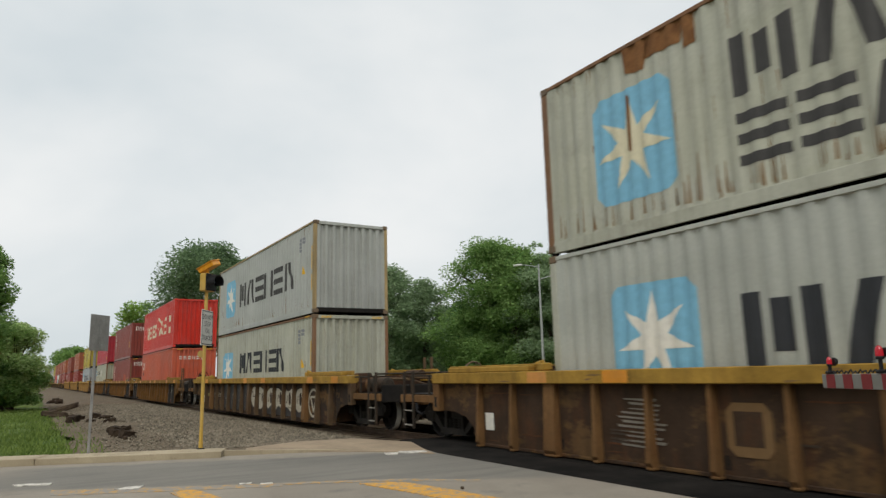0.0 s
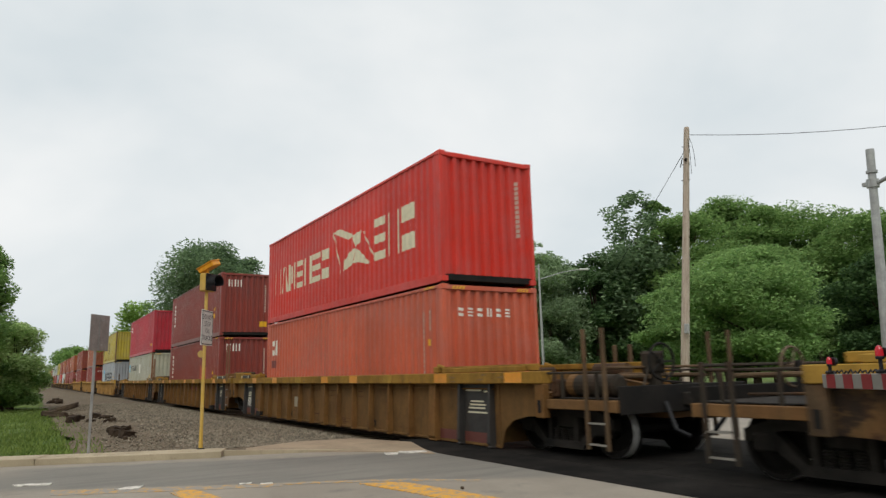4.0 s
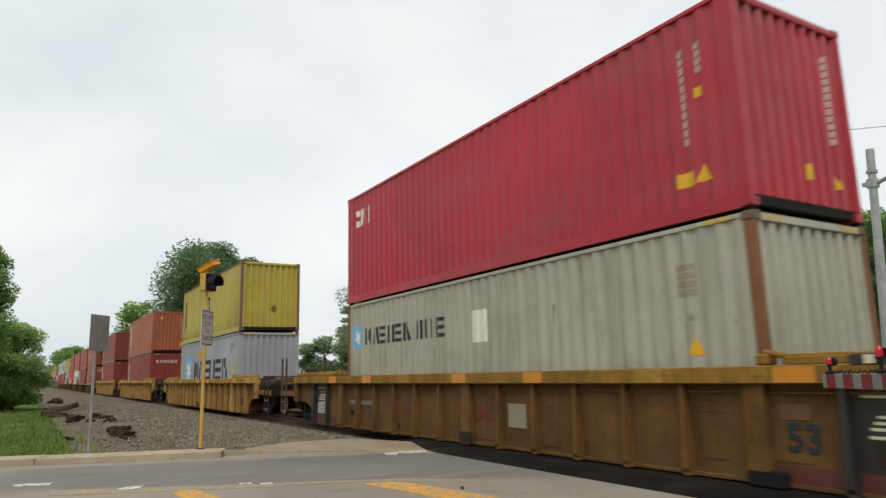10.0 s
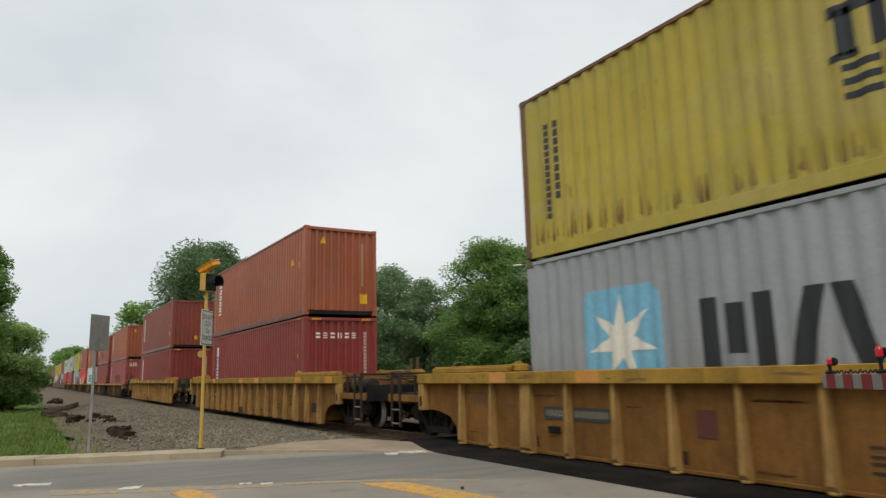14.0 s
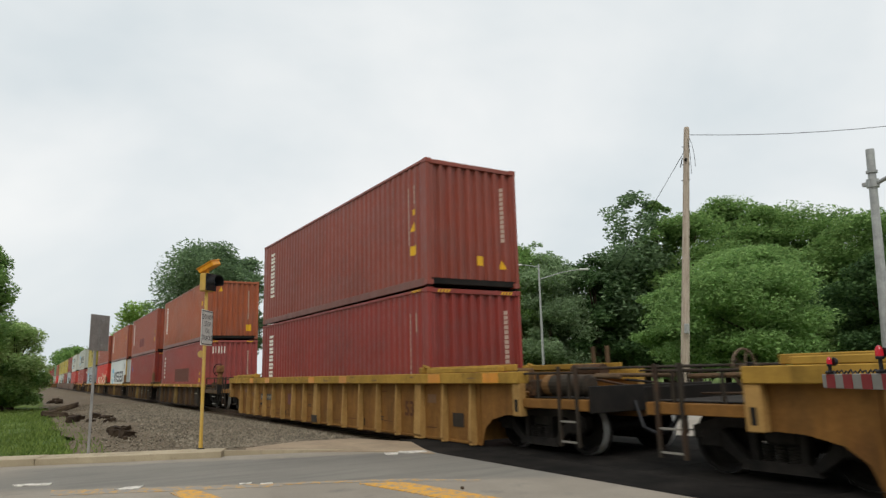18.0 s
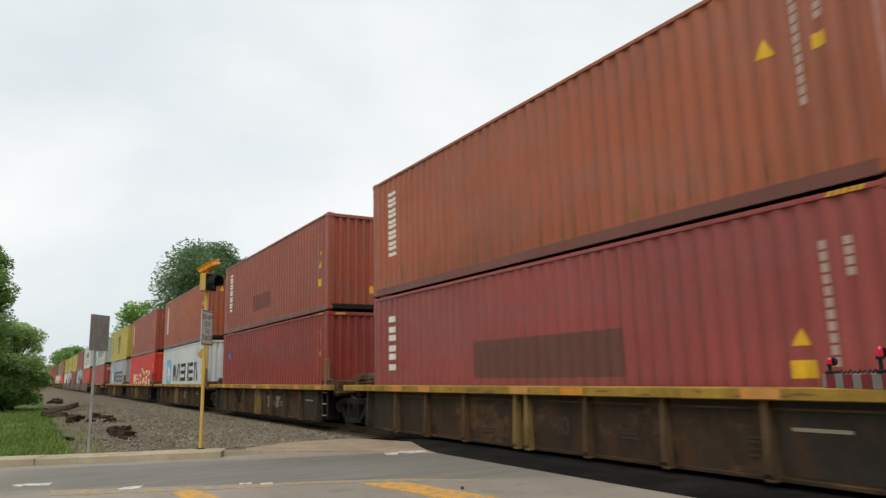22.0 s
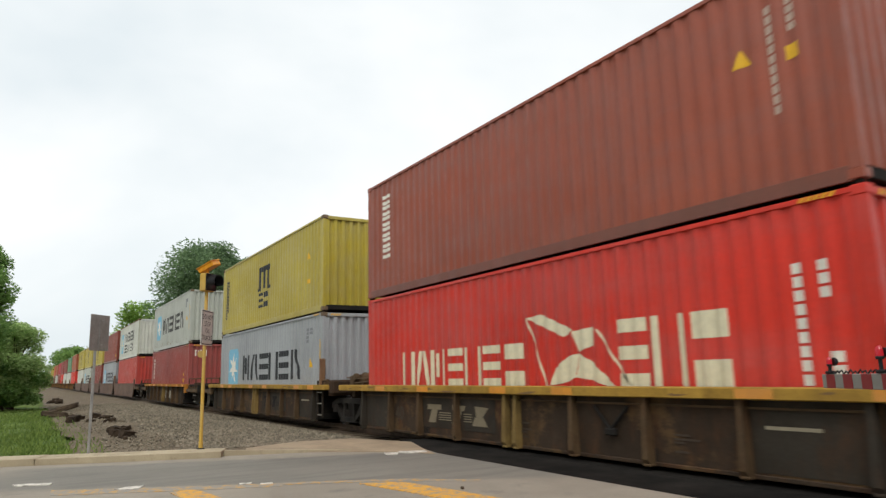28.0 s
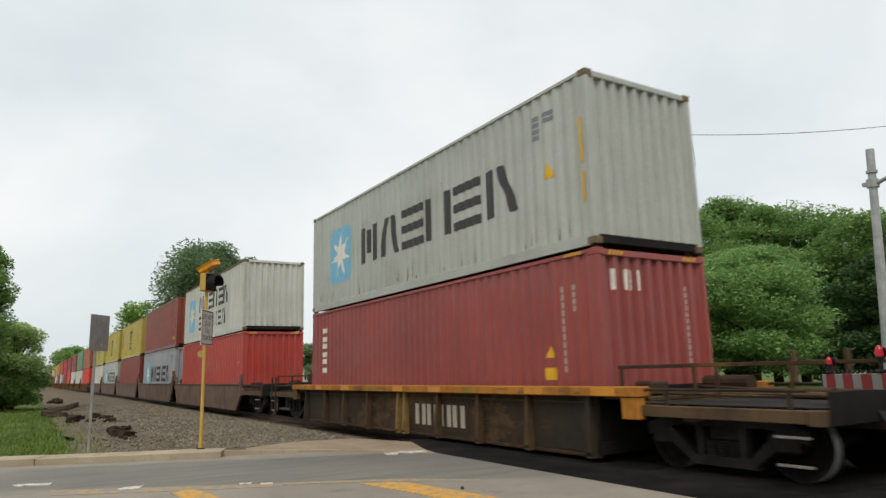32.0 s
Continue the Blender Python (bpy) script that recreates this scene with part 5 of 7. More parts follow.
def end_orange(b):
    b("end_data_panel", column(0.74, 0.065, 1.0, 2.45, 12), M_MARK_DIM)
    b("end_sticker", [rect(0.66, 0.92, 0.40, 0.72), [(-0.72, 2.34), (-0.52, 2.34), (-0.62, 2.58)]], M_TAG)


def end_column(b):
    b("end_data_panel", column(0.82, 0.065, 1.1, 2.45, 12), M_MARK_DIM)


def end_dot(b):
    b("end_sticker", [[(0.02, 0.92), (0.16, 0.72), (0.30, 0.92), (0.16, 1.12)]], M_STAIN)


def end_tag(b):
    b("end_data_panel", column(0.78, 0.06, 1.1, 2.4, 12), M_MARK_DIM)
    b("end_sticker", [rect(0.55, 0.88, 0.42, 0.66)], M_TAG)


def end_word(b):
    b("end_lettering", figures("hih", -0.92, -0.30, 2.25, 2.58, 0.3, 0.12), M_MARK_WHITE, "three white letter shapes")


def container(at, paint_m, label, marks=(), end_marks=(), post=None, group="stacked freight containers"):
    """A 40 ft high-cube box: corrugated sides and front, doors at the rear, posts, rails and castings. Local origin: middle of its underside."""
    c = thing("shipping_container", label, "container", at, group)
    post = post or paint_m
    pale = paint_m in (M_WHITE_CLEAN, M_GREY_DULL, M_CREAM, M_GREY, M_GREY_OLD, M_WHITE, M_YELLOW, M_LIGHT, M_YELLOW_NEW)
    rail_m = M_POST_RUST if paint_m in (M_GREY_OLD, M_WHITE, M_YELLOW) else M_POST_BLEED if paint_m == M_GREY_DULL else paint_m
    hx, hy = CL / 2, CW / 2
    if "side_wall" not in MESH:
        MESH["side_wall"] = sheet(SIDE_WAVE, on_side, 0.15, CH - 0.05).mesh("side_wall")
        MESH["front_wall"] = sheet(END_WAVE, on_end, 0.16, CH - 0.10).mesh("front_wall")
        MESH["far_wall"] = sheet(SIDE_WAVE, lambda u, d, z: (u, -SIDE_Y - d, z), 0.15, CH - 0.05).mesh("side_wall")
        s = Shape()
        for i in range(12):
            s.box(-hx + 0.16 + i * 0.99, -hx + 0.16 + i * 0.99 + 0.90, -hy + 0.06, hy - 0.06, CH - 0.050, CH - 0.018)
        s.box(-hx + 0.1, hx - 0.1, -hy + 0.05, hy - 0.05, CH - 0.062, CH - 0.03)
        MESH["roof"] = s.mesh("roof")
        s = Shape().box(-hx + 0.15, hx - 0.15, -hy + 0.06, hy - 0.06, 0.12, 0.16)
        for i in range(24):
            x = -hx + 0.4 + i * 0.495
            s.box(x, x + 0.05, -hy + 0.05, hy - 0.05, 0.03, 0.12)
        MESH["underframe"] = s.mesh("underframe")
        for sgn, key in ((-1, "door1"), (1, "door2")):
            s = Shape().box(-hx + 0.03, -hx + 0.07, sgn * 0.015, sgn * (hy - 0.12), 0.18, CH - 0.13)
            for k in range(4):
                s.box(-hx + 0.02, -hx + 0.035, sgn * 0.07, sgn * (hy - 0.18), 0.3 + k * 0.62, 0.3 + k * 0.62 + 0.4, c=0.006)
            MESH[key] = s.mesh("door")
            s = Shape()
            for y in (0.30, 0.80):
                s.rod((-hx + 0.005, sgn * y, 0.14), (-hx + 0.005, sgn * y, CH - 0.10), 0.017, n=6)
            MESH[key + "rod"] = s.mesh("lock_rod")
    part("side_wall", MESH["side_wall"], paint_m, c)
    part("side_wall", MESH["far_wall"], paint_m, c)
    part("front_wall", MESH["front_wall"], paint_m, c)
    part("roof", MESH["roof"], paint_m, c)
    tagged(part("underframe", MESH["underframe"], M_GRIME_SHADE, c), kind="stuff")
    for k, sy in enumerate((-1, 1)):
        part("top_rail", box_mesh(f"top_rail{k}", -hx + 0.12, hx - 0.12, sy * hy, sy * (hy - 0.06), CH - 0.075, CH - 0.012, c=0.006), rail_m, c)
        part("bottom_rail", box_mesh(f"bottom_rail{k}{int(at.translation.z > 1)}", -hx + 0.12, hx - 0.12, sy * (hy - 0.004), sy * (hy - 0.05), -0.012 if at.translation.z > 1 else 0.02, 0.165, c=0.005), M_UNDER if (at.translation.z > 1 and not pale and paint_m not in (M_RED, M_RED_DEEP, M_SALMON)) else paint_m, c)
        for j, sx in enumerate((-1, 1)):
            part("corner_post", box_mesh(f"corner_post{k}{j}", sx * (hx - 0.004), sx * (hx - 0.155), sy * (hy - 0.003), sy * (hy - 0.10), 0.11, CH - 0.11, c=0.012), post, c)
            for i, (za, zb) in enumerate(((0.0, 0.118), (CH - 0.118, CH))):
                part("corner_casting", box_mesh(f"corner_casting{k}{j}{i}", sx * (hx + 0.003), sx * (hx - 0.178), sy * (hy + 0.004), sy * (hy - 0.162), za, zb, c=0.012), M_WORN if pale else post, c)
        door = part("door", MESH[f"door{k + 1}"], paint_m, c)
        part("lock_rod", MESH[f"door{k + 1}rod"], M_GALV, door)
    for j, sx in enumerate((-1, 1)):
        part("end_header", box_mesh(f"end_header{j}", sx * (hx - 0.01), sx * (hx - 0.1), -hy + 0.1, hy - 0.1, CH - 0.12, CH - 0.02, c=0.006), paint_m, c)
        part("end_sill", box_mesh(f"end_sill{j}", sx * (hx - 0.05), sx * (hx - 0.14), -hy + 0.1, hy - 0.1, 0.03, 0.17, c=0.006), paint_m if sx < 0 else M_GRIME_SHADE, c)
    if at.translation.z < 1:
        if "hazard" not in MESH:
            s = Shape()
            for y in (-1.02, 0.70):
                for i in range(4):
                    s.add([(hx - 0.004, y + 0.085 * i, CH - 0.105), (hx - 0.004, y + 0.085 * i + 0.045, CH - 0.105), (hx - 0.004, y + 0.085 * i + 0.085, CH - 0.035), (hx - 0.004, y + 0.085 * i + 0.04, CH - 0.035)], [(0, 1, 2, 3)])
            for i in range(5):
                s.add([(hx - 0.75 + 0.085 * i, -hy - 0.004, CH - 0.07), (hx - 0.70 + 0.085 * i, -hy - 0.004, CH - 0.07), (hx - 0.66 + 0.085 * i, -hy - 0.004, CH - 0.016), (hx - 0.71 + 0.085 * i, -hy - 0.004, CH - 0.016)], [(0, 1, 2, 3)])
            MESH["hazard"] = s.mesh("hazard_marking")
        tagged(part("hazard_marking", MESH["hazard"], M_TAG, c), kind="stuff")
    else:
        for j, sx in enumerate((-1, 1)):
            for k, sy in enumerate((-1, 1)):
                part("twist_lock", box_mesh(f"twist_lock{j}{k}", sx * (hx - 0.03), sx * (hx - 0.15), sy * (hy - 0.03), sy * (hy - 0.13), -0.055, 0.0, c=0.012), M_GRIME_SHADE, c)

    def put(points, to_xyz):
        def b(name, polys, mat, lab="", lift=0.004):
            if name in ("lettering", "end_lettering") or (name == "emblem" and len(polys) > 1):
                for q in (r_ for g in polys for r_ in (g if isinstance(g[0], list) else [g])):
                    part("emblem_piece" if name == "emblem" else "letter_bar", lay([q], points, to_xyz, lift), mat, c)
                return
            for q in polys if name in ("sticker", "reflector", "end_sticker") else ():
                part("sticker", lay([q], points, to_xyz, lift), mat, c)
            if name not in ("sticker", "reflector", "end_sticker"):
                return tagged(part(name, lay(polys, points, to_xyz, lift), mat, c, lab), kind="stuff" if "data" in name else "")
        return b

    for f in marks:
        f(put(SIDE_WAVE, on_side))
    for f in end_marks:
        f(put(END_WAVE, on_end))
    return c


# ---- well wagons ----
WHEEL_R = 0.42


def truck_parts(parent, x, wheelsets):
    """A two-axle truck at x under a wagon: bolster with springs, two side frames, two wheelsets."""
    if "sideframe" not in MESH:
        MESH["bolster"] = Shape().box(-0.22, 0.22, -1.0, 1.0, 0.42, 0.66, c=0.03).box(-0.16, 0.16, -0.7, 0.7, 0.30, 0.44, c=0.02).lathe([(0.0, 0.74), (0.26, 0.74), (0.28, 0.66)], 16).mesh("bolster")
        for sgn, key in ((-1, "sideframe"), (1, "sideframe2")):
            s = Shape()
            y0, y1 = sgn * 0.93, sgn * 1.07
            s.prism([(-1.16, 0.44), (-1.16, 0.60), (-0.72, 0.74), (0.72, 0.74), (1.16, 0.60), (1.16, 0.44), (0.68, 0.60), (-0.68, 0.60)], y0, y1)
            s.prism([(-0.98, 0.52), (-0.76, 0.58), (-0.32, 0.16), (-0.44, 0.14)], y0, y1)
            s.prism([(0.98, 0.52), (0.76, 0.58), (0.32, 0.16), (0.44, 0.14)], y0, y1)
            s.prism([(-0.50, 0.12), (0.50, 0.12), (0.40, 0.24), (-0.40, 0.24)], sgn * 0.91, sgn * 1.09)
            s.box(-0.36, -0.26, y0, y1, 0.2, 0.64, c=0.01).box(0.26, 0.36, y0, y1, 0.2, 0.64, c=0.01)
            for sx in (-0.89, 0.89):
                s.box(sx - 0.16, sx + 0.16, sgn * 0.90, sgn * 1.10, 0.34, 0.56, c=0.03)
            MESH[key] = s.mesh("side_frame")
        for sgn in (-1, 1):
            s = Shape()
            for i in range(3):
                for k in range(6):
                    s.lathe([(0.06, 0.235 + k * 0.032), (0.075, 0.25 + k * 0.032), (0.06, 0.265 + k * 0.032)], 8, "z", (-0.17 + i * 0.17, sgn * 1.0, 0))
            MESH["spring_nest", sgn] = s.mesh("spring_nest")
        s = Shape().rod((0, -0.95, 0), (0, 0.95, 0), 0.08, n=12)
        for sgn in (-1, 1):
            s.lathe([(0.0, sgn * 0.98), (0.10, sgn * 0.98), (0.12, sgn * 0.96), (0.12, sgn * 0.88), (0.08, sgn * 0.86)], 12, "y")
            for i in range(3):
                t = i * 2.094
                s.rod((0.06 * math.cos(t), sgn * 0.97, 0.06 * math.sin(t)), (0.06 * math.cos(t), sgn * 1.0, 0.06 * math.sin(t)), 0.018, n=6)
        for sgn in (-1, 1):
            s.lathe([(0.08, sgn * 0.72), (0.14, sgn * 0.80), (0.16, sgn * 0.795), (0.31, sgn * 0.755), (0.36, sgn * 0.83), (WHEEL_R - 0.006, sgn * 0.835), (WHEEL_R, sgn * 0.825),
                     (WHEEL_R + 0.005, sgn * 0.715), (WHEEL_R + 0.03, sgn * 0.70), (WHEEL_R + 0.025, sgn * 0.68), (0.36, sgn * 0.675), (0.30, sgn * 0.71), (0.08, sgn * 0.66)], 28, "y")
        MESH["wheelset"] = s.mesh("wheelset")
    t = part("truck", MESH["bolster"], M_TRUCK, parent, "grimy two-axle cast steel truck", Matrix.Translation((x, 0, 0)))
    part("side_frame", MESH["sideframe"], M_TRUCK, t)
    part("side_frame", MESH["sideframe2"], M_TRUCK, t)
    for sgn in (-1, 1):
        tagged(part("spring_nest", MESH["spring_nest", sgn], M_TRUCK, t), kind="stuff")
    for sx in (-0.89, 0.89):
        w = part("wheelset", MESH["wheelset"], M_WHEEL, t, at=Matrix.Translation((sx, 0, WHEEL_R)))
        if len(w.data.materials) == 1:
            w.data.materials.append(M_TREAD)
            for q in w.data.polygons:
                if math.hypot(q.center.x, q.center.z) > WHEEL_R - 0.012 and 0.71 < abs(q.center.y) < 0.832:
                    q.material_index = 1
        wheelsets.append((w, sx))
    return t


def wagon(xc, kind, ends, body, chord, label, black_panels=False, number="53", near=True):
    """A well wagon. kind 53 or 40: the length of its well. ends: for the leading and the trailing end (half length, 'coupler' or 'joint', truck or not)."""
    w = thing("well_wagon", label, "freight wagon", Matrix.Translation((xc, TRACK_Y, 0)), "well wagons of the train")
    wheelsets = []
    long = kind == 53
    ztop, zbot = (1.34, 1.14) if long else (1.10, 0.96)
    zb = 0.055 if long else 0.10  # foot of the side posts
    half = 8.2 if long else 6.1
    reach = 9.55 if long else 7.0
    smooth_side = body == M_CAR_RUSTY
    if smooth_side and "smooth_panel" not in MESH:
        for sgn in (-1, 1):
            q = [(6.15, 0.10), (6.62, 0.55), (6.80, 0.95), (6.92, 1.48), (6.66, 1.46), (6.50, 1.12)]
            MESH["smooth_panel", sgn] = Shape().prism(q + [(-x, z) for x, z in reversed(q)], sgn * 1.36, sgn * 1.44).mesh("side_panel")
            MESH["smooth_lip", sgn] = Shape().box(-6.45, 6.45, sgn * 1.33, sgn * 1.47, 1.07, 1.125, c=0.012).mesh("top_lip")
        MESH["smooth_panel"] = True
    if ("panel", kind) not in MESH:
        if long:
            poly = [(-half, 0.035), (half, 0.035), (half + 0.12, 0.34), (half + 0.35, 0.51), (half + 0.75, 0.60), (reach - 0.05, 0.62), (reach - 0.05, zbot + 0.02)]
            poly += [(-x, z) for x, z in reversed(poly[2:])]
        else:
            poly = [(-half, 0.10), (half, 0.10), (half, zbot + 0.02), (-half, zbot + 0.02)]
        for sgn in (-1, 1):
            MESH["panel", kind, sgn] = Shape().prism(poly, sgn * 1.335, sgn * 1.36).mesh("side_panel")
            MESH["chord", kind, sgn] = Shape().box(-reach, reach, sgn * 1.28, sgn * 1.52, zbot, ztop, c=0.012).mesh("top_chord")
            MESH["sill", kind, sgn] = Shape().box(-half + 0.02, half - 0.02, sgn * 1.335, sgn * 1.375, zb - 0.03, zb + 0.025, c=0.01).mesh("bottom_sill")
            MESH["ledge", kind, sgn] = Shape().box(-half + 0.1, half - 0.1, sgn * 1.37, sgn * 1.40, zbot - 0.11, zbot - 0.085).mesh("stiffening_strip")
            for wide, key in ((0.070 if long else 0.085, "post"), (0.25, "wide_post")):
                s = Shape()
                yi = sgn * 1.36
                prof_ = [(yi, zb), (sgn * 1.47, zb), (sgn * 1.505, zb + 0.06), (sgn * 1.49, 0.5), (sgn * 1.46, zbot), (yi, zbot)]
                hw = wide / 2
                kk = len(prof_)
                s.add([(-hw - 0.012 * (z < 0.3), y_, z) for y_, z in prof_] + [(hw + 0.012 * (z < 0.3), y_, z) for y_, z in prof_],
                      [tuple(range(kk)), tuple(range(kk, 2 * kk))] + [(i, (i + 1) % kk, kk + (i + 1) % kk, kk + i) for i in range(kk)])
                s.box(-hw - 0.02, hw + 0.02, sgn * 1.36, sgn * 1.49, zb - 0.035, zb + 0.005, c=0.012)
                MESH[key, kind, sgn] = s.mesh("side_post")
            s = Shape().box(-0.455, 0.455, sgn * 1.362, sgn * 1.368, zb, zbot - 0.02)
            MESH["black", kind, sgn] = s.mesh("number_panel")
            s = Shape().box(6.45, 8.95, sgn * 1.33, sgn * 1.50, ztop + 0.003, ztop + 0.095, c=0.012).box(6.3, 9.2, sgn * 1.24, sgn * 1.30, ztop + 0.01, ztop + 0.125, c=0.012).box(6.08, 6.24, sgn * 1.27, sgn * 1.48, ztop + 0.004, ztop + 0.13, c=0.02).rod((6.16, sgn * 1.40, ztop + 0.15), (6.40, sgn * 1.38, ztop + 0.10), 0.035, n=8)
            MESH["guide_f", kind, sgn] = s.mesh("guide_rail")
            s = Shape().box(-6.45, -8.95, sgn * 1.33, sgn * 1.50, ztop + 0.003, ztop + 0.095, c=0.012).box(-6.3, -9.2, sgn * 1.24, sgn * 1.30, ztop + 0.01, ztop + 0.125, c=0.012).box(-6.08, -6.24, sgn * 1.27, sgn * 1.48, ztop + 0.004, ztop + 0.13, c=0.02).rod((-6.16, sgn * 1.40, ztop + 0.15), (-6.40, sgn * 1.38, ztop + 0.10), 0.035, n=8)
            MESH["guide_r", kind, sgn] = s.mesh("guide_rail")
        MESH["floor", kind] = Shape().box(-0.16, 0.16, -1.36, 1.36, 0.12, 0.309, c=0.01).mesh("cross_bearer")
        for sgn in (-1, 1):
            MESH["bulkhead", kind, sgn] = Shape().box(sgn * (half - 0.06), sgn * half, -1.38, 1.38, 0.12, ztop - 0.02).mesh("well_bulkhead")
        MESH["panel", kind] = True
    posts = [-8.0 + 1.0 * i for i in range(17)] if long else [-5.95, -4.5, -3.15, -1.7, -0.10, 0.20, 1.6, 3.05, 4.5, 5.95]
    wide = (-6.0, 0.0, 6.0) if long else ()
    post_m = {M_CAR_BROWN.name: M_POST_TAN, M_CAR_DARK.name: M_POST_DULL, M_CAR_YELLOW.name: M_POST_YELLOW, M_CAR_OCHRE.name: M_POST_OCHRE, M_CAR_SOOT.name: M_POST_SOOT}.get(body.name, body)
    for sgn in (-1, 1):
        if smooth_side:
            part("side_panel", MESH["smooth_panel", sgn], body, w, "smooth slant-ended side panel")
            part("top_lip", MESH["smooth_lip", sgn], body, w)
            continue
        part("side_panel", MESH["panel", kind, sgn], body, w)
        part("top_chord", MESH["chord", kind, sgn], chord, w, "long yellow top chord")
        part("bottom_sill", MESH["sill", kind, sgn], body, w)
        if black_panels or not long:
            part("stiffening_strip", MESH["ledge", kind, sgn], post_m, w)
        for x in posts if (near or sgn < 0) else ():
            key = "wide_post" if (x in wide) else "post"
            part("side_post", MESH[key, kind, sgn], M_POST_PAIR if (x in (-0.10, 0.20) and not long) else M_GRIMEPANEL if (abs(x) > 5.9 and body == M_CAR_SOOT) else M_POST_TAN if (x in (-6.0, 6.0) and body == M_CAR_DARK) else M_BLACKPANEL if (black_panels and abs(x) > 6.9) else post_m, w, at=Matrix.Translation((x, 0, 0)))
        if long:
            part("guide_rail", MESH["guide_f", kind, sgn], chord, w)
            part("guide_rail", MESH["guide_r", kind, sgn], chord, w)
        if black_panels:
            for x in (-7.5, 7.5):
                if sgn < 0:
                    part("red_band", Shape().box(x - 1.45, x + 0.46, -1.370, -1.3665, 0.08, 0.26) if x > 0 else Shape().box(x - 0.46, x + 1.45, -1.370, -1.3665, 0.08, 0.26), M_BAND, w, "dull red lower band")
                    bits = Shape()
                    for i, (u0, u1, z0) in enumerate(((-0.22, 0.2, 0.80), (-0.26, 0.26, 0.74), (-0.3, 0.24, 0.68), (-0.32, 0.34, 0.60), (-0.36, 0.12, 1.0), (0.22, 0.36, 0.98))):
                        bits.box(x + u0, x + u1, -1.371, -1.3685, z0, z0 + 0.03)
                    tagged(part("stencil", bits, M_MARK_CREAM, w), kind="stuff")
                q = part("number_panel", MESH["black", kind, sgn], M_BLACKPANEL, w, "black painted number panel", Matrix.Translation((x, 0, 0)))
    for x in (-5.95, -3.0, 0.0, 3.0, 5.95):
        part("cross_bearer", MESH["floor", kind], M_GRIME_SHADE, w, at=Matrix.Translation((x, 0, 0)))
    for sgn in (-1, 1):
        # short wells: bulkhead painted black for the shade in the end gap
        part("well_bulkhead", MESH["bulkhead", kind, sgn], body if long else M_GRIME_SHADE, w)
    for sgn, (length, how, truck) in zip((1, -1), ends):
        key = ("end", kind, sgn, how, round(length, 1), body == M_CAR_OCHRE)
        if key not in MESH:
            s = Shape()
            zt = ztop - 0.12
            zs = 0.90 if long else 0.86  # top of the end sills
            if how == "coupler":
                s.box(sgn * half, sgn * (length - 0.55), -0.32, 0.32, 0.60, zs, c=0.01)
                s.box(sgn * (length - 0.74), sgn * (length - 0.52), -1.44, 1.44, zs - 0.17, zs, c=0.01)
                for sy in (-1, 1):
                    s.box(sgn * (reach - 0.06), sgn * (length - 0.75), sy * 1.34, sy * 1.44, zs - 0.15, zs - 0.004, c=0.008)
                    s.box(sgn * (length - 2.45), sgn * (length - 2.25), sy * 0.33, sy * 1.33, zs - 0.2, zs - 0.02, c=0.01)
                s.box(sgn * (half - 0.05), sgn * (reach - 0.05), -1.27, 1.27, zs + 0.05, zs + 0.09)
                s.box(sgn * (reach - 0.22), sgn * (reach - 0.05), -1.30, 1.30, zs - 0.16, zs + 0.04, c=0.012)
                MESH[key, "g"] = Shape().box(sgn * reach, sgn * (length - 0.56), -1.30, 1.30, zs + 0.003, zs + 0.022, c=0.004).mesh("platform")
                for sy in (-1, 1):
                    h_ = Shape().rod((sgn * (reach - 0.1), sy * 1.38, ztop - 0.04), (sgn * (length - 0.74), sy * 1.38, ztop - 0.04), 0.020, n=6)
                    for x in (reach + 0.35, length - 0.95):
                        h_.box(sgn * x - 0.02, sgn * x + 0.02, sy * 1.36, sy * 1.40, zs, ztop - 0.03)
                    MESH[key, "h", sy] = h_.mesh("handrail")
                    MESH[key, "p", sy] = Shape().rod((sgn * (reach - 0.1), sy * 1.10, ztop - 0.20), (sgn * (length - 0.7), sy * 1.22, zs + 0.12), 0.022, n=6).mesh("brake_pipe")
                    MESH[key, "q", sy] = Shape().rod((sgn * (reach - 0.3), sy * 0.55, ztop - 0.10), (sgn * (length - 0.6), sy * 0.62, ztop - 0.12), 0.035, n=8).mesh("brake_rod")
                MESH[key, "a"] = Shape().rod((sgn * (length - 0.45), -0.5, zs - 0.05), (sgn * (length - 0.2), -0.62, zs - 0.42), 0.03, n=6).rod((sgn * (length - 0.2), -0.62, zs - 0.42), (sgn * (length + 0.02), -0.6, zs - 0.50), 0.03, n=6).mesh("air_hose")
            else:
                s.prism([(sgn * half, 0.62), (sgn * half, zt), (sgn * (length - 0.55), zt), (sgn * (length - 0.55), 0.78), (sgn * (length - 1.2), 0.74)], -0.42, 0.42)
                s.box(sgn * (half - 0.05), sgn * (length - 0.7), -1.27, 1.27, zt, zt + 0.04)
                s.box(sgn * (reach - 0.25), sgn * (reach - 0.05), -1.30, 1.30, 0.80, zt + 0.07, c=0.012)
            MESH[key] = s.mesh("end_deck")
            s = Shape()
            if how == "coupler":
                s.box(sgn * (length - 0.56), sgn * (length - 0.1), -0.10, 0.10, 0.78, 0.98, c=0.02)
                s.box(sgn * (length - 0.14), sgn * (length + 0.10), -0.20, 0.06, 0.72, 1.04, c=0.04).box(sgn * (length - 0.05), sgn * (length + 0.12), 0.08, 0.20, 0.74, 1.02, c=0.03)
            else:
                s.box(sgn * (length - 0.6), sgn * (length + 0.02), -0.28, 0.28, 0.74, 1.0, c=0.03)
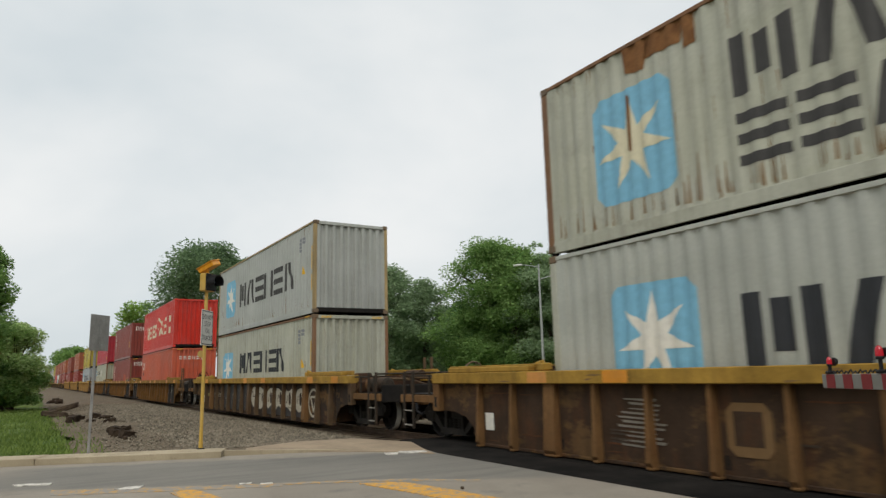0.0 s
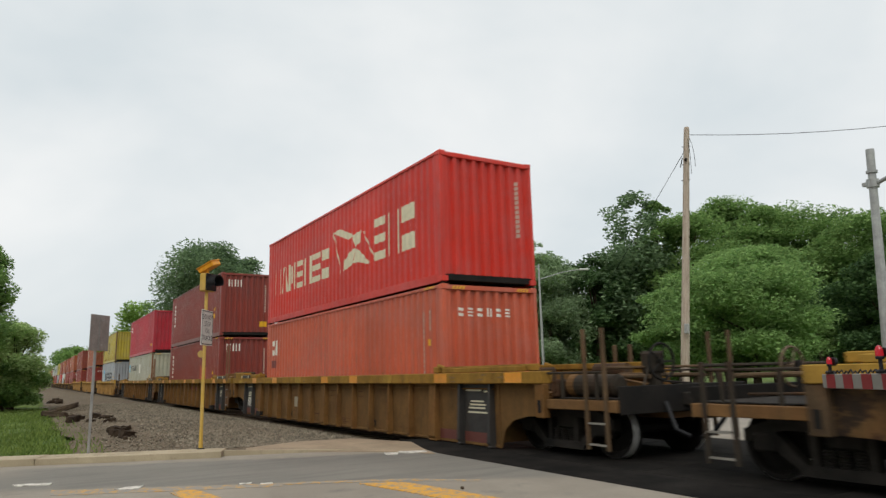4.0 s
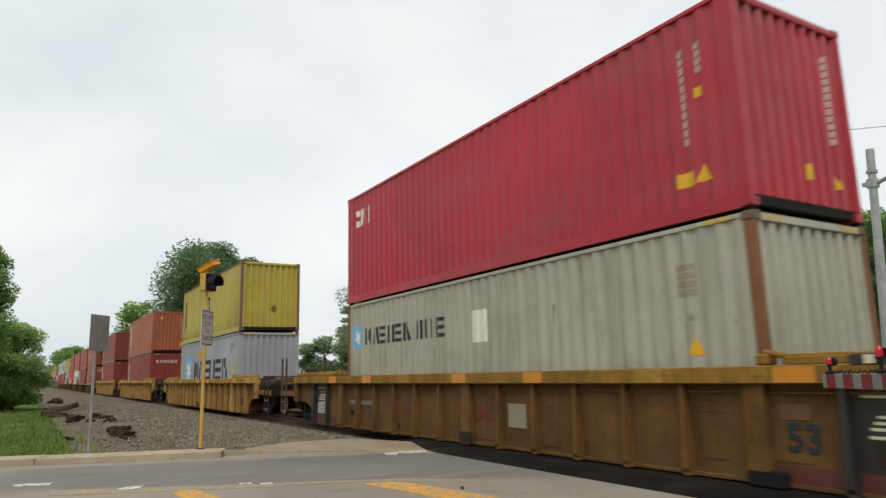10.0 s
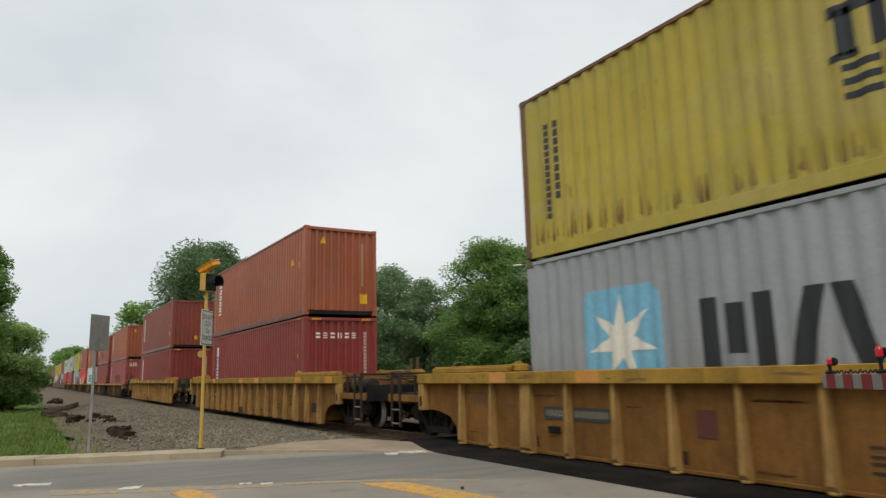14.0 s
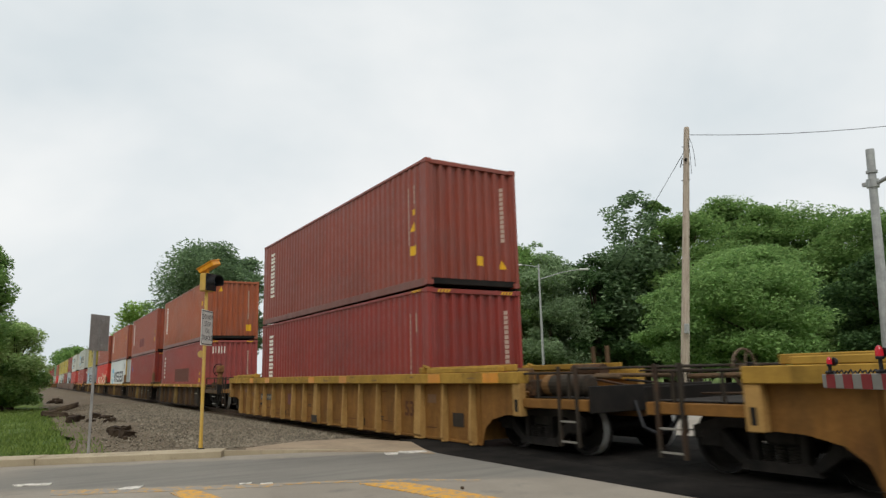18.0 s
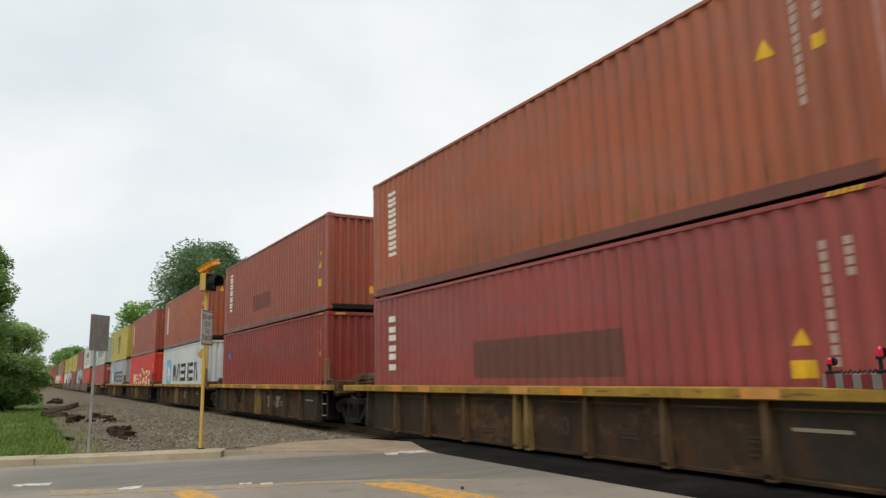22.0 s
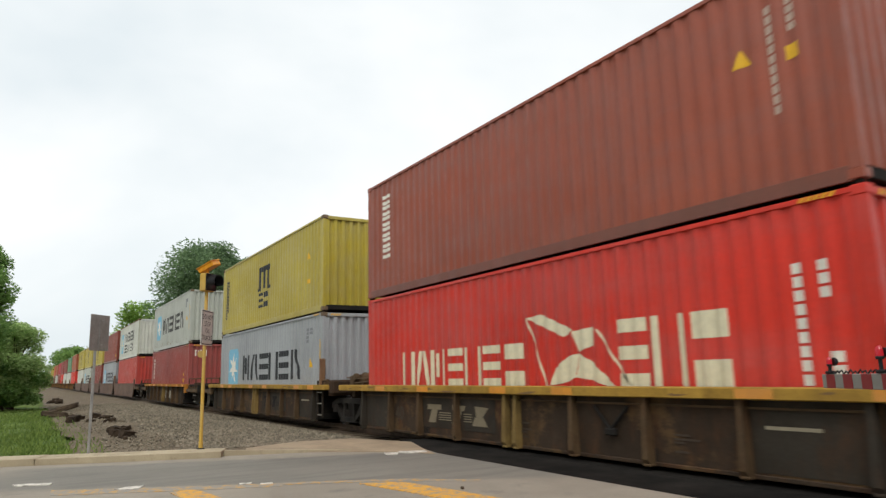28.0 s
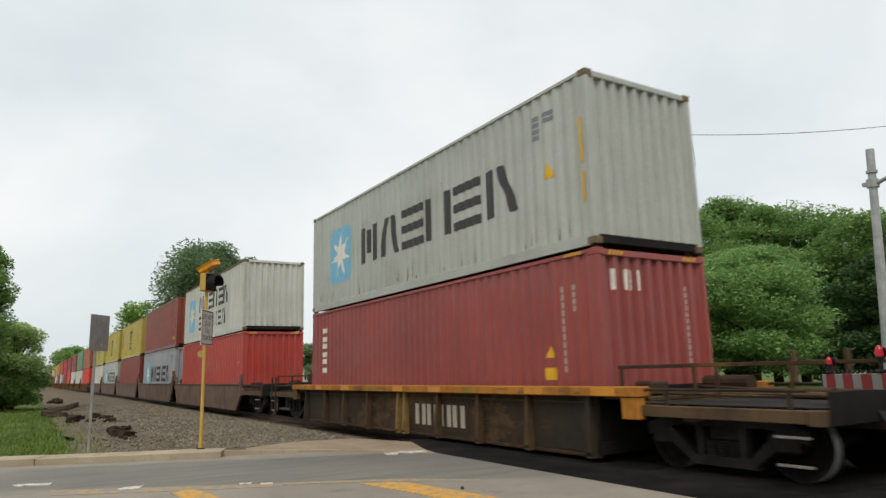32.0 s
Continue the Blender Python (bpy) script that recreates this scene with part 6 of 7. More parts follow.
                s.lathe([(0.0, 1.02), (0.24, 1.02), (0.24, 0.76)], 14, "z", (sgn * (length - 0.05), 0, 0))
            MESH[key, "c"] = s.mesh("coupler")
            s = Shape()
            if how == "coupler":
                s.rod((sgn * (length - 0.72), -1.42, ztop + 0.02), (sgn * (length - 0.72), 1.42, ztop + 0.02), 0.022, n=6)
            else:
                s.rod((sgn * (half + 0.5), -1.38, ztop + 0.10), (sgn * (half + 0.5), 1.38, ztop + 0.10), 0.02, n=6)
            MESH[key, "l"] = s.mesh("grab_bar")
            s = Shape()
            if how == "coupler":
                s.rod((sgn * (half + 0.25), 0.75, ztop - 0.02), (sgn * (half + 1.05), 0.75, ztop - 0.02), 0.13, n=14)
                s.box(sgn * (half + 0.3), sgn * (half + 0.62), -0.95, -0.55, zs + 0.09, ztop + 0.06, c=0.03)
                s.rod((sgn * (half + 0.2), 0.5, ztop - 0.05), (sgn * (length - 0.8), 0.4, zs + 0.06), 0.03, n=6)
                s.rod((sgn * (half + 0.2), -0.9, zs + 0.14), (sgn * (length - 0.7), -0.5, zs + 0.08), 0.02, n=6)
            elif long:
                s.box(sgn * (half + 0.2), sgn * (half + 0.7), -0.35, 0.45, zt + 0.05, zt + 0.2, c=0.03)
                s.rod((sgn * (half + 0.2), 0.5, zt + 0.12), (sgn * (length - 0.5), 0.4, zt + 0.10), 0.03, n=6)
            elif sgn < 0:
                # horizontal air tank with straps, valve box and pipes over the joint
                tank_x, tank_z = -(half + 0.95), zt + 0.30
                s.lathe([(0.0, -0.34), (0.08, -0.32), (0.12, -0.26), (0.12, 0.26), (0.08, 0.32), (0.0, 0.34)], 16, "x", (tank_x, -0.75, tank_z))
                for q in (-0.24, 0.24):
                    s.lathe([(0.12, q - 0.03), (0.135, q - 0.03), (0.135, q + 0.03), (0.12, q + 0.03)], 16, "x", (tank_x, -0.75, tank_z))
                    s.box(tank_x + q - 0.03, tank_x + q + 0.03, -0.84, -0.66, zt + 0.02, tank_z - 0.08)
                s.box(tank_x - 0.62, tank_x - 0.40, -1.05, -0.78, zt + 0.05, zt + 0.36, c=0.03).box(tank_x + 0.30, tank_x + 0.42, -1.1, -0.9, zt + 0.05, zt + 0.30, c=0.02)
                s.rod((tank_x - 0.9, -1.0, zt + 0.30), (tank_x + 0.5, -1.05, zt + 0.26), 0.02, n=6).rod((tank_x - 0.2, -0.7, tank_z + 0.1), (tank_x - 0.55, -0.9, zt + 0.34), 0.02, n=6).rod((tank_x + 0.1, -0.8, tank_z + 0.12), (tank_x + 0.55, -0.6, tank_z - 0.02), 0.018, n=6)
                s.lathe([(0.0, -0.06), (0.09, -0.05), (0.09, 0.05), (0.0, 0.06)], 12, "y", (tank_x - 0.28, -1.0, tank_z + 0.02))
                s.box(-(half + 0.30), -(half + 0.12), -0.62, -0.20, zt + 0.04, zt + 0.42, c=0.03).rod((-(half + 0.30), -0.4, zt + 0.2), (-(half + 0.5), -0.4, zt + 0.2), 0.07, n=10)
                s.box(-(half + 0.9), -(half + 0.2), 0.1, 0.7, zt + 0.05, zt + 0.24, c=0.03)
                s.rod((-(half + 0.2), 0.5, zt + 0.30), (-(length - 0.4), 0.4, zt + 0.18), 0.03, n=6)
                s.rod((-(half + 0.05), -1.15, zt + 0.20), (-(length - 0.3), -1.0, zt + 0.16), 0.022, n=6)
            else:
                s.box(half + 0.26, half + 0.55, -1.30, -1.22, zt + 0.04, ztop + 0.16, c=0.02)
                s.box(half + 0.2, half + 0.7, -0.35, 0.45, zt + 0.05, zt + 0.2, c=0.03)
                s.rod((half + 0.2, 0.5, zt + 0.12), (length - 0.5, 0.4, zt + 0.10), 0.03, n=6)
            MESH[key, "b"] = s.mesh("brake_gear")
        part("end_deck", MESH[key], (M_CAR_YELLOW if body == M_CAR_YELLOW else M_POST_TAN if long else M_POST_DULL) if how == "coupler" else body, w)
        if how == "coupler":
            zs = 0.90 if long else 0.86
            part("end_plate", box_mesh(f"end_plate{sgn}_{length}_{zs}_", sgn * (length - 0.515), sgn * (length - 0.47), -1.40, 1.40, 0.70, zs + 0.20, c=0.01), M_GRIME_SHADE, w, "black upright end plate")
            for sy in (-1, 1):
                for k in range(2):
                    part("ladder_rung", box_mesh(f"ladder_rung{sgn}_{length}_", -0.20, 0.20, -0.022, 0.022, -0.012, 0.012), M_RUNG, w, at=Matrix.Translation((sgn * (length - 0.92), sy * 1.44, 0.27 + 0.30 * k)))
            if long and sgn > 0:
                tank = part("air_tank", MESH.setdefault("end_tank", Shape().lathe([(0.0, 0.0), (0.13, 0.0), (0.17, 0.07), (0.17, 1.0), (0.12, 1.06), (0.0, 1.07)], 18, "x").mesh("air_tank")), M_GRIMEPANEL, w, "dark horizontal air tank", Matrix.Translation((reach + 0.22, -1.06, zs + 0.20)))
                part("tank_cap", MESH.setdefault("end_cap", Shape().lathe([(0.0, -0.01), (0.14, -0.01), (0.18, 0.05), (0.18, 0.20), (0.172, 0.20)], 18, "x").mesh("tank_cap")), M_POST_TAN, tank, "tan painted tank end")
                part("valve_box", MESH.setdefault("end_valve", Shape().box(reach + 0.02, reach + 0.18, -1.34, -0.80, zs + 0.02, zs + 0.30, c=0.03).rod((reach + 0.1, -1.36, zs + 0.16), (reach + 0.1, -1.2, zs + 0.16), 0.06, n=10).mesh("valve_box")), M_CAR_BROWN, w, "rusty brake valve")
            part("platform", MESH[key, "g"], M_TRUCK, w, "dark grating platform")
            part("air_hose", MESH[key, "a"], M_RUBBERY, w)
            for sy in (-1, 1):
                part("handrail", MESH[key, "h", sy], M_GRIMEPANEL, w)
                if sy > 0:
                    part("brake_pipe", MESH[key, "p", sy], M_TRUCK, w)
                part("brake_rod", MESH[key, "q", sy], M_POST_DULL, w)
        part("coupler", MESH[key, "c"], M_TRUCK, w, "rusty knuckle coupler" if how == "coupler" else "articulated joint")
        if (how == "coupler" and (long or sgn < 0)) or (how == "joint" and sgn > 0):
            rail_m = M_POST_DULL if body == M_CAR_OCHRE and how == "coupler" else M_POST_RUST if long and how == "joint" else M_GRIMEPANEL
            part("grab_bar", MESH[key, "l"], rail_m, w)
            for sy in (-1, 1):
                if how == "coupler":
                    tall, thick, yy, feet = ztop + (0.60 if body == M_CAR_OCHRE else 0.06 if long else 0.24), 0.028, 1.44, (length - 0.72, length - 1.12)
                else:
                    tall, thick, yy, feet = ztop + (1.36 if long and sy < 0 else 0.12), 0.016, 1.40, (half + 0.12, half + 0.50)
                for x in feet:
                    part("ladder_rail", box_mesh(f"ladder_rail{tall:.2f}_{thick}_", -thick, thick, -0.025, 0.025, 0.2, tall, c=0.004), rail_m, w, at=Matrix.Translation((sgn * x, sy * yy, 0)))
            if how == "joint":
                for sy in (-1, 1):
                    for k in range(3):
                        part("ladder_rung", box_mesh("ladder_rung_joint", -0.19, 0.19, -0.02, 0.02, -0.012, 0.012), M_RUNG, w, at=Matrix.Translation((half + 0.31, sy * 1.40, 0.27 + 0.31 * k)))
        part("brake_gear", MESH[key, "b"], M_POST_DULL if how == "joint" and not long else M_CAR_BROWN, w)
        if black_panels and how == "joint":
            for sy in (-1, 1):
                x0, x1 = (8.62, 9.10) if sgn > 0 else (8.10, 9.12)
                part("end_block", box_mesh(f"end_block{sgn}_{sy}_", sgn * x0, sgn * x1, sy * 1.20, sy * 1.526, ztop - 0.10, ztop + 0.19, c=0.02), M_CHORD_OLD if sgn < 0 else M_POST_TAN, w, "worn yellow block on the chord end")
                part("stop_block", box_mesh(f"stop_block{sgn}_{sy}_", sgn * 9.18, sgn * 9.52, sy * 1.18, sy * 1.50, ztop + 0.004, ztop + (0.22 if sgn < 0 else 0.09), c=0.03), M_POST_TAN, w, "tan stop block")
                part("dark_cap", box_mesh(f"dark_cap{sgn}_{sy}_", sgn * 7.15, sgn * (8.60 if sgn > 0 else 8.08), sy * 1.22, sy * 1.528, ztop - 0.02, ztop + 0.10, c=0.015), M_BLACKPANEL, w, "black painted chord cap")
                for x in (7.35, 8.2):
                    part("reflector", box_mesh(f"reflector_small{sy}_", -0.05, 0.05, sy * 1.529, sy * 1.532, ztop + 0.0, ztop + 0.085), M_MARK_CREAM, w, at=Matrix.Translation((sgn * x, 0, 0)))
                part("post_foot", box_mesh(f"post_foot{sgn}_{sy}_", sgn * 5.86, sgn * 6.30, sy * 1.37, sy * 1.512, 0.015, 0.20, c=0.02), M_GRIME_SHADE, w)
        if long:
            for sy in (-1, 1):
                part("end_post", box_mesh(f"end_post{sgn}_{sy}_", sgn * 9.34, sgn * 9.56, sy * 1.362, sy * 1.50, 0.60, zbot, c=0.012), post_m, w)
                part("post_slot", box_mesh(f"post_slot{sgn}_{sy}_", sgn * 9.41, sgn * 9.49, sy * 1.501, sy * 1.504, 0.68, 0.88), M_GRIME_SHADE, w)
        if how == "coupler":
            for x in (reach - 1.15, reach - 0.75) if long else (reach + 0.5, reach + 1.3):
                part("stake", box_mesh(f"stake{kind}_", -0.035, 0.035, 1.28, 1.35, ztop - 0.02, ztop + 0.46, c=0.01), M_POST_DULL, w, at=Matrix.Translation((sgn * x, 0, 0)))
            if not long:
                for sy in (-1, 1):
                    part("chord_bracket", box_mesh(f"chord_bracket{sgn}_{sy}_", sgn * (reach - 0.34), sgn * (reach - 0.02), sy * 1.36, sy * 1.50, zbot - 0.30, zbot - 0.003, c=0.012), chord if sgn > 0 else M_POST_DULL, w)
        if how == "joint" and sgn > 0 and not long:
            for sy in (-1, 1):
                part("guide_post", box_mesh(f"guide_post{sy}_", half + 0.10, half + 0.21, sy * 1.20, sy * 1.36, ztop - 0.05, ztop + 0.74, c=0.02), M_POST_RUST, w, "upright rusty container guide")
        if how == "joint":
            if sgn > 0 and near and not smooth_side:
                # rounded housing that covers the joint beside the chord ends
                part("joint_housing", MESH.setdefault(("housing", kind), Shape().box(reach + 0.08, reach + (0.34 if long else 0.36), -1.42, -0.62, 0.74 if long else 0.84, ztop + (0.24 if long else 0.13), c=0.05).box(reach + 0.0, reach + 0.30, -1.36, -0.7, ztop - 0.30, ztop - 0.06, c=0.03).mesh("joint_housing")), M_CAR_BROWN, w, "grimy brown joint housing")
            elif not long and near and not smooth_side:
                for sy in (-1, 1):
                    part("chord_tip", box_mesh(f"chord_tip{sy}_", -reach - 0.34, -reach - 0.002, sy * 1.29, sy * 1.51, zbot, ztop, c=0.012), chord, w)
            part("connector_plate", box_mesh(f"connector_plate{sgn}_{length}_{ztop}_", sgn * (length - 0.30), sgn * (length - 0.03), -0.9 if long else -0.45, 0.9 if long else 0.45, 0.62, ztop - 0.14, c=0.02), M_GRIMEPANEL, w, "dark upright connector plate")
        if not long and not smooth_side:
            for sy in (-1, 1):
                part("end_bay_plate", box_mesh(f"end_bay_plate{sgn}_{sy}_", sgn * 4.58, sgn * 5.88, sy * 1.362, sy * 1.367, 0.15, zbot - 0.01), M_GRIMEPANEL, w, "dark grimy end bay plate")
            if how == "coupler":
                for y in (-1.18, 0.4):
                    part("handrail", box_mesh(f"handrail{sgn}{y}_{length}_", sgn * 6.35, sgn * (length - 0.5), y - 0.02, y + 0.02, ztop + 0.24, ztop + 0.29, c=0.006), M_CAR_BROWN, w)
                    for x in (6.4, 8.0, length - 0.55):
                        part("stanchion", box_mesh(f"stanchion{y}_", -0.02, 0.02, y - 0.02, y + 0.02, ztop - 0.14, ztop + 0.245), M_CAR_BROWN, w, at=Matrix.Translation((sgn * x, 0, 0)))
        if how == "coupler" and (sgn < 0 and body != M_CAR_OCHRE if long else xc == -179.29 and sgn > 0):
            if "brake_wheel" not in MESH:
                s = Shape()
                for i in range(20):
                    a0, a1 = i * 0.31416, (i + 1) * 0.31416
                    s.rod((0, 0.27 * math.cos(a0), 0.27 * math.sin(a0)), (0, 0.27 * math.cos(a1), 0.27 * math.sin(a1)), 0.018, n=6, caps=False)
                for i in range(5):
                    a0 = i * 1.2566
                    s.rod((0, 0, 0), (0, 0.27 * math.cos(a0), 0.27 * math.sin(a0)), 0.012, n=5, caps=False)
                s.rod((-0.12, 0, 0), (0.03, 0, 0), 0.04, n=10)
                MESH["brake_wheel"] = s.mesh("brake_wheel")
                MESH["brake_stand"] = Shape().box(0.05, 0.12, -0.05, 0.05, -0.36, 0.08, c=0.015).mesh("brake_stand")
                MESH["brake_box"] = Shape().box(0.06, 0.18, -0.10, 0.10, -0.62, 0.16, c=0.02).box(0.02, 0.24, -0.16, 0.16, -0.12, 0.20, c=0.04).rod((0.12, 0.05, -0.1), (0.12, 0.16, -0.6), 0.02, n=6).mesh("brake_stand")
            stand = Matrix.Translation((-length + 0.80, 0.35, ztop - 0.02)) if long else pose(8.45, -1.12, ztop + 0.62, 0, 0, 20)
            part("brake_wheel", MESH["brake_wheel"], M_WORN if long else M_GRIME_SHADE, w, at=stand)
            part("brake_stand", MESH["brake_stand" if long else "brake_box"], M_GRIME_SHADE if long else M_RUSTY, w, at=stand)
            if not long:
                part("stand_column", Shape().box(8.38, 8.52, -1.18, -1.06, 0.87, ztop + 0.30, c=0.015).rod((8.3, -1.12, 0.88), (8.45, -1.12, ztop + 0.25), 0.02, n=6), M_GRIMEPANEL, w)
        if how == "coupler" and body == M_CAR_OCHRE:
            if "end_stand" not in MESH:
                MESH["end_stand"] = Shape().box(-0.07, 0.07, -0.09, 0.09, -0.50, 0.10, c=0.02).box(-0.12, 0.10, -0.17, 0.17, -0.10, 0.24, c=0.04).rod((0.0, 0.12, 0.0), (0.0, 0.2, -0.48), 0.02, n=6).rod((0.05, -0.12, 0.1), (0.2, -0.5, -0.35), 0.018, n=6).mesh("brake_stand")
                s = Shape()
                for i in range(20):
                    a0, a1 = i * 0.31416, (i + 1) * 0.31416
                    s.rod((0, 0.27 * math.cos(a0), 0.27 * math.sin(a0)), (0, 0.27 * math.cos(a1), 0.27 * math.sin(a1)), 0.02, n=6, caps=False)
                for i in range(5):
                    s.rod((0, 0, 0), (0, 0.27 * math.cos(i * 1.2566), 0.27 * math.sin(i * 1.2566)), 0.014, n=5, caps=False)
                MESH["end_wheel"] = s.rod((-0.1, 0, 0), (0.03, 0, 0), 0.045, n=10).mesh("brake_wheel")
            part("brake_stand", MESH["end_stand"], M_GRIMEPANEL, w, at=Matrix.Translation((sgn * (length - 0.68), -0.45, ztop + 0.02)))
            part("brake_wheel", MESH["end_wheel"], M_GRIME_SHADE, w, at=Matrix.Translation((sgn * (length - 0.52), -0.45, ztop + 0.10)))
        if truck:
            truck_parts(w, sgn * (length - 2.12 if how == "coupler" else length), wheelsets)
    rr = random.Random(int(-xc * 10))
    if near and not smooth_side:
        for i in range(3):
            x = rr.uniform(-half + 0.8, half - 0.8)
            bits = []
            for k in range(rr.randint(2, 4)):
                zz = rr.uniform(0.45, 0.55) - 0.07 * k
                lw = rr.uniform(0.16, 0.4)
                bits.append([(x - 0.3, zz), (x - 0.3 + lw, zz), (x - 0.3 + lw, zz + 0.026), (x - 0.3, zz + 0.026)])
            s = Shape()
            for q in bits:
                s.prism(q, -1.3695, -1.366)
            tagged(part("stencil", s, M_STENCIL, w), kind="stuff")
        if long:
            scar = Shape()
            for i in range(16):
                x, z, l, d = rr.uniform(-half + 0.3, half - 1.0), rr.choice((0.17, 0.24, 0.31, 0.8, 0.95)) + rr.uniform(-0.03, 0.03), rr.uniform(0.2, 0.75), rr.uniform(0.006, 0.022)
                x = math.floor(x) + 0.08 + rr.uniform(0, 0.1)
                l = min(l, 0.78)
                top = [(x + l * j / 5, z + d * rr.uniform(0.2, 1.0)) for j in range(6)]
                scar.prism([(x, z - d * 0.5)] + [(x + l * j / 4, z - d * rr.uniform(0.2, 1.0)) for j in range(1, 4)] + [(x + l, z)] + top[::-1], -1.3655, -1.3625)
            tagged(part("panel_scar", scar, M_SCAR, w, "rust scrapes along the side panels"), kind="stuff")
        wear = Shape()
        for i in range(26):
            x, z, l = rr.uniform(-reach + 0.3, reach - 0.6), rr.uniform(zbot + 0.02, ztop - 0.05), rr.uniform(0.08, 0.5)
            wear.add([(x, -1.5215, z), (x + l * 0.6, -1.5215, z - 0.01), (x + l, -1.5215, z + rr.uniform(0.0, 0.02)), (x + l * 0.4, -1.5215, z + rr.uniform(0.012, 0.03))], [(0, 1, 2, 3)])
        tagged(part("chord_wear", wear, M_WORNTAN, w, "scuffs and bare rust on the chord"), kind="stuff")
        for i in range(9):
            x = -reach + 0.9 + i * (2 * reach - 1.8) / 8 + rr.uniform(-0.3, 0.3)
            part("reflector", box_mesh(f"reflector{kind}", -0.24, 0.24, -1.524, -1.5205, zbot + 0.014, ztop - 0.014), M_REFLECT if i % 3 else M_CHORD, w, at=Matrix.Translation((x, 0, 0)))
    return w, wheelsets


def side_paint(w, polys, mat, name="marking", label=""):
    """Flat markings on the near side panel of a wagon."""
    for q in polys:
        part(name, Shape().prism(q, -1.3695, -1.366), mat, w, label)


def number_text(text, size, x, z, w, mat, y=-1.372):
    cu = bpy.data.curves.new("text", "FONT")
    cu.body, cu.size, cu.align_x, cu.offset = text, size, "CENTER", 0.012
    ob = bpy.data.objects.new("text", cu)
    scene.collection.objects.link(ob)
    bpy.context.view_layer.update()
    me = bpy.data.meshes.new_from_object(ob.evaluated_get(bpy.context.evaluated_depsgraph_get()))
    me.materials.clear()
    bpy.data.objects.remove(ob)
    return part("stencil", me, mat, w, "stencilled " + text, Matrix.Translation((x, y, z)) @ pose(0, 0, 0, 90, 0, 0))


# ---- the train: every wagon with its two containers ----
TRAIN, WHEELS = [], []  # (thing, x at the start, y, z) and (wheel, x in its truck)
LOW, HIGH = 0.31, 3.262


def load(xc, z, paint_m, label, marks=(), end_marks=(), post=None, shift=0.0):
    c = container(Matrix.Translation((xc + shift, TRACK_Y + 0.045, z)), paint_m, label, marks, end_marks, post)
    TRAIN.append((c, xc + shift, TRACK_Y + 0.045, z))
    return c


def roll(xc, *a, **k):
    w, ws = wagon(xc, *a, **k)
    TRAIN.append((w, xc, TRACK_Y, 0.0))
    WHEELS.extend(ws)
    return w


C, J = "coupler", "joint"
usual = lambda b: mark_usual(b)
bare = lambda b: mark_usual(b, False)


def triton_low(b):
    mark_upright(b, 6)
    b("sticker", [rect(R + 11.40, R + 11.68, 0.74, 0.96), [(R + 11.42, 1.30), (R + 11.68, 1.30), (R + 11.55, 1.54)], rect(R + 11.5, R + 11.66, 1.68, 1.82)], M_TAG, "yellow stickers")


def triton(b):
    mark_upright(b, 6)
    b("sticker", [[(R + 10.80, 1.74), (R + 11.06, 1.74), (R + 10.93, 1.98)], rect(R + 11.5, R + 11.66, 1.60, 1.78)], M_TAG, "yellow stickers")


texcol = lambda b: mark_upright(b, 3, 0.42, 1.10, 2.42, 0.75)
texstick = lambda b: b("sticker", [rect(R + 10.82, R + 11.12, 0.88, 1.08), [(R + 10.86, 1.24), (R + 11.08, 1.24), (R + 10.97, 1.44)]], M_TAG, "yellow stickers")
pennant_big = lambda b: mark_pennant(b, True)
pennant_low = lambda b: mark_pennant(b, False)
star_low = lambda b: mark_star6(b, M_INK, 0.0)
star_up = lambda b: mark_star6(b, M_INK_GREY, 0.0)
cai = lambda b: b("lettering", figures("dvi", R + 0.6, R + 1.5, 1.78, 2.28, 0.3, 0.12), M_MARK_WHITE, "three white letter shapes")
cai_up = lambda b: b("lettering", figures("dvi", R + 0.55, R + 1.45, 2.0, 2.45, 0.3, 0.12), M_MARK_WHITE, "three white letter shapes")


def blue_label(b):
    b("label_panel", [rect(R + 0.72, R + 1.12, 0.8, 2.0)], M_BLUE, "upright blue label panel")
    b("label_head", [rect(R + 0.72, R + 1.12, 2.0, 2.4)], M_MARK_WHITE, lift=0.006)
    b("lettering", upright_figures("dddd", R + 0.80, R + 1.04, 0.85, 1.95, 0.24, 0.22), M_MARK_WHITE, lift=0.008)


def end_wide_word(b):
    b("end_lettering", figures("dedhde", -0.86, 0.62, 2.22, 2.40, 0.26, 0.3), M_MARK_WHITE, "six small white letter shapes")


def patch(u0, u1, z0, z1, mat):
    return lambda b: b("repaint_patch", [rect(R + u0, R + u1, z0, z1)], mat, "duller repainted rectangle")


def blue_dot(b):
    b("sticker", [[(R + 1.06 + 0.17 * math.cos(t * 0.785), 1.95 + 0.2 * math.sin(t * 0.785)) for t in range(8)]], M_BLUE, "small round blue sticker")


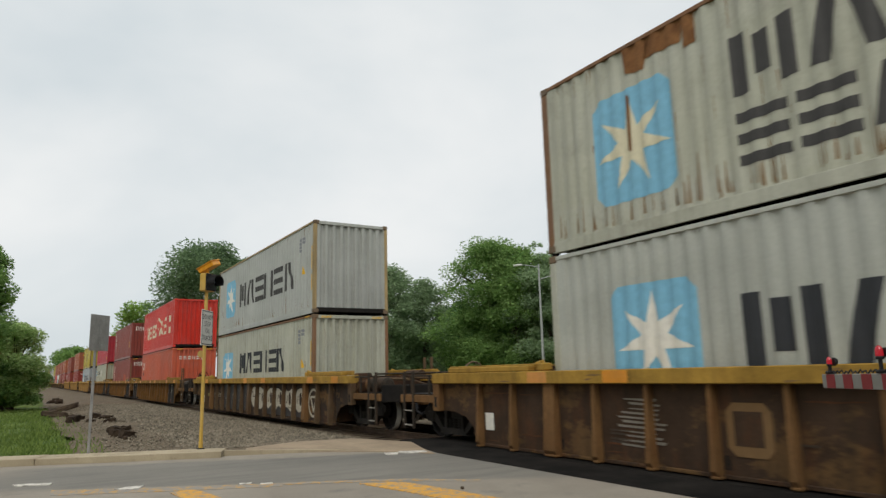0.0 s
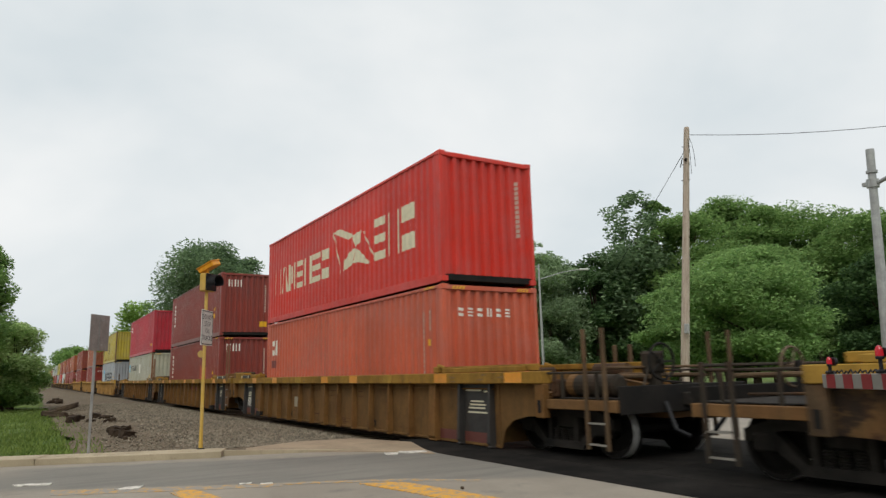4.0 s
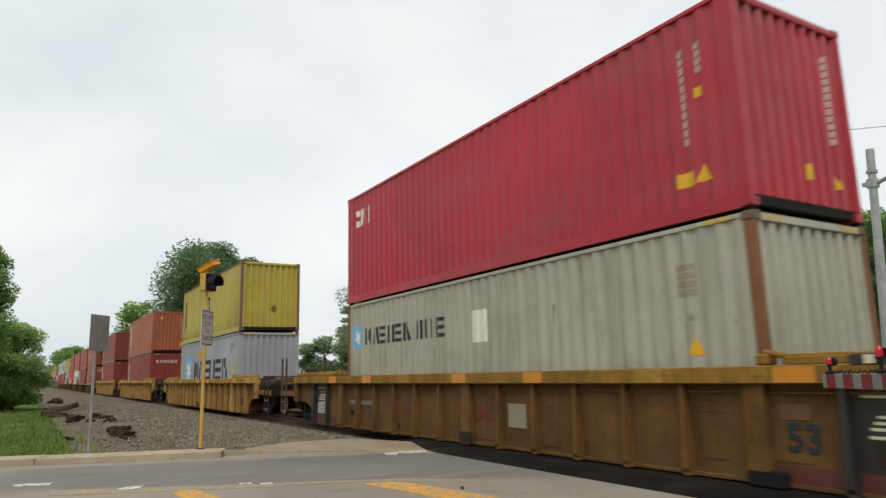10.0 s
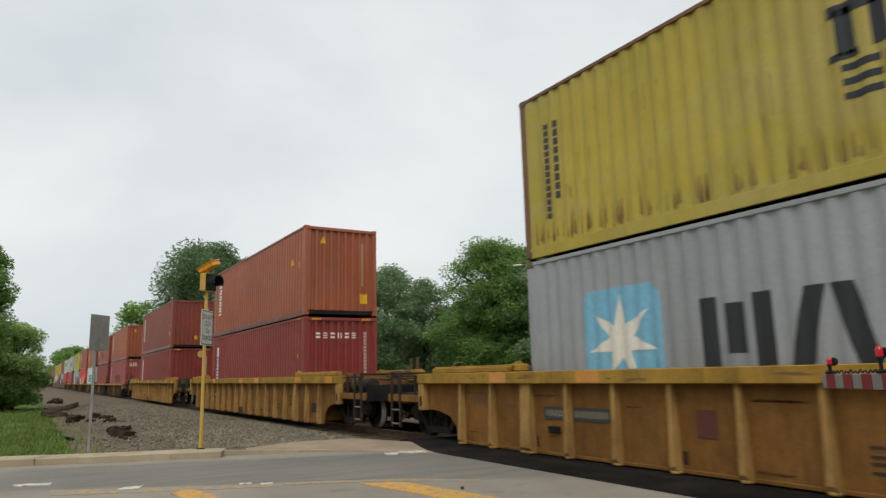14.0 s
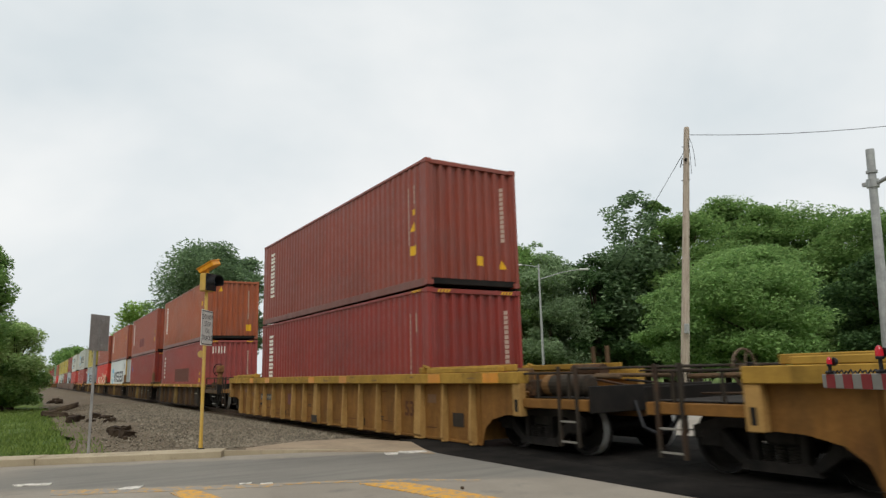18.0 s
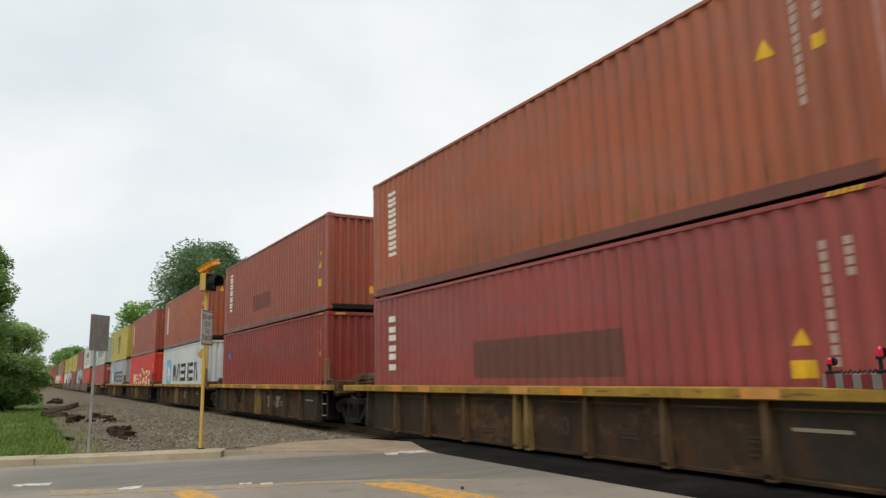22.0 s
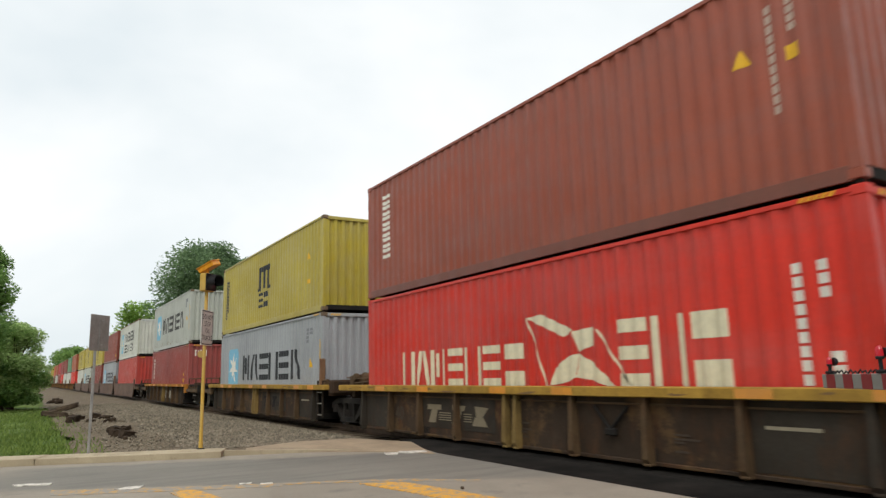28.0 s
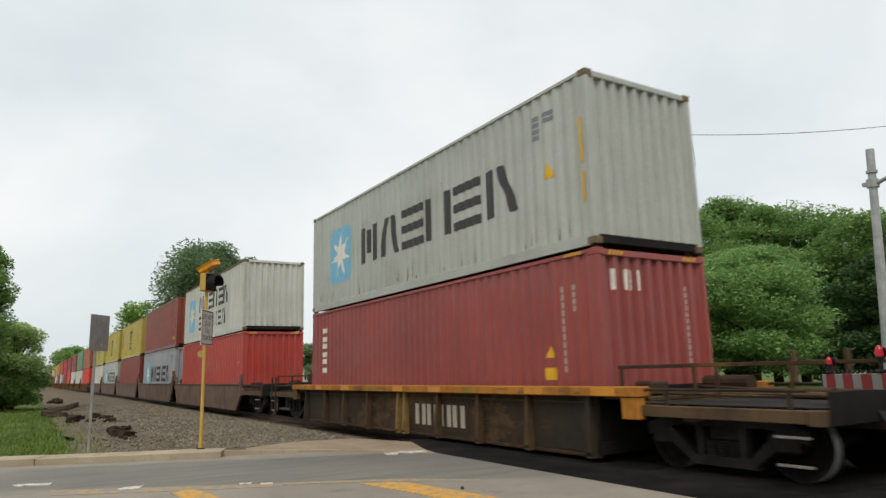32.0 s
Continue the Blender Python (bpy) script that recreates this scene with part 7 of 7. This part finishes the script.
def yellow_marks(w):
    """Dark name strips, a brown inspection square and small stencils on a yellow wagon."""
    for u0, u1 in ((-5.62, -5.06), (-4.94, -4.12)):
        side_paint(w, [rect(u0, u1, 0.58, 0.78)], M_INK_GREY, "name_strip", "dark strip behind worn letters")
        for q in bars(u0 + 0.05, u1 - 0.05, 0.63, 0.73, 5, 0.3, 0.3):
            part("letter_bar", Shape().prism(q, -1.3715, -1.3697), M_MARK_FADED, w)
    part("junction_box", Shape().box(-5.5, -5.25, -1.42, -1.362, 0.38, 0.48, c=0.01), M_GRIME_SHADE, w, "small black box")
    side_paint(w, [rect(-2.68, -2.38, 0.48, 0.82)], M_BAND, "inspection_square", "dull red-brown square")
    side_paint(w, [rect(7.22, 7.62, 0.32, 0.58)], M_GRIMEPANEL, "worn_patch", "dark worn patch")
    side_paint(w, [rect(-7.7, -7.3, 0.80, 0.94), rect(-6.75, -6.35, 0.76, 0.80), rect(-6.75, -6.45, 0.70, 0.73), rect(6.25, 6.6, 0.75, 0.92)], M_STAIN, "stencil_bar")
    part("foot_plate", Shape().box(-0.18, 0.24, -1.512, -1.503, 0.075, 0.27), M_GRIMEPANEL, w, "grey plate on the post foot")


OLD_WAGON = "grimy brown well wagon with a yellow top chord"
OCHRE_WAGON = "ochre three-unit well wagon with black number panels"
YELLOW_WAGON = "yellow well wagon with upright side posts"
TTX_WAGON = "grimy low articulated well wagon with yellow top chord"
RUSTY_WAGON = "dusty grey-brown well wagon with smooth slanted sides"
single = ((11.6, C, True), (11.6, C, True))

w = roll(-2.5, 53, single, M_CAR_BROWN, M_CHORD, OLD_WAGON)
rr = random.Random(8)
for i in range(11):
    z = 0.28 + 0.062 * i
    a, b = -4.62 + rr.uniform(0, 0.25), -3.75 - rr.uniform(0, 0.25)
    side_paint(w, [[(a, z + 0.02), (b, z), (b + 0.03, z + rr.uniform(0.02, 0.04)), (a - 0.02, z + rr.uniform(0.03, 0.055))]], M_SMEAR, "graffiti", "smeared white spray paint")
side_paint(w, [rect(-7.9, -7.65, 0.32, 0.62)], M_MARK_WHITE)
side_paint(w, [rounded(-2.86, -2.26, 0.30, 0.92, 0.10)], M_WORNTAN, "worn_patch", "tan paint worn round an inspection square")
part("inspection_square", Shape().prism(rect(-2.76, -2.38, 0.42, 0.82), -1.3715, -1.3697), M_CAR_BROWN, w)
load(-2.5, LOW, M_GREY, "light grey container with blue star emblem", (star_low,), post=M_GREY_OLD)
load(-2.5, HIGH, M_GREY_OLD, "rust-streaked old grey container with star emblem", (mark_star_two_rows, rust_runs(1, 60, True)), post=M_POST_RUST)

w = roll(-25.7, 53, single, M_CAR_DARK, M_CHORD, OLD_WAGON + " and white graffiti")
graff, shades = [], []


def oval(u, z, ru, rz, a0=0.0, a1=360.0, n=14):
    return [(u + ru * math.cos(radians(a0 + (a1 - a0) * i / n)), z + rz * math.sin(radians(a0 + (a1 - a0) * i / n))) for i in range(n + (a1 - a0 < 359))]


graff += [oval(0.52, 0.66, 0.40, 0.36), oval(1.12, 0.63, 0.72, 0.38, -90, 90)]
shades += [oval(1.50, 0.66, 0.06, 0.17), [(0.30, 0.70), (0.90, 0.68), (0.90, 0.64), (0.34, 0.66)], [(1.08, 0.78), (1.30, 0.80), (1.26, 0.76), (1.10, 0.74)], [(0.22, 0.84), (0.36, 0.72), (0.40, 0.74), (0.28, 0.88)]]
for k in range(2, 6):
    u, rr = k + 0.06, random.Random(k + 3)
    top = [(u + 0.088 * i, 0.94 + 0.05 * math.sin(2.3 * k + 0.6 * i) - 0.10 * (i in (0, 10))) for i in range(11)]
    low = [(u + 0.088 * i, 0.40 - 0.015 * k + 0.06 * math.sin(1.7 * k + 0.75 * i)) for i in range(10, -1, -1)]
    graff.append(low + top)
    a = u + rr.uniform(0.36, 0.5)
    shades.append(oval(a, 0.66, 0.11, 0.20))
    shades.append([(a - 0.32, 0.52), (a - 0.26, 0.52), (a - 0.18, 0.76), (a - 0.22, 0.78)])
    shades.append([(a + 0.22, 0.48), (a + 0.27, 0.48), (a + 0.30, 0.84), (a + 0.26, 0.86)])
    side_paint(w, [[(u, 0.12), (u + 0.88, 0.12)] + [(q, z - 0.005) for q, z in low]], M_BLACKPANEL, "graffiti", "black sprayed ground below the shapes")
graff += [[(6.55 + 0.42 * math.cos(i * 0.449), 0.58 + 0.42 * math.sin(i * 0.449)), (6.55 + 0.42 * math.cos(i * 0.449 + 0.449), 0.58 + 0.42 * math.sin(i * 0.449 + 0.449)),
           (6.55 + 0.35 * math.cos(i * 0.449 + 0.449), 0.58 + 0.35 * math.sin(i * 0.449 + 0.449)), (6.55 + 0.35 * math.cos(i * 0.449), 0.58 + 0.35 * math.sin(i * 0.449))] for i in range(14)]
graff += [[(6.28, 0.72), (6.82, 0.72), (6.76, 0.78), (6.34, 0.78)], [(6.28, 0.74), (6.36, 0.76), (6.6, 0.34), (6.54, 0.30)], [(6.82, 0.74), (6.74, 0.76), (6.52, 0.34), (6.57, 0.30)]]
side_paint(w, [[(-6.95, 0.58), (-6.62, 0.60), (-6.60, 0.66), (-6.74, 0.72), (-6.9, 0.68)], [(-6.58, 0.57), (-6.3, 0.60), (-6.34, 0.70), (-6.5, 0.68)], [(-6.28, 0.56), (-6.06, 0.58), (-6.08, 0.66), (-6.2, 0.70)], [(-6.8, 0.74), (-6.4, 0.75), (-6.2, 0.73), (-6.5, 0.78)]], M_LIME, "graffiti", "yellow-green sprayed smear")
side_paint(w, [rect(-7.9, -7.65, 0.30, 0.60)], M_MARK_WHITE)
for u0, u1 in ((-5.62, -5.06), (-4.94, -4.12)):
    for q in bars(u0, u1, 0.56, 0.74, 5, 0.3, 0.3):
        part("letter_bar", Shape().prism(q, -1.3715, -1.3697), M_COMPANY, w)
rr = random.Random(21)
side_paint(w, [rect(k + 0.05, k + 0.95, 0.13, 1.08) for k in (-4, -3, -2, -1)], M_BLACKPANEL, "blackened_bay", "panel bay blackened by soot")
for k in (-4, -3, -2, -1):
    for i in range(3):
        u, z, r0, a0 = k + rr.uniform(0.35, 0.65), rr.uniform(0.45, 0.8), rr.uniform(0.12, 0.24), rr.uniform(0, 6.28)
        arc = [(u + r0 * (1 + 0.3 * math.sin(2 * a)) * math.cos(a), z + r0 * math.sin(a)) for a in (a0 + 0.5 * n for n in range(9))]
        s = Shape()
        for (ua, za), (ub, zb) in zip(arc, arc[1:]):
            s.prism([(ua, za - 0.007), (ub, zb - 0.007), (ub, zb + 0.007), (ua, za + 0.007)], -1.3715, -1.3697)
        part("graffiti", s, M_SMEAR, w, "thin pale sprayed curve")
side_paint(w, graff, M_SPRAY, "graffiti", "large pale sprayed shapes")
for q in shades:
    part("graffiti_line", Shape().prism(q, -1.3715, -1.3697), M_CAR_DARK, w)
load(-25.7, LOW, M_GREY_OLD, "stained pale grey container with black letter shapes", (lambda b: mark_star6(b, M_INK, 0.0, (1.15, 2.75, 0.85, 2.1), (3.8, 9.55, 1.22, 2.0)), rust_runs(2, 24)), post=M_POST_RUST)
load(-25.7, HIGH, M_GREY_DULL, "grey container with dark letter shapes and star", (star_up, rust_runs(3, 16)), post=M_POST_BLEED)

w = roll(-49.13, 53, ((11.6, C, True), (9.8, J, True)), M_CAR_OCHRE, M_CHORD_OLD, OCHRE_WAGON, True)
side_paint(w, bars(-7.85, -7.15, 0.32, 0.60, 4, 0.3, 0.2), M_MARK_WHITE, "car_number", "white number bars")
side_paint(w, [rect(-2.65, -2.28, 0.44, 0.74)], M_MARK_FADED)
load(-49.13, LOW, M_SALMON, "faded orange-red container with white letter shapes", (cai, usual, rust_runs(8, 18), patch(0.45, 0.95, 1.35, 1.6, M_PATCH_MAROON)), (end_wide_word,))
load(-49.13, HIGH, M_RED, "bright red container with cream letter shapes and pennant", (pennant_big,), (end_column,))

w = roll(-68.55, 53, ((9.8, J, False), (9.7, J, True)), M_CAR_OCHRE, M_CHORD_OLD, OCHRE_WAGON, True)
number_text("53", 0.42, 6.5, 0.42, w, M_INK)
side_paint(w, bars(-7.85, -7.15, 0.32, 0.60, 4, 0.3, 0.2), M_MARK_WHITE, "car_number", "white number bars")
side_paint(w, [rect(1.10, 2.30, 0.86, 0.97), rect(1.30, 1.46, 0.40, 0.858), rect(1.80, 1.97, 0.36, 0.858), [(2.302, 0.86), (2.36, 0.97), (2.74, 0.68), (2.60, 0.64)], [(2.60, 0.638), (2.74, 0.678), (2.42, 0.32), (2.34, 0.36)]], M_SPRAY_RED, "graffiti", "dull red sprayed strokes")
for z, lab in ((LOW, "lower maroon container with white letter shapes"), (HIGH, "upper maroon container with white letter shapes")):
    load(-68.55, z, M_MAROON, lab, (texcol, texstick, lambda b: mark_usual(b, False)) + ((patch(8.2, 8.6, 0.9, 1.69, M_PATCH_SALMON), patch(8.604, 9.6, 0.9, 1.56, M_PATCH_SALMON)) if z == LOW else ()), (end_word, end_tag))

w = roll(-87.78, 53, ((9.55, J, False), (11.6, C, True)), M_CAR_OCHRE, M_CHORD_OLD, OCHRE_WAGON, True)
number_text("53", 0.42, 6.5, 0.42, w, M_INK)
side_paint(w, [rect(1.2, 1.7, 0.4, 0.8)], M_MARK_FADED)
side_paint(w, [[(0.2, 0.50), (0.28, 0.48), (0.72, 0.72), (0.66, 0.76)], [(0.24, 0.76), (0.18, 0.70), (0.64, 0.48), (0.72, 0.52)]], M_SPRAY_RED, "graffiti", "dull pink sprayed cross")
yellow_marks(w)
side_paint(w, bars(-7.85, -7.15, 0.32, 0.60, 4, 0.3, 0.2), M_MARK_WHITE, "car_number", "white number bars")
load(-87.78, LOW, M_CREAM, "stained white container with rusty corner posts", (mark_small_line, rust_runs(4, 40)), post=M_POST_ORANGE)
load(-87.78, HIGH, M_RED_DEEP, "crimson container with white letter shapes", (cai_up, usual), (end_usual,))

w = roll(-111.02, 53, single, M_CAR_YELLOW, M_CHORD, YELLOW_WAGON)
number_text("53", 0.43, 5.45, 0.46, w, M_STENCIL)
yellow_marks(w)
load(-111.02, LOW, M_LIGHT, "clean pale blue-grey container with star emblem", (star_low,), post=M_LIGHT)
load(-111.02, HIGH, M_YELLOW, "weathered yellow container with rust runs", (lambda b: mark_two_block(b, 0.72, -0.12), rust_runs(5, 80)), (end_dot,), post=M_POST_RUST)

w = roll(-134.44, 53, single, M_CAR_YELLOW, M_CHORD, YELLOW_WAGON)
number_text("53", 0.43, 5.45, 0.46, w, M_SCAR)
yellow_marks(w)
load(-134.44, LOW, M_MAROON_RED, "dark red container with blue upright label", (blue_label, usual), (end_wide_word, end_usual))
load(-134.44, HIGH, M_ORANGE, "orange-brown container with white upright letter shapes", (triton, bare), (end_orange,))

w = roll(-157.74, 53, single, M_CAR_YELLOW, M_CHORD, YELLOW_WAGON)
number_text("53", 0.43, 5.45, 0.46, w, M_SCAR)
yellow_marks(w)
load(-157.74, LOW, M_MAROON_RED, "dark red container with white upright letter shapes", (lambda b: mark_upright(b, 6), bare), (end_usual,))
load(-157.74, HIGH, M_BROWN, "red-brown container with white upright letter shapes", (triton_low, bare), (end_usual,))

ttx = [(-179.29, ((10.0, C, True), (7.72, J, True))), (-194.57, ((7.65, J, False), (7.75, J, True))), (-210.06, ((7.75, J, False), (7.75, J, True))),
       (-225.84, ((7.75, J, False), (7.7, J, True))), (-241.18, ((7.75, J, False), (9.5, C, True)))]
cargo = [
    ((M_ROSE, "faded dark red container with a grey painted-out band", (texcol, texstick, bare, patch(4.4, 8.3, 0.92, 1.62, M_PATCH_GREY)), (end_word, end_tag)),
     (M_ORANGE, "orange-brown container with scuffed side", (triton, bare, rust_runs(6, 40)), (end_orange,))),
    ((M_MAROON_RED, "dark red container with a round blue sticker", (blue_dot, usual), (end_usual,)),
     (M_BROWN_LIGHT, "red-brown container with a dull patch", (triton_low, bare, patch(4.4, 6.6, 0.6, 1.2, M_PATCH_MAROON)), (end_usual,))),
    ((M_WHITE_CLEAN, "white container with black letter shapes", (star_low, rust_runs(7, 8)), ()),
     (M_ORANGE, "orange-brown container with white upright letter shapes", (triton, bare), (end_orange,))),
    ((M_RED, "bright red container with cream letter shapes and pennant", (pennant_low,), (end_usual,)),
     (M_BROWN_LIGHT, "red-brown container with white upright letter shapes", (triton, bare), (end_orange,))),
    ((M_LIGHT, "clean pale blue-grey container with star emblem", (star_low,), ()),
     (M_YELLOW_NEW, "clean lemon yellow container with dark block emblem", (mark_two_block,), ())),
]
for k, ((x, ends), (lo, hi)) in enumerate(zip(ttx, cargo)):
    w = roll(x, 40, ends, M_CAR_SOOT, M_CHORD, TTX_WAGON)
    if k != 0:
        px = -3.85 if k == 3 else 0.0
        part("company_plate", Shape().box(0.75 + px, 3.35 + px, -1.368, -1.3645, 0.26, 0.88), M_GRIMEPANEL, w, "dark rectangle behind worn marks")
        mk = M_COMPANY if k != 4 else M_GRIME_SHADE
        side_paint(w, [[(0.95 + px, 0.72), (1.5 + px, 0.72), (1.5 + px, 0.62), (0.95 + px, 0.62)], [(1.12 + px, 0.618), (1.36 + px, 0.618), (1.26 + px, 0.36), (0.98 + px, 0.36)],
                       [(1.92 + px, 0.72), (2.4 + px, 0.72), (2.34 + px, 0.62), (1.92 + px, 0.62)], [(2.02 + px, 0.618), (2.26 + px, 0.618), (2.16 + px, 0.36), (1.88 + px, 0.36)],
                       [(2.70 + px, 0.72), (3.15 + px, 0.70), (2.95 + px, 0.52), (2.75 + px, 0.52)], [(2.70 + px, 0.518), (2.98 + px, 0.518), (3.12 + px, 0.36), (2.60 + px, 0.36)]], mk, "company_shape", "worn pale painted shape")
        side_paint(w, [rect(a_ + px, b_ + px, 0.42 + 0.045 * i, 0.438 + 0.045 * i) for a_, b_ in ((1.40, 1.86), (2.32, 2.60)) for i in range(4)], mk, "company_stripe")
    if k != 4:
        number_text("40", 0.40, 0.95 if k == 0 else -4.15, 0.36, w, M_STENCIL)
    if k not in (0, 4):
        lx = 5.0 if k == 3 else 0.0
        part("brake_lever", Shape().rod((-2.95 + lx, -1.40, 0.82), (-2.62 + lx, -1.42, 0.5), 0.025, n=6).rod((-2.62 + lx, -1.42, 0.5), (-2.3 + lx, -1.40, 0.82), 0.025, n=6).box(-2.72 + lx, -2.52 + lx, -1.45, -1.37, 0.42, 0.52, c=0.015), M_GRIME_SHADE, w)
    side_paint(w, [rect(4.75, 5.4, 0.63, 0.67)], M_MARK_FADED)
    load(x, LOW, *lo, post=M_POST_STRAW if k == 2 else None)
    load(x, HIGH, *hi, post=M_BROWN if k == 2 else None)

w = roll(-260.56, 40, ((10.0, C, True), (10.0, C, True)), M_CAR_SOOT, M_CHORD_NEW, "brown single well wagon with orange top chord")
side_paint(w, bars(0.55, 2.55, 0.30, 0.72, 4, 0.34, 0.14), M_SPRAY, "graffiti", "white painted letter shapes")
load(-260.56, LOW, M_ROSE, "dark red container with white letter shapes on its end", (texcol, texstick, bare), (end_word, end_tag))
load(-260.56, HIGH, M_GREY, "grey container with dark letter shapes and star", (star_up, rust_runs(9, 14)))

x = -280.6
rusty = [((M_RED_FADED, (usual,)), (M_WHITE, (mark_star_two_rows,))), ((M_LIGHT, (star_low,)), (M_BROWN, (usual,))), ((M_MAROON, ()), (M_YELLOW, (mark_two_block,))),
         ((M_GREY, (star_low,)), (M_YELLOW, (mark_two_block,))), ((M_WHITE, ()), (M_YELLOW_NEW, (mark_two_block,)))]
WORDS = {M_SALMON.name: "faded orange-red", M_WHITE.name: "stained white", M_BROWN.name: "red-brown", M_MAROON.name: "maroon", M_YELLOW.name: "weathered yellow", M_GREY.name: "light grey",
         M_YELLOW_NEW.name: "lemon yellow", M_ORANGE.name: "orange-brown", M_RED.name: "bright red", M_RED_FADED.name: "faded red", M_GREEN.name: "faded green", M_LIGHT.name: "pale blue-grey", M_MAROON_RED.name: "dark red", M_RED_DEEP.name: "crimson"}
word = lambda mt, level: f"{WORDS[mt.name]} corrugated steel container, {level} of a stack"
for k, ((ml, kl), (mu, ku)) in enumerate(rusty):
    roll(x, 40, ((10.0, C, True) if k == 0 else (7.3, J, False), (7.3, J, True) if k < 4 else (9.5, C, True)), M_CAR_RUSTY, M_CAR_RUSTY, RUSTY_WAGON)
    load(x, LOW, ml, word(ml, "lower"), kl, post=None)
    load(x, HIGH, mu, word(mu, "upper"), ku, post=M_GREY_OLD if k == 0 else None)
    x -= 14.6
x -= 4.6
rest = [(M_RED, M_ORANGE), (M_WHITE, M_GREEN), (M_WHITE, M_MAROON), (M_RED, M_MAROON_RED), (M_MAROON, M_RED_DEEP), (M_GREY, M_ORANGE), (M_MAROON, M_SALMON), (M_WHITE, M_YELLOW), (M_ORANGE, M_YELLOW),
        (M_BROWN, M_GREY), (M_SALMON, M_BROWN), (M_MAROON, M_ORANGE), (M_GREY, M_RED), (M_RED, M_WHITE), (M_BROWN, M_BROWN)]
for k, (ml, mu) in enumerate(rest):
    first, last = k % 5 == 0, k % 5 == 4
    roll(x, 40, ((9.6, C, True) if first else (7.75, J, False), (9.5, C, True) if last else (7.75, J, True)), M_CAR_BROWN, M_CAR_OCHRE, "distant grimy articulated well wagon", near=False)
    load(x, LOW, ml, word(ml, "lower"))
    load(x, HIGH, mu, word(mu, "upper"))
    x -= 19.2 if last else 15.5


# ---- motion of the train ----
SPEEDS = (7.76, 7.65, 7.64, 7.79, 7.77, 7.76, 7.69, 7.72, 7.68)  # metres a second, over nine equal stretches of 3.6 s


def run(t):
    d = 0.0
    for i, v in enumerate(SPEEDS):
        d += v * max(0.0, min(3.6, t - 3.6 * i))
    return d


def motions():
    times = [1.6 * i for i in range(21)]
    for ob, x, y, z in TRAIN:
        walk(ob, [(t, Matrix.Translation((x + run(t), y, z))) for t in times])
    beat = [i / 15 for i in range(481)]
    turns = [math.degrees(run(t) / WHEEL_R) for t in beat]
    for ob, x in WHEELS[:50]:
        walk(ob, [(t, pose(x, 0, WHEEL_R, 0, a, 0)) for t, a in zip(beat, turns)])


motions()
